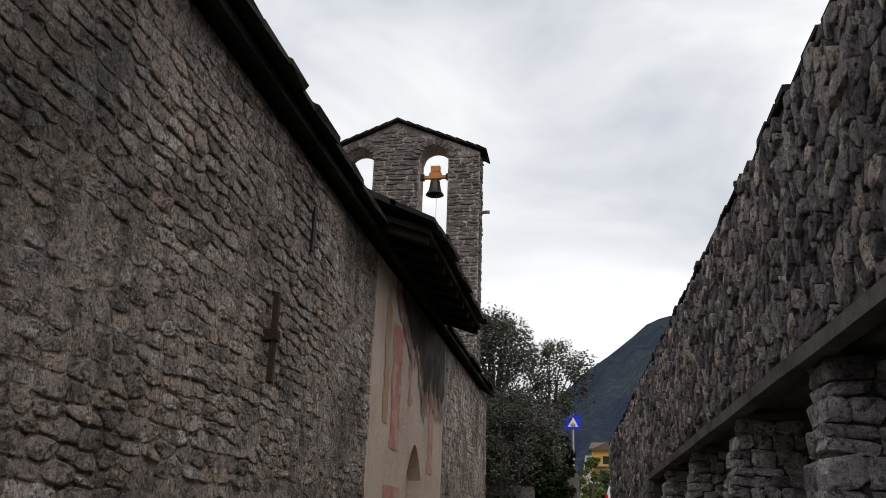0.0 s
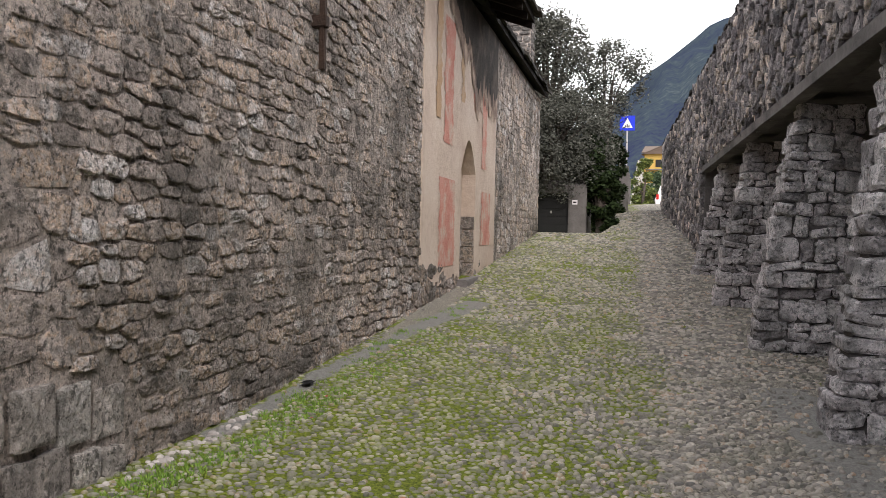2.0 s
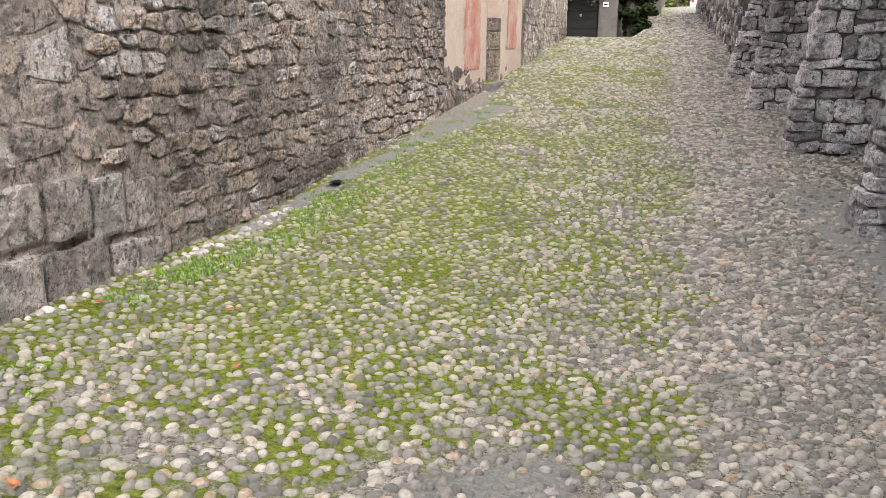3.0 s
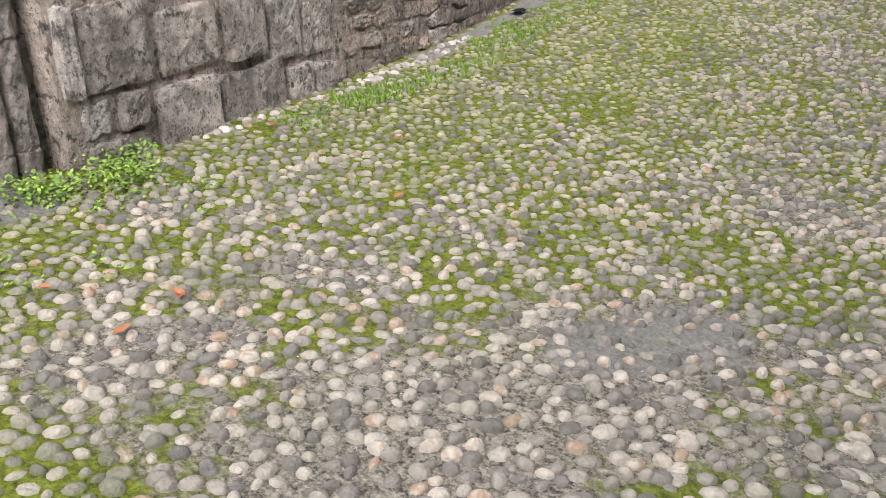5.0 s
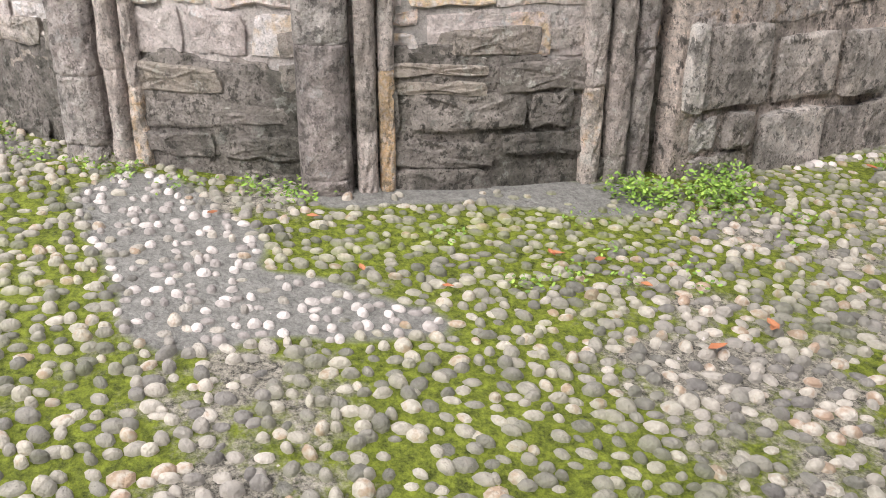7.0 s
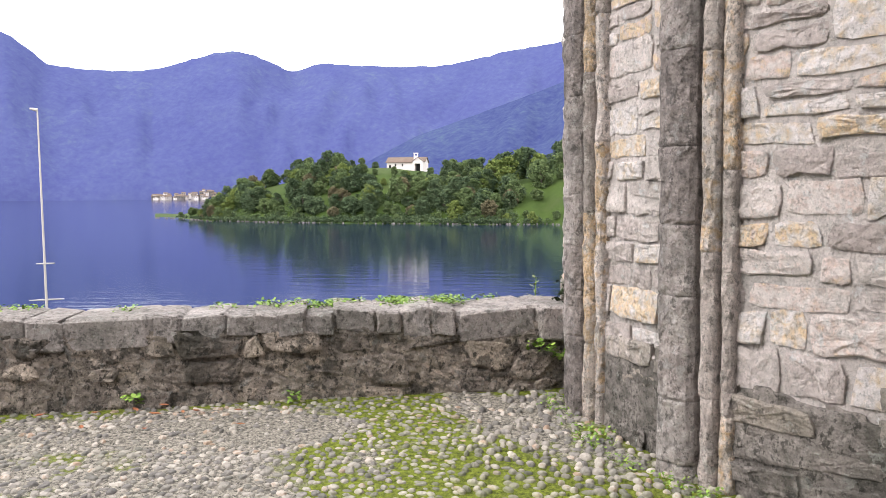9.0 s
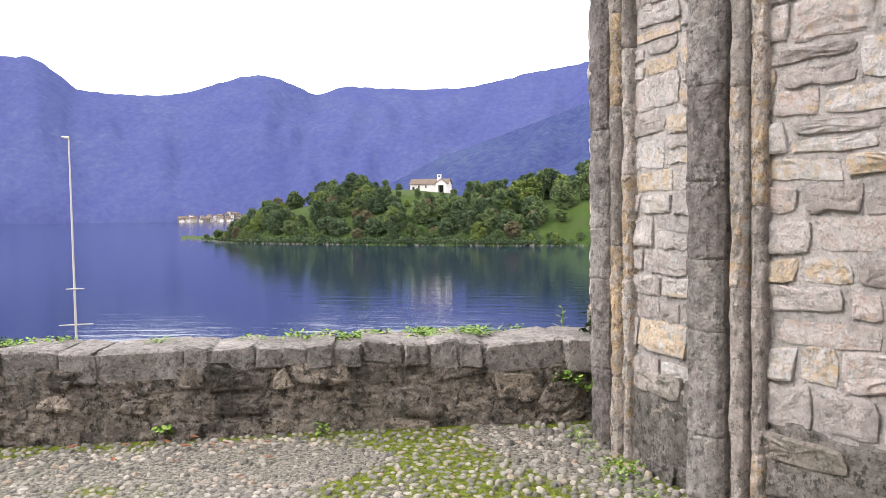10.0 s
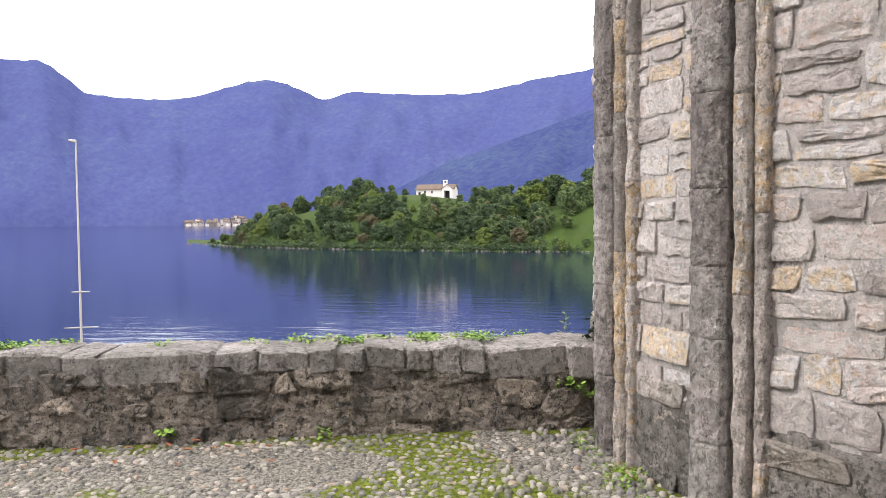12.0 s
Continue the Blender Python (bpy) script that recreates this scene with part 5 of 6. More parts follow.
# ---------------------------------------------------------------- parapet over the lake
def build_parapet():
    wall = thing("parapet_wall", "low rough stone parapet with pale coping stones and weeds", "wall")
    d = Vector((0.3005, -0.9538, 0))
    n = Vector((0.9538, 0.3005, 0))
    o = Vector((-4.90, -0.17, 0))
    L = 6.5
    top, th = 0.80, 0.46
    bm = bmesh.new()
    m = Matrix(((d.x, n.x, 0, o.x), (d.y, n.y, 0, o.y), (0, 0, 1, 0), (0, 0, 0, 1)))
    box(bm, -0.6, L, -th, 0.0, -0.9, top - 0.02, m)
    cols, rows = 330, 44
    face = [[bm.verts.new(m @ Vector((-0.3 + (L + 0.3) * i / cols, 0.004 + 0.014 * noise.noise((i * 0.33, j * 0.33, 2)) + 0.010 * noise.noise((i * 0.9, j * 0.8, 6)) + 0.010 * noise.noise((i * 0.07, j * 0.12, 9)), 0.12 + (top - 0.14) * j / rows))) for j in range(rows + 1)] for i in range(cols + 1)]
    for a, b in zip(face, face[1:]):
        for j in range(rows):
            bm.faces.new((a[j], b[j], b[j + 1], a[j + 1]))
    body = part("wall_core", bm, PARAPET, wall)
    st = [p for p in rubble(-0.25, L, 0.2, top - 0.02, 0.24, 0.125, ju=0.4, jv=0.3, weight=0.3) if RNG.random() > 0.35]
    lay(body, lambda u, v: (o + d * u + Z * v, d, Z, n), st, 0.026, 0.010, PARAPET, lambda u, v: abs(u - 1.8), 250, rough=0.024, tilt=0.3)
    u = -0.3
    rn = random.Random(11)
    while u < L:
        w = rn.choice((0.12, 0.15, 0.17, 0.2, 0.22, 0.26, 0.26, 0.44)) * rn.uniform(0.9, 1.1)
        deep = rn.choice((0.02, 0.03, 0.04, 0.06, 0.09)) + (0.06 if w > 0.38 else 0)
        boulder(wall, "coping_stone", COPING, u - 0.006, u + w + 0.006, -th + rn.uniform(-0.03, 0.03), 0.022 + rn.uniform(-0.014, 0.014), top - 0.03 - deep, top + rn.uniform(0.052, 0.072), m, 0.011, 0.80)
        u += w


build_parapet()


# ---------------------------------------------------------------- lake, island, mountains
LAKE = -8.0
bm = bmesh.new()
for r0, r1 in ((6, 60), (60, 400), (400, 4800)):
    for k in range(48):
        a, b = math.tau * k / 48, math.tau * (k + 1) / 48
        bm.faces.new([bm.verts.new((r * math.cos(t), r * math.sin(t), LAKE)) for r, t in ((r0, a), (r1, a), (r1, b), (r0, b))])
bmesh.ops.remove_doubles(bm, verts=bm.verts[:], dist=0.01)
tagged(part("water", bm, WATER), "calm dark blue lake with small ripples", "lake", kind="structure")


def bearing(yaw):
    t = radians(yaw)
    return Vector((-math.sin(t), math.cos(t), 0))


def ridge_mesh(name, yaw0, yaw1, near, far, crest, base, material, steps=150, rows=26, rough=0.09, seed=0.0, label="", fold=1.0):
    verts, faces = [], []
    for i in range(steps + 1):
        yaw = yaw0 + (yaw1 - yaw0) * i / steps
        top = crest(yaw)
        d = bearing(yaw)
        for j in range(rows + 1):
            f = j / rows
            r = near + (far - near) * f
            p = d * r
            k = f ** 0.85
            z = base + (top - base) * k
            spur = noise.noise((yaw * 0.33 + seed, f * 1.5, 0)) * 0.24 + noise.noise((yaw * 0.9 + seed, f * 3.0, 5)) * 0.15 + noise.noise((yaw * 2.6, f * 8, seed)) * rough * 0.5
            z += (top - base) * spur * fold * math.sin(math.pi * min(f, 1.0)) ** 0.7
            if 0 < f:
                z += (top - base) * rough * 0.16 * noise.noise((yaw * 5.0, f * 20, seed))
            verts.append((p.x, p.y, z))
        p = d * (far + 300)
        verts.append((p.x, p.y, base - 20))
    n = rows + 2
    for i in range(steps):
        for j in range(rows + 1):
            faces.append((i * n + j, (i + 1) * n + j, (i + 1) * n + j + 1, i * n + j + 1))
    return tagged(mesh_ob(name, verts, faces, material, smooth=True), label, "mountain", kind="structure")


def profile(points):
    xs, zs = [p[0] for p in points], [p[1] for p in points]
    return lambda yaw: float(np.interp(yaw, xs, zs))


far_tilt = profile([(60, 11), (78, 10.5), (88, 10.2), (91.45, 9.86), (95.2, 9.35), (97.8, 8.78), (100.1, 8.40), (102.3, 8.41), (105.4, 8.51), (107.2, 8.60), (107.9, 8.50), (109.3, 7.96), (110.4, 8.45), (111.7, 8.97), (113.0, 9.26), (114.2, 9.08), (117.4, 8.08), (119.5, 7.76), (122.5, 7.80), (124.2, 7.96), (126.0, 9.43), (126.9, 9.75), (128.8, 9.65), (134, 10.2), (150, 12), (170, 13)])
far_crest = lambda yaw: 1.5 + 2950 * math.tan(radians(far_tilt(yaw)))
ridge_mesh("backdrop_mountains", 60, 170, 2250, 2950, far_crest, LAKE - 2, FAR_HILL, steps=300, rows=40, label="wooded mountains across the lake, blue haze in their colour", seed=2.0, rough=0.10, fold=0.30)
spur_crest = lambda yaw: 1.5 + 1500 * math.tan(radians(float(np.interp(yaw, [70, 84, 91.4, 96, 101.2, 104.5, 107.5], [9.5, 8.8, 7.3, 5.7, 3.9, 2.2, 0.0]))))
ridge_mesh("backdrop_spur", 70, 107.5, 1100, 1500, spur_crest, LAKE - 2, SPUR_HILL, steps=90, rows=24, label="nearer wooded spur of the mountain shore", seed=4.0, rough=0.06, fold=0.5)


lane_crest = profile([(-70, 150), (-30, 210), (-12, 236), (-7.3, 226), (-5.9, 223), (-4.6, 219), (-3.5, 206), (-2.8, 196), (-1.7, 183), (-0.9, 175), (0.1, 163), (1.35, 144), (3, 122), (5, 100), (9, 74), (14, 60), (30, 60), (60, 50)])
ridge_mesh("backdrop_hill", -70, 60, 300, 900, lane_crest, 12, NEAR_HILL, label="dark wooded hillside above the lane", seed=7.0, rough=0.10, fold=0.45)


def leaf_cloud(rng, clumps, per, size, flat=0.5):
    """Loose leaves in clumps: (centre, radius) list -> verts, faces."""
    verts, faces = [], []
    for c, r in clumps:
        for _ in range(per):
            d = Vector((rng.gauss(0, 1), rng.gauss(0, 1), rng.gauss(0, 1))).normalized() * r * rng.uniform(0.35, 1.15)
            d.z *= 0.85
            p = c + d
            a = Vector((rng.gauss(0, 1), rng.gauss(0, 1), rng.gauss(0, flat))).normalized()
            b = a.orthogonal().normalized()
            b = (b * math.cos(1.0) + a.cross(b) * rng.uniform(-1, 1)).normalized()
            s = size * rng.uniform(0.6, 1.3)
            o = len(verts)
            verts += [p - a * s, p + b * s * 0.45, p + a * s, p - b * s * 0.45]
            faces.append((o, o + 1, o + 2, o + 3))
    return verts, faces


def tree(name, label, rng, height, spread, trunk_r, leaf, size, clumps=40, per=70, low=0.3, category="tree", group=""):
    t = thing(name, label, category, group)
    bm = bmesh.new()
    lean = Vector((rng.uniform(-0.1, 0.1), rng.uniform(-0.1, 0.1), 0)) * height
    tube(bm, [(0, 0, -0.3), lean * 0.3 + Z * height * 0.25, lean * 0.7 + Z * height * 0.55, lean + Z * height * 0.85], [trunk_r * 1.25, trunk_r, trunk_r * 0.6, trunk_r * 0.15])
    cl = []
    for i in range(clumps):
        f = rng.uniform(low, 1.0)
        w = spread * math.sin(math.pi * min(1, (f - low) / (1 - low) * 0.85 + 0.12)) ** 0.6
        a = rng.uniform(0, math.tau)
        r = w * math.sqrt(rng.uniform(0.05, 1))
        c = lean * f + Vector((r * math.cos(a), r * math.sin(a), height * f))
        cl.append((c, spread * rng.uniform(0.16, 0.34)))
        if i % 4 == 0:
            s = lean * 0.4 + Z * height * max(0.2, f * 0.55)
            tube(bm, [s, (s + c) / 2 + Z * 0.05 * height, c], [trunk_r * 0.35, trunk_r * 0.22, trunk_r * 0.06], 5)
    part("trunk", bm, BARK, t)
    v, f = leaf_cloud(rng, cl, per, size)
    mesh_ob("crown", v, f, leaf, t)
    return t


def shore_r(yaw):
    return float(np.interp(yaw, [82, 91, 97, 104.7, 110, 114.7, 117.8], [258, 262, 263, 281, 300, 329, 388]))


def isle_height(yaw, f):
    """Island of a low wooded ridge: f runs from the near shore (0) to the crest (1) and down behind."""
    tilt = float(np.interp(yaw, [82, 91, 94, 96, 98.5, 100.5, 103, 105, 107, 109.5, 111, 112.5, 114, 115.3, 117, 118], [1.6, 1.5, 1.0, 0.7, 1.0, 1.45, 1.75, 1.75, 1.4, 0.9, 0.55, 0.2, -0.45, -0.95, -1.32, -1.42]))
    h = max(0.5, 9.54 + (shore_r(yaw) + 58) * math.tan(radians(tilt)))
    k = math.sin(min(1.0, max(0.0, f)) * math.pi / 2) ** 0.9 if f <= 1 else math.cos(min(1.0, (f - 1) / 0.9) * math.pi / 2)
    return LAKE - 0.5 + (h + 0.5) * k


def isle_place(yaw, f):
    r = shore_r(yaw) + 5 * noise.noise((yaw * 0.9, 0, 9)) + 58 * f
    p = bearing(yaw) * r
    return Vector((p.x, p.y, isle_height(yaw, f)))


def meadow(yaw, f):
    """Open grass: the slope on the lake side, the lawn before the church, the clearing near the apse."""
    return 109.4 < yaw < 111.6 and 0.34 < f < 0.86 or 99.6 < yaw < 105.4 and f > 0.66 or yaw < 94.6 and 0.1 < f < 0.85 and not 92.6 < yaw < 93.3 or yaw > 116.2


def build_island():
    verts, faces = [], []
    n, m = 150, 30
    for i in range(n + 1):
        yaw = 82 + (118.2 - 82) * i / n
        for j in range(m + 1):
            f = -0.03 + 1.95 * j / m
            p = isle_place(yaw, f)
            verts.append((p.x, p.y, p.z + 0.4 * noise.noise((p.x * 0.12, p.y * 0.12, 0))))
    for i in range(n):
        for j in range(m):
            a = i * (m + 1) + j
            faces.append((a, a + m + 1, a + m + 2, a + 1))
    tagged(mesh_ob("island_ground", verts, faces, GRASS_BANK, smooth=True), "grassy wooded island in the lake", "island", kind="structure")
    rng = random.Random(21)
    kinds = []
    for lf, h, sp, label in ((WOOD_A, 7.5, 3.4, "leafy green broadleaf tree on the island"), (WOOD_B, 8.5, 3.2, "dark green broadleaf tree on the island"), (WOOD_C, 7.0, 3.3, "yellowish green tree on the island"), (WOOD_A, 5.2, 2.8, "small round tree on the island slope"), (WOOD_B, 5.5, 3.4, "dark bushy tree by the shore"), (WOOD_D, 6.2, 3.0, "brownish autumn tree on the island slope")):
        kinds.append(tree("island_tree", label, rng, h, sp, 0.22, lf, 0.34, 74, 62, 0.08, group="island trees"))
    first = set()

    def plant(k, yaw, f, sc):
        mt = Matrix.Translation(isle_place(yaw, f) - Z * 0.3) @ Matrix.Rotation(rng.uniform(0, 6.28), 4, "Z") @ Matrix.Diagonal((sc * rng.uniform(0.9, 1.15), sc * rng.uniform(0.9, 1.15), sc * rng.uniform(0.9, 1.1), 1))
        if k not in first:
            first.add(k)
            kinds[k].matrix_world = mt
        else:
            c = copy_thing(kinds[k], Matrix())
            c.matrix_world = mt
    for k, yaw, f, sc in ((1, 107.3, 1.0, 1.15), (0, 108.4, 1.0, 1.05), (1, 109.2, 0.95, 0.95), (0, 109.8, 1.0, 0.75), (3, 110.7, 0.95, 0.85), (3, 111.5, 0.8, 0.45), (0, 112.8, 0.55, 1.1), (2, 113.2, 0.4, 0.9), (1, 106.7, 1.0, 0.9),
                          (0, 98.9, 0.92, 0.95), (0, 97.9, 0.9, 1.0), (1, 97.2, 0.85, 0.95), (2, 96.0, 0.75, 1.3), (2, 95.2, 0.7, 1.35), (1, 95.6, 1.0, 1.4), (0, 94.4, 1.1, 1.35), (1, 93.7, 1.1, 1.5), (0, 92.9, 0.5, 1.1), (2, 93.0, 1.0, 1.2), (1, 91.8, 0.9, 1.45), (0, 91.2, 0.6, 1.4), (3, 93.2, 0.3, 0.7), (3, 100.3, 0.9, 0.5), (3, 116.6, 0.5, 0.45), (3, 115.9, 0.5, 0.6)):
        plant(k, yaw, f, sc)
    for i in range(330):
        yaw = 91.0 + 25.0 * rng.random()
        f = rng.random() ** 0.9 * 0.92 + 0.01
        if meadow(yaw, f) and rng.random() < 0.985:
            continue
        sc = rng.uniform(0.62, 1.0) * (0.62 if f < 0.1 else 1)
        if yaw > 113.2:
            sc *= max(0.35, 1 - 0.2 * (yaw - 113.2))
        if 99.2 < yaw < 106 and f > 0.42:
            sc *= 0.55
        plant(rng.choice((0, 0, 1, 1, 2, 3, 3, 4, 4, 5)), yaw, f, sc)
    # undergrowth along the shore, and the broken bank at the waterline
    cl = []
    for i in range(900):
        yaw = rng.uniform(94.6, 116) if i < 800 else rng.uniform(91, 117)
        f = rng.uniform(0.0, 0.3) if i < 500 else rng.uniform(0.0, 0.05)
        p = isle_place(yaw, f)
        cl.append((Vector((p.x, p.y, max(LAKE + 0.9, p.z + 0.5))), rng.uniform(0.6, 1.6) * (0.5 if yaw > 114.5 else 1)))
    v, fc = leaf_cloud(rng, cl, 34, 0.34)
    tagged(mesh_ob("shore_shrubs", v, fc, WOOD_B), "thick green shrubs along the island shore", "shrubs", kind="stuff")
    v, fc = [], []
    for i in range(210):
        yaw = rng.uniform(91, 118.2)
        c = isle_place(yaw, rng.uniform(-0.012, 0.02))
        r = rng.uniform(0.2, 0.6)
        o = len(v)
        for k in range(6):
            a = math.tau * k / 6 + rng.uniform(-0.3, 0.3)
            v += [(c.x + r * math.cos(a), c.y + r * math.sin(a), LAKE - 0.2), (c.x + 0.6 * r * math.cos(a), c.y + 0.6 * r * math.sin(a), LAKE + r * rng.uniform(0.35, 0.9))]
        for k in range(6):
            q = (k + 1) % 6
            fc.append((o + 2 * k, o + 2 * q, o + 2 * q + 1, o + 2 * k + 1))
        fc.append(tuple(o + 2 * k + 1 for k in range(6)))
    tagged(mesh_ob("shore_rocks", v, fc, LINTEL), "brown and grey rocks along the island waterline", "rocks", kind="stuff")


def gabled(name, label, category, w, d, h, rise, wall_m, roof_m, windows=(), group=""):
    """Plain house: walls, pitched roof with overhang, windows on its front (-y) side."""
    t = thing(name, label, category, group)
    bm = bmesh.new()
    box(bm, -w / 2, w / 2, 0, d, -4.0, h)
    for x in (-w / 2, w / 2):
        bm.faces.new([bm.verts.new(p) for p in ((x, 0, h), (x, d, h), (x, d / 2, h + rise))])
    part("wall", bm, wall_m, t)
    bm = bmesh.new()
    o = 0.06 * d
    for sg in (0, 1):
        ye, yr = (-o, d / 2) if sg == 0 else (d + o, d / 2)
        ze = h - rise * o / (d / 2)
        vs = [bm.verts.new((x, y, z + dz)) for x in (-w / 2 - o, w / 2 + o) for y, z in ((ye, ze), (yr, h + rise)) for dz in (0, 0.15)]
        for q in ((0, 1, 3, 2), (4, 6, 7, 5), (0, 4, 5, 1), (2, 3, 7, 6), (0, 2, 6, 4), (1, 5, 7, 3)):
            bm.faces.new([vs[i] for i in q])
    part("roof", bm, roof_m, t)
    for x, z, ww, hh in windows:
        b = bmesh.new()
        box(b, x - ww / 2, x + ww / 2, -0.05, 0.1, z, z + hh)
        part("window", b, BLACK, t)
    return t


def build_far_houses():
    t = gabled("island_church", "white island church with brown roof and small bell gable", "church", 15.0, 7.0, 3.3, 1.9, WHITE_WALL, TILE_ROOF, ((-6.2, 0.4, 0.9, 1.8), (-4.0, 1.7, 0.6, 1.0), (-1.2, 1.7, 0.6, 1.0)))
    p = isle_place(102.0, 0.96)
    t.matrix_world = Matrix.Translation((p.x, p.y, p.z - 0.3)) @ Matrix.Rotation(radians(102 - 14), 4, "Z")
    b = bmesh.new()
    box(b, 3.4, 5.0, -0.35, 0.35, 2.8, 5.7)
    box(b, 3.4, 3.75, -0.35, 0.35, 5.7, 6.5)
    box(b, 4.65, 5.0, -0.35, 0.35, 5.7, 6.5)
    box(b, 3.3, 5.1, -0.45, 0.45, 6.5, 6.8)
    part("bell_gable", b, WHITE_WALL, t)
    b = bmesh.new()
    box(b, 3.6, 4.4, -3.2, 0.0, -1.5, 3.4)
    box(b, 6.6, 7.6, -3.2, 0.0, -1.5, 3.4)
    box(b, 4.4, 6.6, -3.2, 0.0, 2.6, 3.4)
    b.faces.new([b.verts.new(q) for q in ((3.6, -3.2, 3.4), (7.6, -3.2, 3.4), (5.6, -3.2, 4.9))])
    porch = part("porch", b, WHITE_WALL, t, "white open porch with a dark archway")
    # black sheet in the archway, painted shade of the porch interior
    b = bmesh.new()
    box(b, 4.4, 6.6, -0.5, -0.05, -1.5, 2.6)
    part("porch_back", b, BLACK, porch)
    b = bmesh.new()
    for sg in (-1, 1):
        vs = [b.verts.new((5.6 + sg * x, y, z + dz)) for x, z in ((2.3, 3.25), (0, 4.95)) for y in (-3.5, 0.3) for dz in (0, 0.15)]
        for q in ((0, 1, 3, 2), (4, 6, 7, 5), (0, 4, 5, 1), (2, 3, 7, 6), (0, 2, 6, 4), (1, 5, 7, 3)):
            b.faces.new([vs[i] for i in q])
    part("porch_roof", b, TILE_ROOF, porch)
    rng = random.Random(8)
    for i in range(42):
        yaw = 114.0 + rng.random() ** 0.9 * 4.3
        w = rng.uniform(4, 9)
        h = gabled("village_house", "small pale house in the village on the far shore", "house", w, 6, rng.uniform(2.5, 5), 1.8, rng.choice((WHITE_WALL, COPING, COPING, CONCRETE, WHITE_WALL)), TILE_ROOF, ((-w / 4, 1.4, 1.0, 1.4), (w / 4, 1.4, 1.0, 1.4)), "far village")
        up = rng.random() ** 1.6 * max(2.0, 13 - 2.5 * (yaw - 114.0))
        up *= 1.8
        r = 2240 + 700 * ((up + 3) / 445) ** (1 / 0.85)
        q = bearing(yaw) * r
        h.matrix_world = Matrix.Translation((q.x, q.y, LAKE + 1.2 + up)) @ Matrix.Rotation(radians(yaw + rng.uniform(-25, 25)), 4, "Z") @ Matrix.Scale(1.6, 4)


build_island()
build_far_houses()
build_wall_fittings()


# ---------------------------------------------------------------- end of the lane
def build_garage():
    g = lift(-2.4, 26)
    t = thing("garage", "low grey concrete garage with a black door", "garage")
    b = bmesh.new()
    box(b, -3.12, -2.10, 26.15, 26.5, 2.72, 3.0, bevel=0.02)
    part("lintel", b, CONCRETE, t)
    b = bmesh.new()
    box(b, -2.10, -1.55, 26.12, 29.0, g - 0.5, 3.0, bevel=0.02)
    part("side_wall", b, CONCRETE, t)
    b = bmesh.new()
    box(b, -8.0, -3.12, 26.12, 29.0, g - 0.5, 3.0, bevel=0.02)
    part("side_wall", b, CONCRETE, t)
    b = bmesh.new()
    box(b, -8.0, -1.55, 26.5, 29.0, 3.0, 3.15)
    part("roof_slab", b, CONCRETE, t)
    b = bmesh.new()
    box(b, -3.12, -2.10, 26.3, 26.36, g - 0.3, 2.72)
    d = part("door", b, BLACK, t, "flat black garage door")
    for i in range(5):
        b = bmesh.new()
        z = g + 0.05 + i * 0.24
        box(b, -3.10, -2.12, 26.285, 26.30, z, z + 0.22, bevel=0.005)
        part("door_panel", b, BLACK, d)
    b = bmesh.new()
    box(b, -2.66, -2.6, 26.26, 26.30, g + 0.62, g + 0.70, bevel=0.008)
    part("door_handle", b, STEEL, d)
    s = thing("notice_plate", "small pale notice plate on the garage wall", "sign")
    b = bmesh.new()
    box(b, -1.98, -1.82, 26.095, 26.12, 2.38, 2.52, bevel=0.004)
    p = part("plate", b, WHITE, s)
    b = bmesh.new()
    box(b, -1.95, -1.85, 26.088, 26.096, 2.43, 2.47)
    part("dark_bar", b, BLACK, p)


def build_sign():
    t = thing("crossing_sign", "blue square pedestrian crossing sign on a grey post", "road sign", at=(-0.55, 36.4, lift(-0.5, 36.4)))
    h = 6.16 - t.location.z
    b = bmesh.new()
    tube(b, [(0, 0.06, -0.2), (0, 0.06, h + 0.35)], [0.035, 0.035], 10)
    part("post", b, STEEL, t)
    b = bmesh.new()
    box(b, -0.31, 0.31, 0.0, 0.025, h - 0.31, h + 0.31, bevel=0.006)
    plate = part("plate", b, BLUE, t)
    b = bmesh.new()
    v = [b.verts.new(p) for p in ((-0.22, -0.006, h - 0.2), (0.22, -0.006, h - 0.2), (0, -0.006, h + 0.22))]
    b.faces.new(v)
    part("white_triangle", b, WHITE, plate)
    for q in range(3):
        b = bmesh.new()
        box(b, -0.10 + q * 0.075, -0.06 + q * 0.075, -0.012, -0.009, h - 0.18, h - 0.09 + 0.05 * (q == 1))
        part("dark_stripe", b, BLACK, plate)


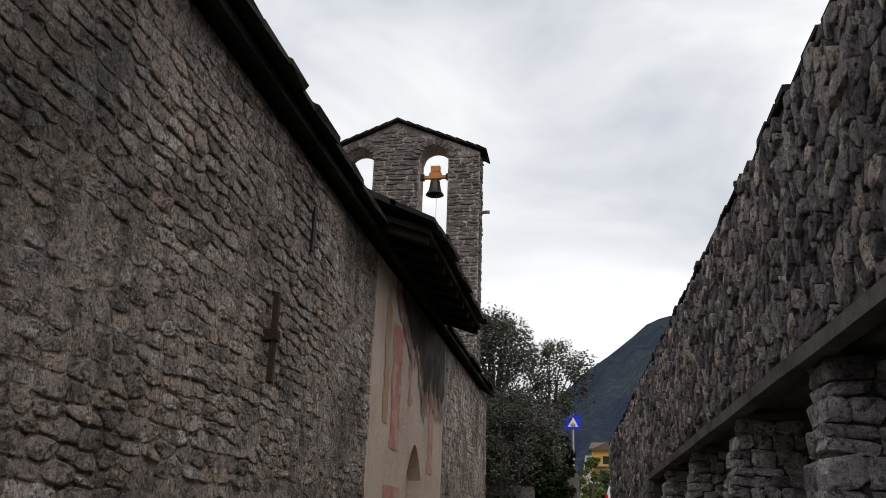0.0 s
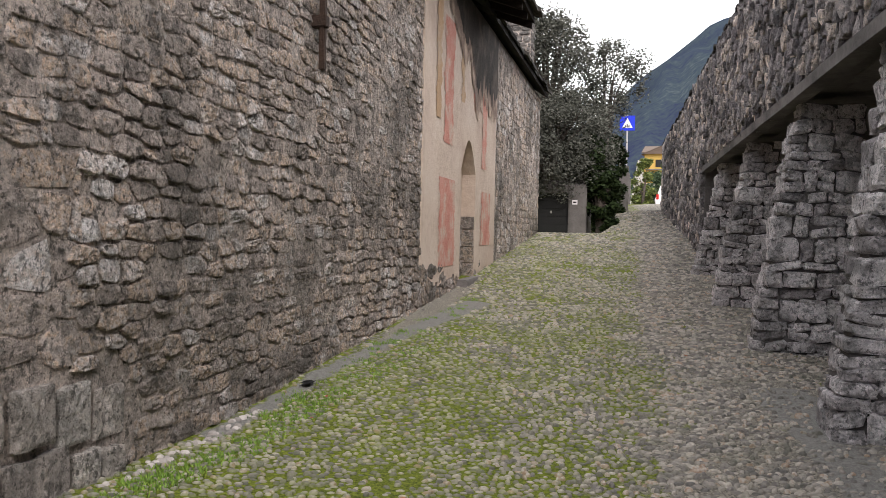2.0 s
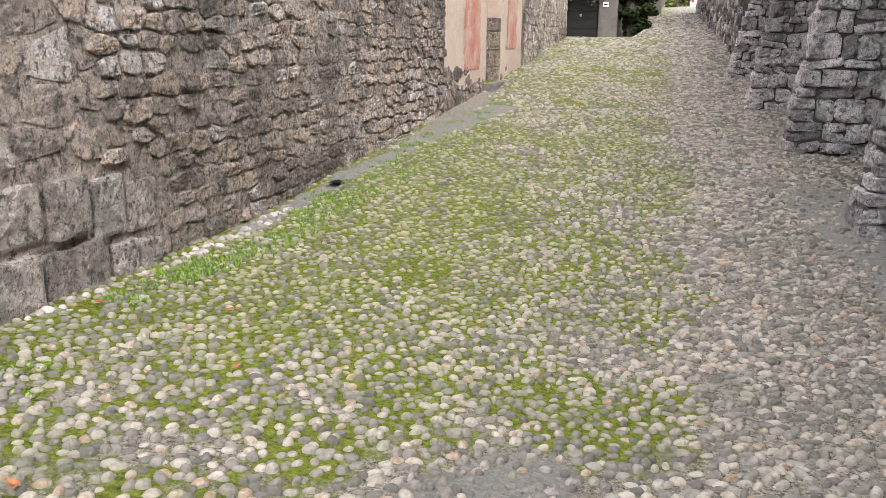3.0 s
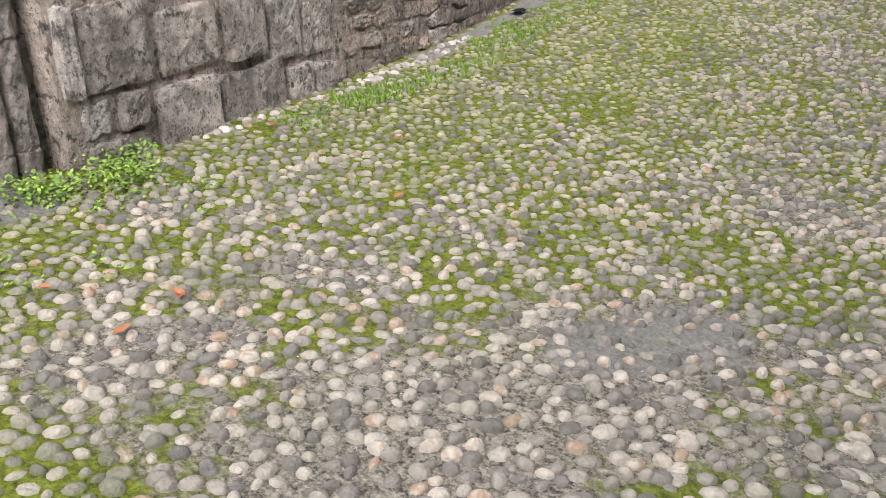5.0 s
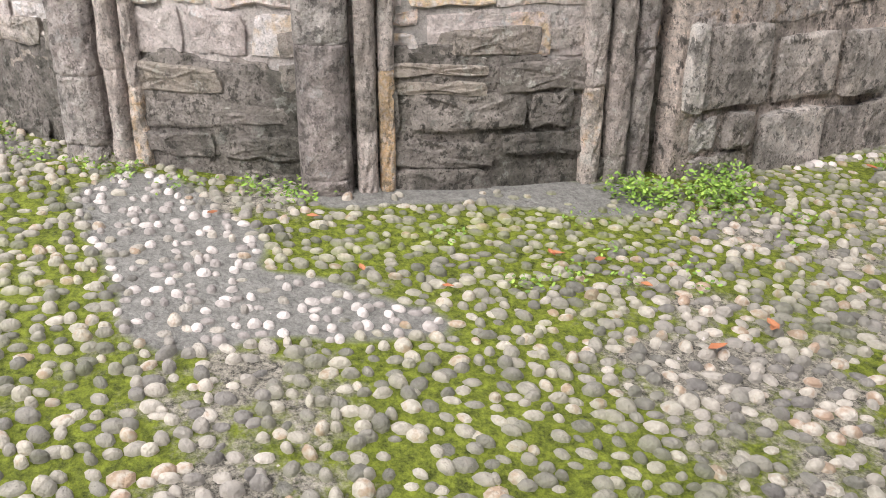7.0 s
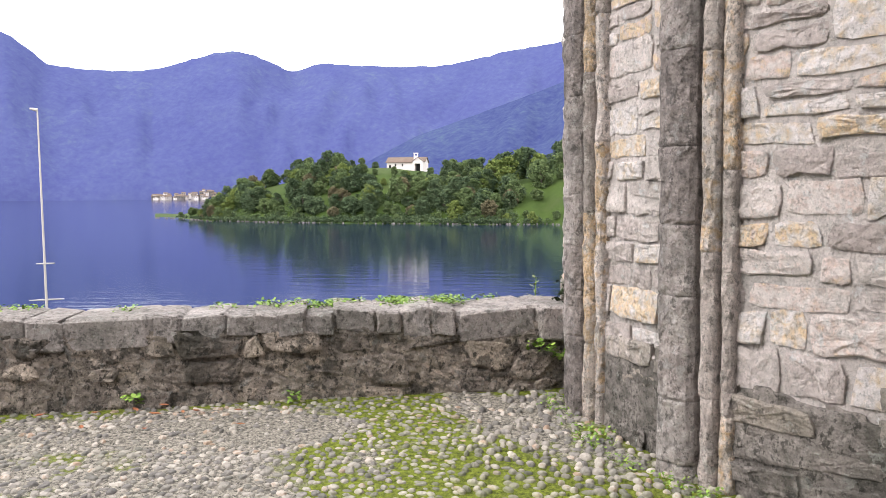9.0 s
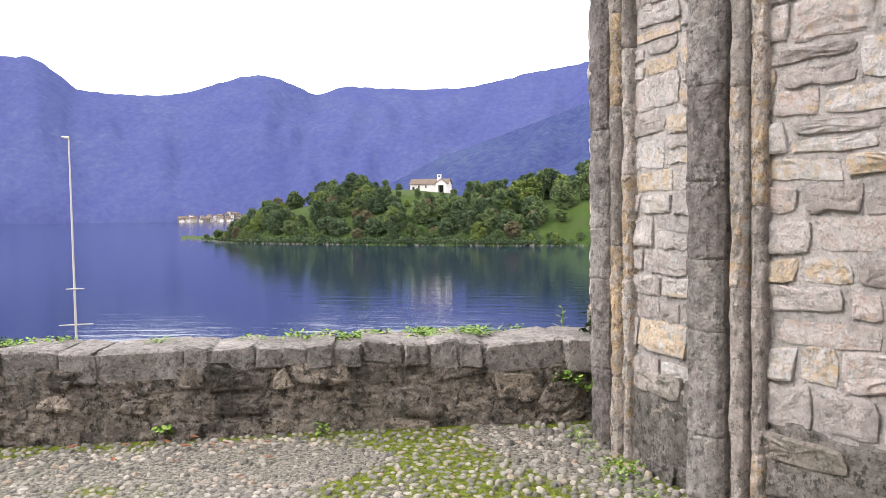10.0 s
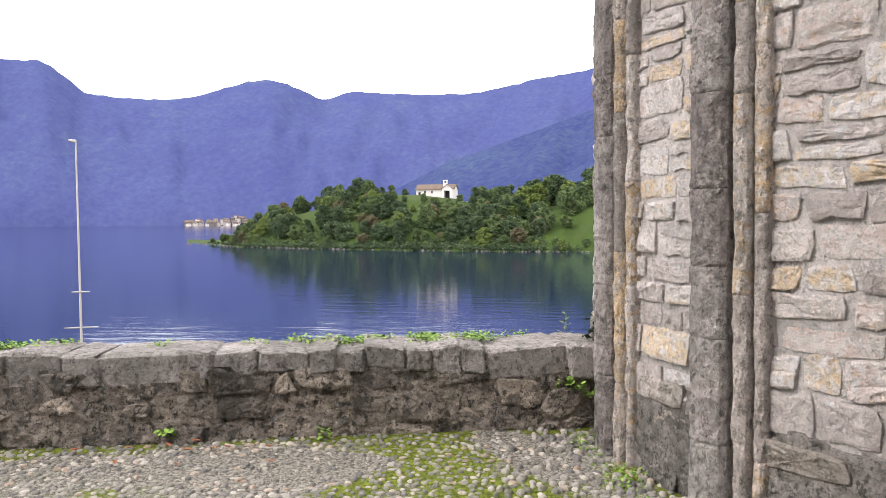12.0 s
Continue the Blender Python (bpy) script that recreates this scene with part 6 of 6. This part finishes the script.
def build_trees():
    rng = random.Random(4)
    t = tree("olive_tree", "big grey-green olive tree with an airy crown", rng, 6.9, 2.4, 0.24, OLIVE, 0.062, 130, 210, 0.25)
    t.location = (-2.9, 29.3, 1.7)
    t = tree("olive_tree", "wispy grey-green olive tree beside the garage", rng, 6.2, 1.3, 0.12, OLIVE, 0.055, 60, 120, 0.62)
    t.location = (-1.45, 30.2, 1.9)
    t = tree("olive_tree", "drooping grey-green olive boughs over the garage", rng, 4.2, 1.9, 0.2, OLIVE, 0.048, 130, 330, 0.26)
    t.location = (-2.9, 27.2, 1.6)
    t = tree("laurel_tree", "dense dark ivy-grown shrub at the lane edge", rng, 3.0, 0.62, 0.14, IVY, 0.09, 70, 130, 0.0)
    t.location = (-1.12, 26.6, 1.6)
    t = tree("laurel_tree", "dark ivy-grown shrub beside the wall", rng, 3.0, 0.7, 0.14, IVY, 0.09, 70, 130, 0.0)
    t.location = (-1.25, 31.6, 2.0)
    t = tree("garden_shrub", "yellowing green climber on a garden wall", rng, 3.0, 0.75, 0.08, YELLOWGREEN, 0.09, 50, 110, 0.0, "shrub")
    t.location = (0.15, 50, lift(0.1, 50))
    t = tree("garden_shrub", "rounded green garden shrub by the lane end", rng, 2.4, 0.9, 0.08, WOOD_B, 0.09, 50, 110, 0.0, "shrub")
    t.location = (0.95, 53, lift(0.6, 53))
    t = tree("garden_shrub", "dark green hedge bush below the yellow house", rng, 3.2, 1.8, 0.1, WOOD_A, 0.12, 60, 110, 0.0, "shrub")
    t.location = (3.4, 66, lift(2, 66) - 0.5)
    for k, (x, y, h, s) in enumerate(((-4, 70, 7, 3.2), (-9, 62, 8, 4), (6, 100, 6, 3.4), (9, 90, 7, 3.5), (-6, 110, 8, 4))):
        t = tree("lane_end_tree", "green tree on the slope behind the lane", rng, h, s, 0.2, (WOOD_A, WOOD_B, WOOD_C)[k % 3], 0.24, 50, 80, 0.1, group="slope trees")
        t.location = (x, y, lift(x, y) - 0.3)
    # garden wall between the shrubs and the end of the lane
    w = thing("garden_wall", "tall grey rendered garden wall along the lane", "wall")
    b = bmesh.new()
    box(b, -0.75, -0.45, 33.2, 47.0, 1.6, 4.0, bevel=0.02)
    part("wall_body", b, CONCRETE, w)
    for y in (33.0, 37.0, 41.0):
        b = bmesh.new()
        box(b, -0.80, -0.40, y, y + 0.35, 1.6, 4.12, bevel=0.02)
        part("wall_post", b, CONCRETE, w)


def build_yellow_house():
    t = gabled("yellow_house", "yellow house with brown eaves and dark windows", "house", 5.2, 6.0, 3.9, 1.0, YELLOW_WALL, TILE_ROOF, ((-0.5, 1.9, 1.2, 1.0), (1.3, 1.9, 0.6, 1.0), (-0.9, -0.2, 0.9, 1.1), (1.3, -0.2, 0.7, 1.1)))
    t.matrix_world = Matrix.Translation((3.2, 120, 9.0)) @ Matrix.Rotation(radians(-8), 4, "Z")
    b = bmesh.new()
    for s in (-1, 1):
        b.faces.new([b.verts.new(q) for q in ((s * 3.0, -0.5, 3.6), (0, -0.5, 4.9), (0, 3.0, 4.9), (s * 3.0, 3.0, 3.6))])
    b.faces.new([b.verts.new(q) for q in ((-2.9, -0.45, 3.65), (2.9, -0.45, 3.65), (0, -0.45, 4.85))])
    part("gable_roof", b, TILE_ROOF, t)
    b = bmesh.new()
    box(b, -2.4, 2.4, -0.7, 0.0, 1.45, 1.6)
    part("balcony", b, CONCRETE, t)


def build_car():
    t = thing("parked_car", "white parked car half hidden behind the wall", "car", at=(1.78, 49.5, lift(1.1, 49.5)))
    b = bmesh.new()
    prof = [(-0.85, 0.3), (-0.88, 0.75), (-0.75, 0.95), (-0.62, 1.45), (0.62, 1.45), (0.75, 0.95), (0.88, 0.75), (0.85, 0.3)]
    f = [b.verts.new((x, 0, z)) for x, z in prof]
    k = [b.verts.new((x, 3.8, z if z < 1 else 0.95)) for x, z in prof]
    m = [b.verts.new((x, 2.4, z)) for x, z in prof]
    for r, s in ((f, m), (m, k)):
        for i in range(7):
            b.faces.new((r[i], r[i + 1], s[i + 1], s[i]))
    b.faces.new(f)
    b.faces.new(k)
    part("body", b, CARPAINT, t)
    b = bmesh.new()
    box(b, -0.56, 0.56, -0.02, 0.02, 1.0, 1.38, bevel=0.01)
    part("rear_window", b, BLACK, t)
    for s in (-0.76, 0.76):
        b = bmesh.new()
        box(b, s - 0.07, s + 0.07, -0.03, 0.03, 0.68, 0.98, bevel=0.015)
        part("tail_light", b, RED_LENS, t)
        b = bmesh.new()
        tube(b, [(s - 0.1, 0.7, 0.3), (s + 0.1, 0.7, 0.3)], [0.3, 0.3], 16)
        part("wheel", b, BLACK, t)


build_garage()
build_sign()
build_trees()
build_yellow_house()
build_car()


# ---------------------------------------------------------------- lake front details
def build_mast():
    t = thing("boat_mast", "slim pale sailing boat mast with short spreaders", "mast", at=(-12.6, -8.6, LAKE - 0.3))
    b = bmesh.new()
    tube(b, [(0.05, 0.1, 0), (-0.05, -0.09, 7.88), (-0.15, -0.2, 11.2)], [0.022, 0.020, 0.012], 10)
    part("spar", b, ALU, t)
    a = Vector((0.53, -0.85, 0)).normalized()
    for z, w in ((8.70, 0.14), (8.11, 0.26)):
        b = bmesh.new()
        c = Vector((-0.07, -0.1, z))
        tube(b, [c - a * w, c, c + a * w], [0.008, 0.014, 0.008], 6)
        part("spreader", b, ALU, t)
    b = bmesh.new()
    tube(b, [(-0.15, -0.2, 11.18), (-0.10, -0.30, 11.2)], [0.03, 0.015], 6)
    part("mast_head", b, ALU, t)
    # small hull below the parapet
    h = bmesh.new()
    sec = []
    for k in range(9):
        u = -1 + 2 * k / 8
        w = 0.95 * (1 - abs(u) ** 2.2) + 0.02
        sec.append([h.verts.new((x * w, u * 3.0, z + 0.2 * u * u)) for x, z in ((-1, 0.75), (-0.8, 0.2), (0, -0.2), (0.8, 0.2), (1, 0.75))])
    for r, s in zip(sec, sec[1:]):
        for i in range(4):
            h.faces.new((r[i], r[i + 1], s[i + 1], s[i]))
        h.faces.new((r[0], r[4], s[4], s[0]))
    part("hull", h, ALU, t, "white sailing boat hull")


def blades(rng, spots, height, width, count):
    """Grass blades and small leaves round given spots (x, y, z, radius)."""
    v, f = [], []
    for x, y, z, r in spots:
        for _ in range(count):
            a, d = rng.uniform(0, math.tau), r * math.sqrt(rng.random())
            p = Vector((x + d * math.cos(a), y + d * math.sin(a), z - 0.01))
            h = height * rng.uniform(0.4, 1.2)
            t = rng.uniform(0, math.tau)
            s = Vector((math.cos(t), math.sin(t), 0))
            lean = Vector((rng.gauss(0, 0.45), rng.gauss(0, 0.45), 1)) * h
            o = len(v)
            v += [p - s * width * 0.4, p + s * width * 0.4, p + lean * 0.6 + s * width * 0.5, p + lean, p + lean * 0.6 - s * width * 0.5]
            f.append((o, o + 1, o + 2, o + 3, o + 4))
    return v, f


def leafy(rng, spots, size, count, up=0.08):
    v, f = [], []
    for x, y, z, r in spots:
        for _ in range(count):
            a, d = rng.uniform(0, math.tau), r * math.sqrt(rng.random())
            p = Vector((x + d * math.cos(a), y + d * math.sin(a), z + up * rng.random()))
            n = Vector((rng.gauss(0, 0.5), rng.gauss(0, 0.5), 1)).normalized()
            e = n.orthogonal().normalized()
            e = (e * math.cos(a) + n.cross(e) * math.sin(a))
            g = n.cross(e)
            s = size * rng.uniform(0.5, 1.3)
            o = len(v)
            v += [p - e * s, p - e * s * 0.2 + g * s * 0.55, p + e * s * 0.6 + g * s * 0.4, p + e * s, p + e * s * 0.6 - g * s * 0.4, p - e * s * 0.2 - g * s * 0.55]
            f.append(tuple(range(o, o + 6)))
    return v, f


def build_weeds():
    rng = random.Random(17)
    spots = []
    for _ in range(180):
        y = rng.choice((rng.uniform(3.4, 4.6), rng.uniform(4.6, 6.2), rng.uniform(5.4, 9.2), rng.uniform(5.5, 12)))
        x = WX + rng.uniform(0.16, 0.30 + 0.07 * (y - 3)) if y < 10 else WX + rng.uniform(0.3, 0.9)
        spots.append((x, y, lift(x, y), rng.uniform(0.05, 0.16)))
    v, f = blades(rng, spots, 0.030, 0.007, 60)
    tagged(mesh_ob("grass_tufts", v, f, WEED), "fresh green grass along the foot of the wall", "grass", kind="stuff")
    for label, sp, size, n, up in (("leafy green weeds at the corner of the apse", [(-2.62 + rng.uniform(-0.08, 0.15), 2.28 + rng.uniform(-0.2, 0.35), lift(-2.6, 2.3), 0.10) for _ in range(16)], 0.010, 110, 0.085),
                                   ("low green weeds on the mossy cobbles", [(rng.uniform(-2.75, -2.0), rng.uniform(1.2, 2.6), 0.15, 0.07) for _ in range(22)], 0.008, 34, 0.03),
                                   ("small weeds at the foot of the apse", [(APSE.x + (AR + rng.uniform(0.02, 0.22)) * math.cos(t), APSE.y + (AR + rng.uniform(0.05, 0.25)) * math.sin(t), 0.30, 0.07) for t in [radians(rng.uniform(-74, -26)) for _ in range(34)]], 0.009, 34, 0.035)):
        sp = [(x, y, lift(x, y), r) for x, y, z, r in sp]
        v, f = leafy(rng, sp, size, n, up)
        tagged(mesh_ob("weeds", v, f, WEED), label, "weeds", kind="stuff")
    d, o = Vector((0.3005, -0.9538, 0)), Vector((-4.90, -0.17, 0))
    sp = []
    for u0, u1, n in ((0.5, 1.75, 26), (2.9, 3.6, 16), (4.2, 4.8, 8), (0.1, 4.2, 10)):
        for _ in range(n):
            p = o + d * rng.uniform(u0, u1) + Vector((-0.9538, -0.3005, 0)) * rng.uniform(0.22, 0.42)
            sp.append((p.x, p.y, 0.852, 0.09))
    v, f = leafy(rng, sp, 0.011, 60, 0.035)
    tagged(mesh_ob("parapet_weeds", v, f, WEED), "green creeping weeds along the top of the parapet", "weeds", kind="stuff")
    sp = [(p.x + 0.06, p.y + 0.02, z, 0.05) for u, z in ((0.12, 0.62), (0.2, 0.64), (0.05, 0.58), (1.5, 0.40), (2.3, 0.42)) for p in [o + d * u]]
    v, f = leafy(rng, sp, 0.018, 26, 0.05)
    tagged(mesh_ob("wall_weeds", v, f, WEED), "small ferns in the joints of the parapet", "weeds", kind="stuff")
    # ivy on the lake side of the apse
    cl = [(Vector((-5.05 + rng.uniform(-0.1, 0.03), -0.14 + rng.uniform(-0.06, 0.05), z)), 0.08) for z in np.linspace(0.55, 1.05, 14)]
    v, f = leaf_cloud(rng, cl, 18, 0.025)
    tagged(mesh_ob("ivy", v, f, IVY), "thin ivy climbing the lake side of the apse", "ivy", kind="stuff")
    t = thing("valerian_plant", "upright reddish green wild plant behind the parapet", "plant", at=(-5.55, -0.38, 0.45))
    b = bmesh.new()
    tube(b, [(0, 0, 0), (0.01, 0, 0.25), (0.0, 0.01, 0.5)], [0.006, 0.005, 0.003], 5)
    part("stem", b, WEED, t)
    v, f = [], []
    for k in range(26):
        z = 0.2 + 0.012 * k
        a = k * 2.4
        e = Vector((math.cos(a), math.sin(a), 0.35))
        g = Vector((-math.sin(a), math.cos(a), 0)) * 0.012
        q = Vector((0, 0, z))
        l = 0.085 * (1 - 0.02 * k)
        o2 = len(v)
        v += [q, q + e * l * 0.5 + g, q + e * l, q + e * l * 0.5 - g]
        f.append((o2, o2 + 1, o2 + 2, o2 + 3))
    mesh_ob("leaves", v, f, YELLOWGREEN, t)


def build_leaves():
    rng = random.Random(6)
    spots = [(-2.26, 1.64), (-2.36, 1.52), (-2.07, 1.67), (-1.74, 1.86), (0.53, 9.49), (-2.30, 6.15), (-2.2, 5.6), (-2.5, 3.3), (-1.95, 3.5), (-4.15, -2.0), (-4.2, -2.2), (-4.0, -1.7), (-2.9, 0.9), (-3.05, 0.6), (-2.3, 1.1), (-1.2, 4.4), (0.3, 5.0), (-1.6, 2.9), (-3.96, -2.74), (-4.04, -2.49), (-4.11, -2.31), (-4.07, -2.18), (-3.87, -2.13), (-3.84, -2.44), (-4.12, -2.06), (-4.19, -1.79), (-2.35, 1.53), (-1.73, 1.85), (-2.50, 0.91), (-1.72, 1.62), (-1.92, 3.54)]
    first = None
    for x, y in spots:
        if first is None:
            first = thing("fallen_leaf", "curled reddish brown dry leaf on the cobbles", "leaf", "fallen leaves")
            v = [(-0.035, 0, 0.004), (-0.012, 0.018, 0.012), (0.02, 0.015, 0.010), (0.04, 0, 0.016), (0.02, -0.014, 0.014), (-0.012, -0.018, 0.010), (0.005, 0, 0.002)]
            f = [(k, (k + 1) % 6, 6) for k in range(6)]
            mesh_ob("blade", v, f, LEAFLITTER, first)
            c = first
        else:
            c = copy_thing(first, Matrix())
        c.matrix_world = Matrix.Translation((x, y, lift(x, y) + 0.022)) @ Matrix.Rotation(rng.uniform(0, 6.28), 4, "Z") @ Matrix.Scale(rng.uniform(0.5, 0.85), 4)


def build_scrap():
    t = thing("black_scrap", "small crumpled black plastic scrap by the wall", "litter", at=(-2.58, 6.46, lift(-2.58, 6.46) + 0.012))
    b = bmesh.new()
    grid = [[b.verts.new((0.022 * (i - 2) + 0.006 * noise.noise((i, j, 1)), 0.04 * (j - 2), 0.014 + 0.016 * noise.noise((i * 1.7, j * 1.3, 4)))) for j in range(5)] for i in range(5)]
    for i in range(4):
        for j in range(4):
            b.faces.new((grid[i][j], grid[i + 1][j], grid[i + 1][j + 1], grid[i][j + 1]))
    bmesh.ops.solidify(b, geom=b.faces[:], thickness=0.006)
    part("crumpled_sheet", b, BLACK, t)


build_mast()
build_weeds()
build_leaves()
build_scrap()


# ---------------------------------------------------------------- cobbles
def pebble_mesh(rng, sides, rings):
    """A half-sunk river pebble of unit size."""
    v, f = [], []
    ph = [rng.uniform(-0.12, 0.12) for _ in range(sides)]
    for j in range(rings):
        t = j / rings * math.pi / 2
        r, z = math.cos(t) ** 0.8, math.sin(t)
        for k in range(sides):
            a = math.tau * k / sides
            v.append((r * math.cos(a) * (1 + ph[k]), r * math.sin(a) * (1 + ph[k] * 0.6), z))
    v.append((rng.uniform(-0.1, 0.1), rng.uniform(-0.1, 0.1), 1.0))
    for j in range(rings - 1):
        for k in range(sides):
            q = (k + 1) % sides
            f.append((j * sides + k, j * sides + q, (j + 1) * sides + q, (j + 1) * sides + k))
    for k in range(sides):
        f.append(((rings - 1) * sides + k, (rings - 1) * sides + (k + 1) % sides, rings * sides))
    return v, f


WHITE_PEBBLE = mat("whitish_pebble", [(0.25, (0.221, 0.212, 0.200)), (0.5, (0.374, 0.361, 0.336)), (0.7, (0.561, 0.544, 0.518))], 2.0, 0.88, 0.6, 70, 0.7, (0.238, 0.230, 0.204), 3.2, 0.3, fine=20)


def lay_cobbles():
    rng = random.Random(33)
    shapes = [pebble_mesh(rng, 8, 3) for _ in range(10)]
    plain = [pebble_mesh(rng, 6, 2) for _ in range(6)]
    meshes = []
    for v, f in shapes:
        me = bpy.data.meshes.new("pebble")
        me.from_pydata(v, [], f)
        me.polygons.foreach_set("use_smooth", [True] * len(f))
        me.materials.append(PEBBLE)
        me.attributes.new("moss", "FLOAT", "POINT").data.foreach_set("value", [0.40 - 0.34 * p[2] for p in v])
        meshes.append(me)
    near = []
    verts, faces, cover, pale_v, pale_f = [], [], [], [], []
    y = -4.2
    row = 0
    while y < 33:
        sp = 0.049 if y < -0.6 else 0.055 if y < 5.5 else 0.061 if y < 10 else 0.072 if y < 15 else 0.082 if y < 21 else 0.105
        x0 = max(parapet_x(y) + 0.02, -5.2) if y < 2.3 else WX + 0.04
        x1 = min(right_x(y) + 0.5, 2.6) if y < 19 else right_x(y)
        if y < 2.3:
            x1 = 1.2
        x = x0 + (row % 2) * sp / 2
        while x < x1:
            px_, py_ = x + rng.gauss(0, 0.2) * sp, y + rng.gauss(0, 0.2) * sp
            x += sp
            if py_ < 2.45 and (px_ - APSE.x) ** 2 + (py_ - APSE.y) ** 2 < (AR + 0.03) ** 2:
                continue
            if px_ > 1.2 and any(yn - 0.05 < py_ < yn + 0.85 and px_ > xf for yn, xf in PIERS):
                continue
            k = in_patch(px_, py_, 0.94)
            size = rng.choice((rng.uniform(0.7, 0.95), rng.uniform(0.88, 1.15)))
            if rng.random() < 0.04:
                continue
            if k >= 0:
                keep = (0.6, 0.92, 0.92, 0.35, 0.05)[k]
                if rng.random() > keep:
                    continue
                size *= 0.92
            elif noise.noise((px_ * 1.1, py_ * 1.1, 20)) > 0.42 and rng.random() < 0.5:
                continue
            deep, which = cement_at(px_, py_)
            if deep > 0:
                if rng.random() > (0.80, 0.80, 0.85, 0.22, 0.22, 0.42, 0.10, 0.05, 0.02, 0.62)[which] + (0.4 if deep < 0.07 and which == 5 else 0):
                    continue
                size *= 0.85
            a = rng.gauss(0.6, 0.6)
            la = sp * 0.475 * size * rng.uniform(0.92, 1.26)
            lb = la * rng.uniform(0.58, 0.86)
            if y < -0.6:
                h_k = 0.62
            else:
                h_k = 1.0
            if px_ > 0.05 and y > 1:
                la *= 1.26
            h = 0.023 * h_k * rng.uniform(0.4, 1.35) * (sp / 0.064) ** 0.5
            if moss_amount(px_, py_) > 0.72:
                h *= 0.8
            z = ground_z(px_, py_) - 0.003
            c, s = math.cos(a), math.sin(a)
            if deep > 0 and which < 3 and rng.random() < 0.75:
                v, f = rng.choice(shapes)
                o = len(pale_v)
                for ax, ay, az in v:
                    ex, ey = ax * la, ay * lb
                    pale_v.append((px_ + ex * c - ey * s, py_ + ex * s + ey * c, z + az * (h * 0.75 + 0.003) - (0.012 if az == 0 else 0)))
                pale_f += [tuple(o + i for i in q) for q in f]
                continue
            if (px_ + 1.75) ** 2 + (py_ - 1.0) ** 2 < 0.62 ** 2 and len(near) < 300:
                near.append((px_, py_, z, a, la, lb, h))
                continue
            v, f = rng.choice(shapes if y < 8 else plain)
            o = len(verts)
            tx, ty = rng.gauss(0, 0.12), rng.gauss(0, 0.12)
            for ax, ay, az in v:
                ex, ey = ax * la, ay * lb
                verts.append((px_ + ex * c - ey * s, py_ + ex * s + ey * c, z + az * h * (1 + tx * ax + ty * ay) - (0.012 if az == 0 else 0)))
            mo = max(0.0, min(1.0, (moss_amount(px_, py_) - 0.52) * 3.0))
            cover += [mo * (0.80 - 0.62 * az) if az < 0.99 else mo * 0.05 for ax, ay, az in v]
            faces += [tuple(o + i for i in q) for q in f]
        y += sp * 0.87
        row += 1
    ob = tagged(mesh_ob("cobbles", verts, faces, PEBBLE, ground, smooth=True), kind="stuff")
    ob.data.attributes.new("moss", "FLOAT", "POINT").data.foreach_set("value", cover)
    tagged(mesh_ob("pale_pebbles", pale_v, pale_f, WHITE_PEBBLE, ground, smooth=True), kind="stuff")
    for x, y, z, a, la, lb, h in near:
        ob = new("pebble", rng.choice(meshes))
        ob.parent = ground
        ob.matrix_local = Matrix.Translation((x, y, z - 0.004)) @ Matrix.Rotation(a, 4, "Z") @ Matrix.Diagonal((la, lb, h + 0.004, 1))


lay_cobbles()


def scatter_grit():
    """Loose grit and chips lying between the pebbles, and the row of pale pebbles at the foot of the wall."""
    rng = random.Random(71)
    v, f = [], []

    def chip(x, y, r, z):
        o = len(v)
        a = rng.uniform(0, 6.28)
        for k in range(4):
            t = a + k * 1.57 + rng.uniform(-0.3, 0.3)
            q = r * rng.uniform(0.7, 1.3)
            v.append((x + q * math.cos(t), y + q * math.sin(t), z - r * 0.3))
        v.append((x + rng.uniform(-0.3, 0.3) * r, y + rng.uniform(-0.3, 0.3) * r, z + r * rng.uniform(0.5, 0.9)))
        f.extend([(o + k, o + (k + 1) % 4, o + 4) for k in range(4)])
    n = 0
    while n < 9000:
        x, y = rng.uniform(-4.6, 1.2), rng.uniform(-2.6, 5.0)
        if (x - APSE.x) ** 2 + (y - APSE.y) ** 2 < (AR + 0.05) ** 2 or x < WX + 0.05 and y > 2.3 or x < parapet_x(y) + 0.05:
            continue
        if moss_amount(x, y) < rng.uniform(0.15, 0.52):
            chip(x, y, rng.choice((0.003, 0.004, 0.004, 0.006, 0.009)), ground_z(x, y))
        n += 1
    tagged(mesh_ob("grit", v, f, WHITE_PEBBLE, ground), kind="stuff")
    v, f = [], []
    for _ in range(80):
        y = rng.uniform(4.2, 5.7) if rng.random() < 0.8 else rng.uniform(2.8, 4.2)
        x = WX + 0.07 + rng.uniform(0, 0.05 + 0.04 * max(0, y - 3.4))
        r = rng.uniform(0.016, 0.036)
        mv, mf = pebble_mesh(rng, 8, 3)
        o, z, a = len(v), ground_z(x, y), rng.uniform(0, 6.28)
        for px_, py_, pz_ in mv:
            ex, ey = px_ * r, py_ * r * 0.75
            v.append((x + ex * math.cos(a) - ey * math.sin(a), y + ex * math.sin(a) + ey * math.cos(a), z + pz_ * r * 0.8 - 0.004))
        f.extend([tuple(o + k for k in q) for q in mf])
    tagged(mesh_ob("wall_foot_pebbles", v, f, WHITE_PEBBLE, ground, smooth=True), kind="stuff")


scatter_grit()
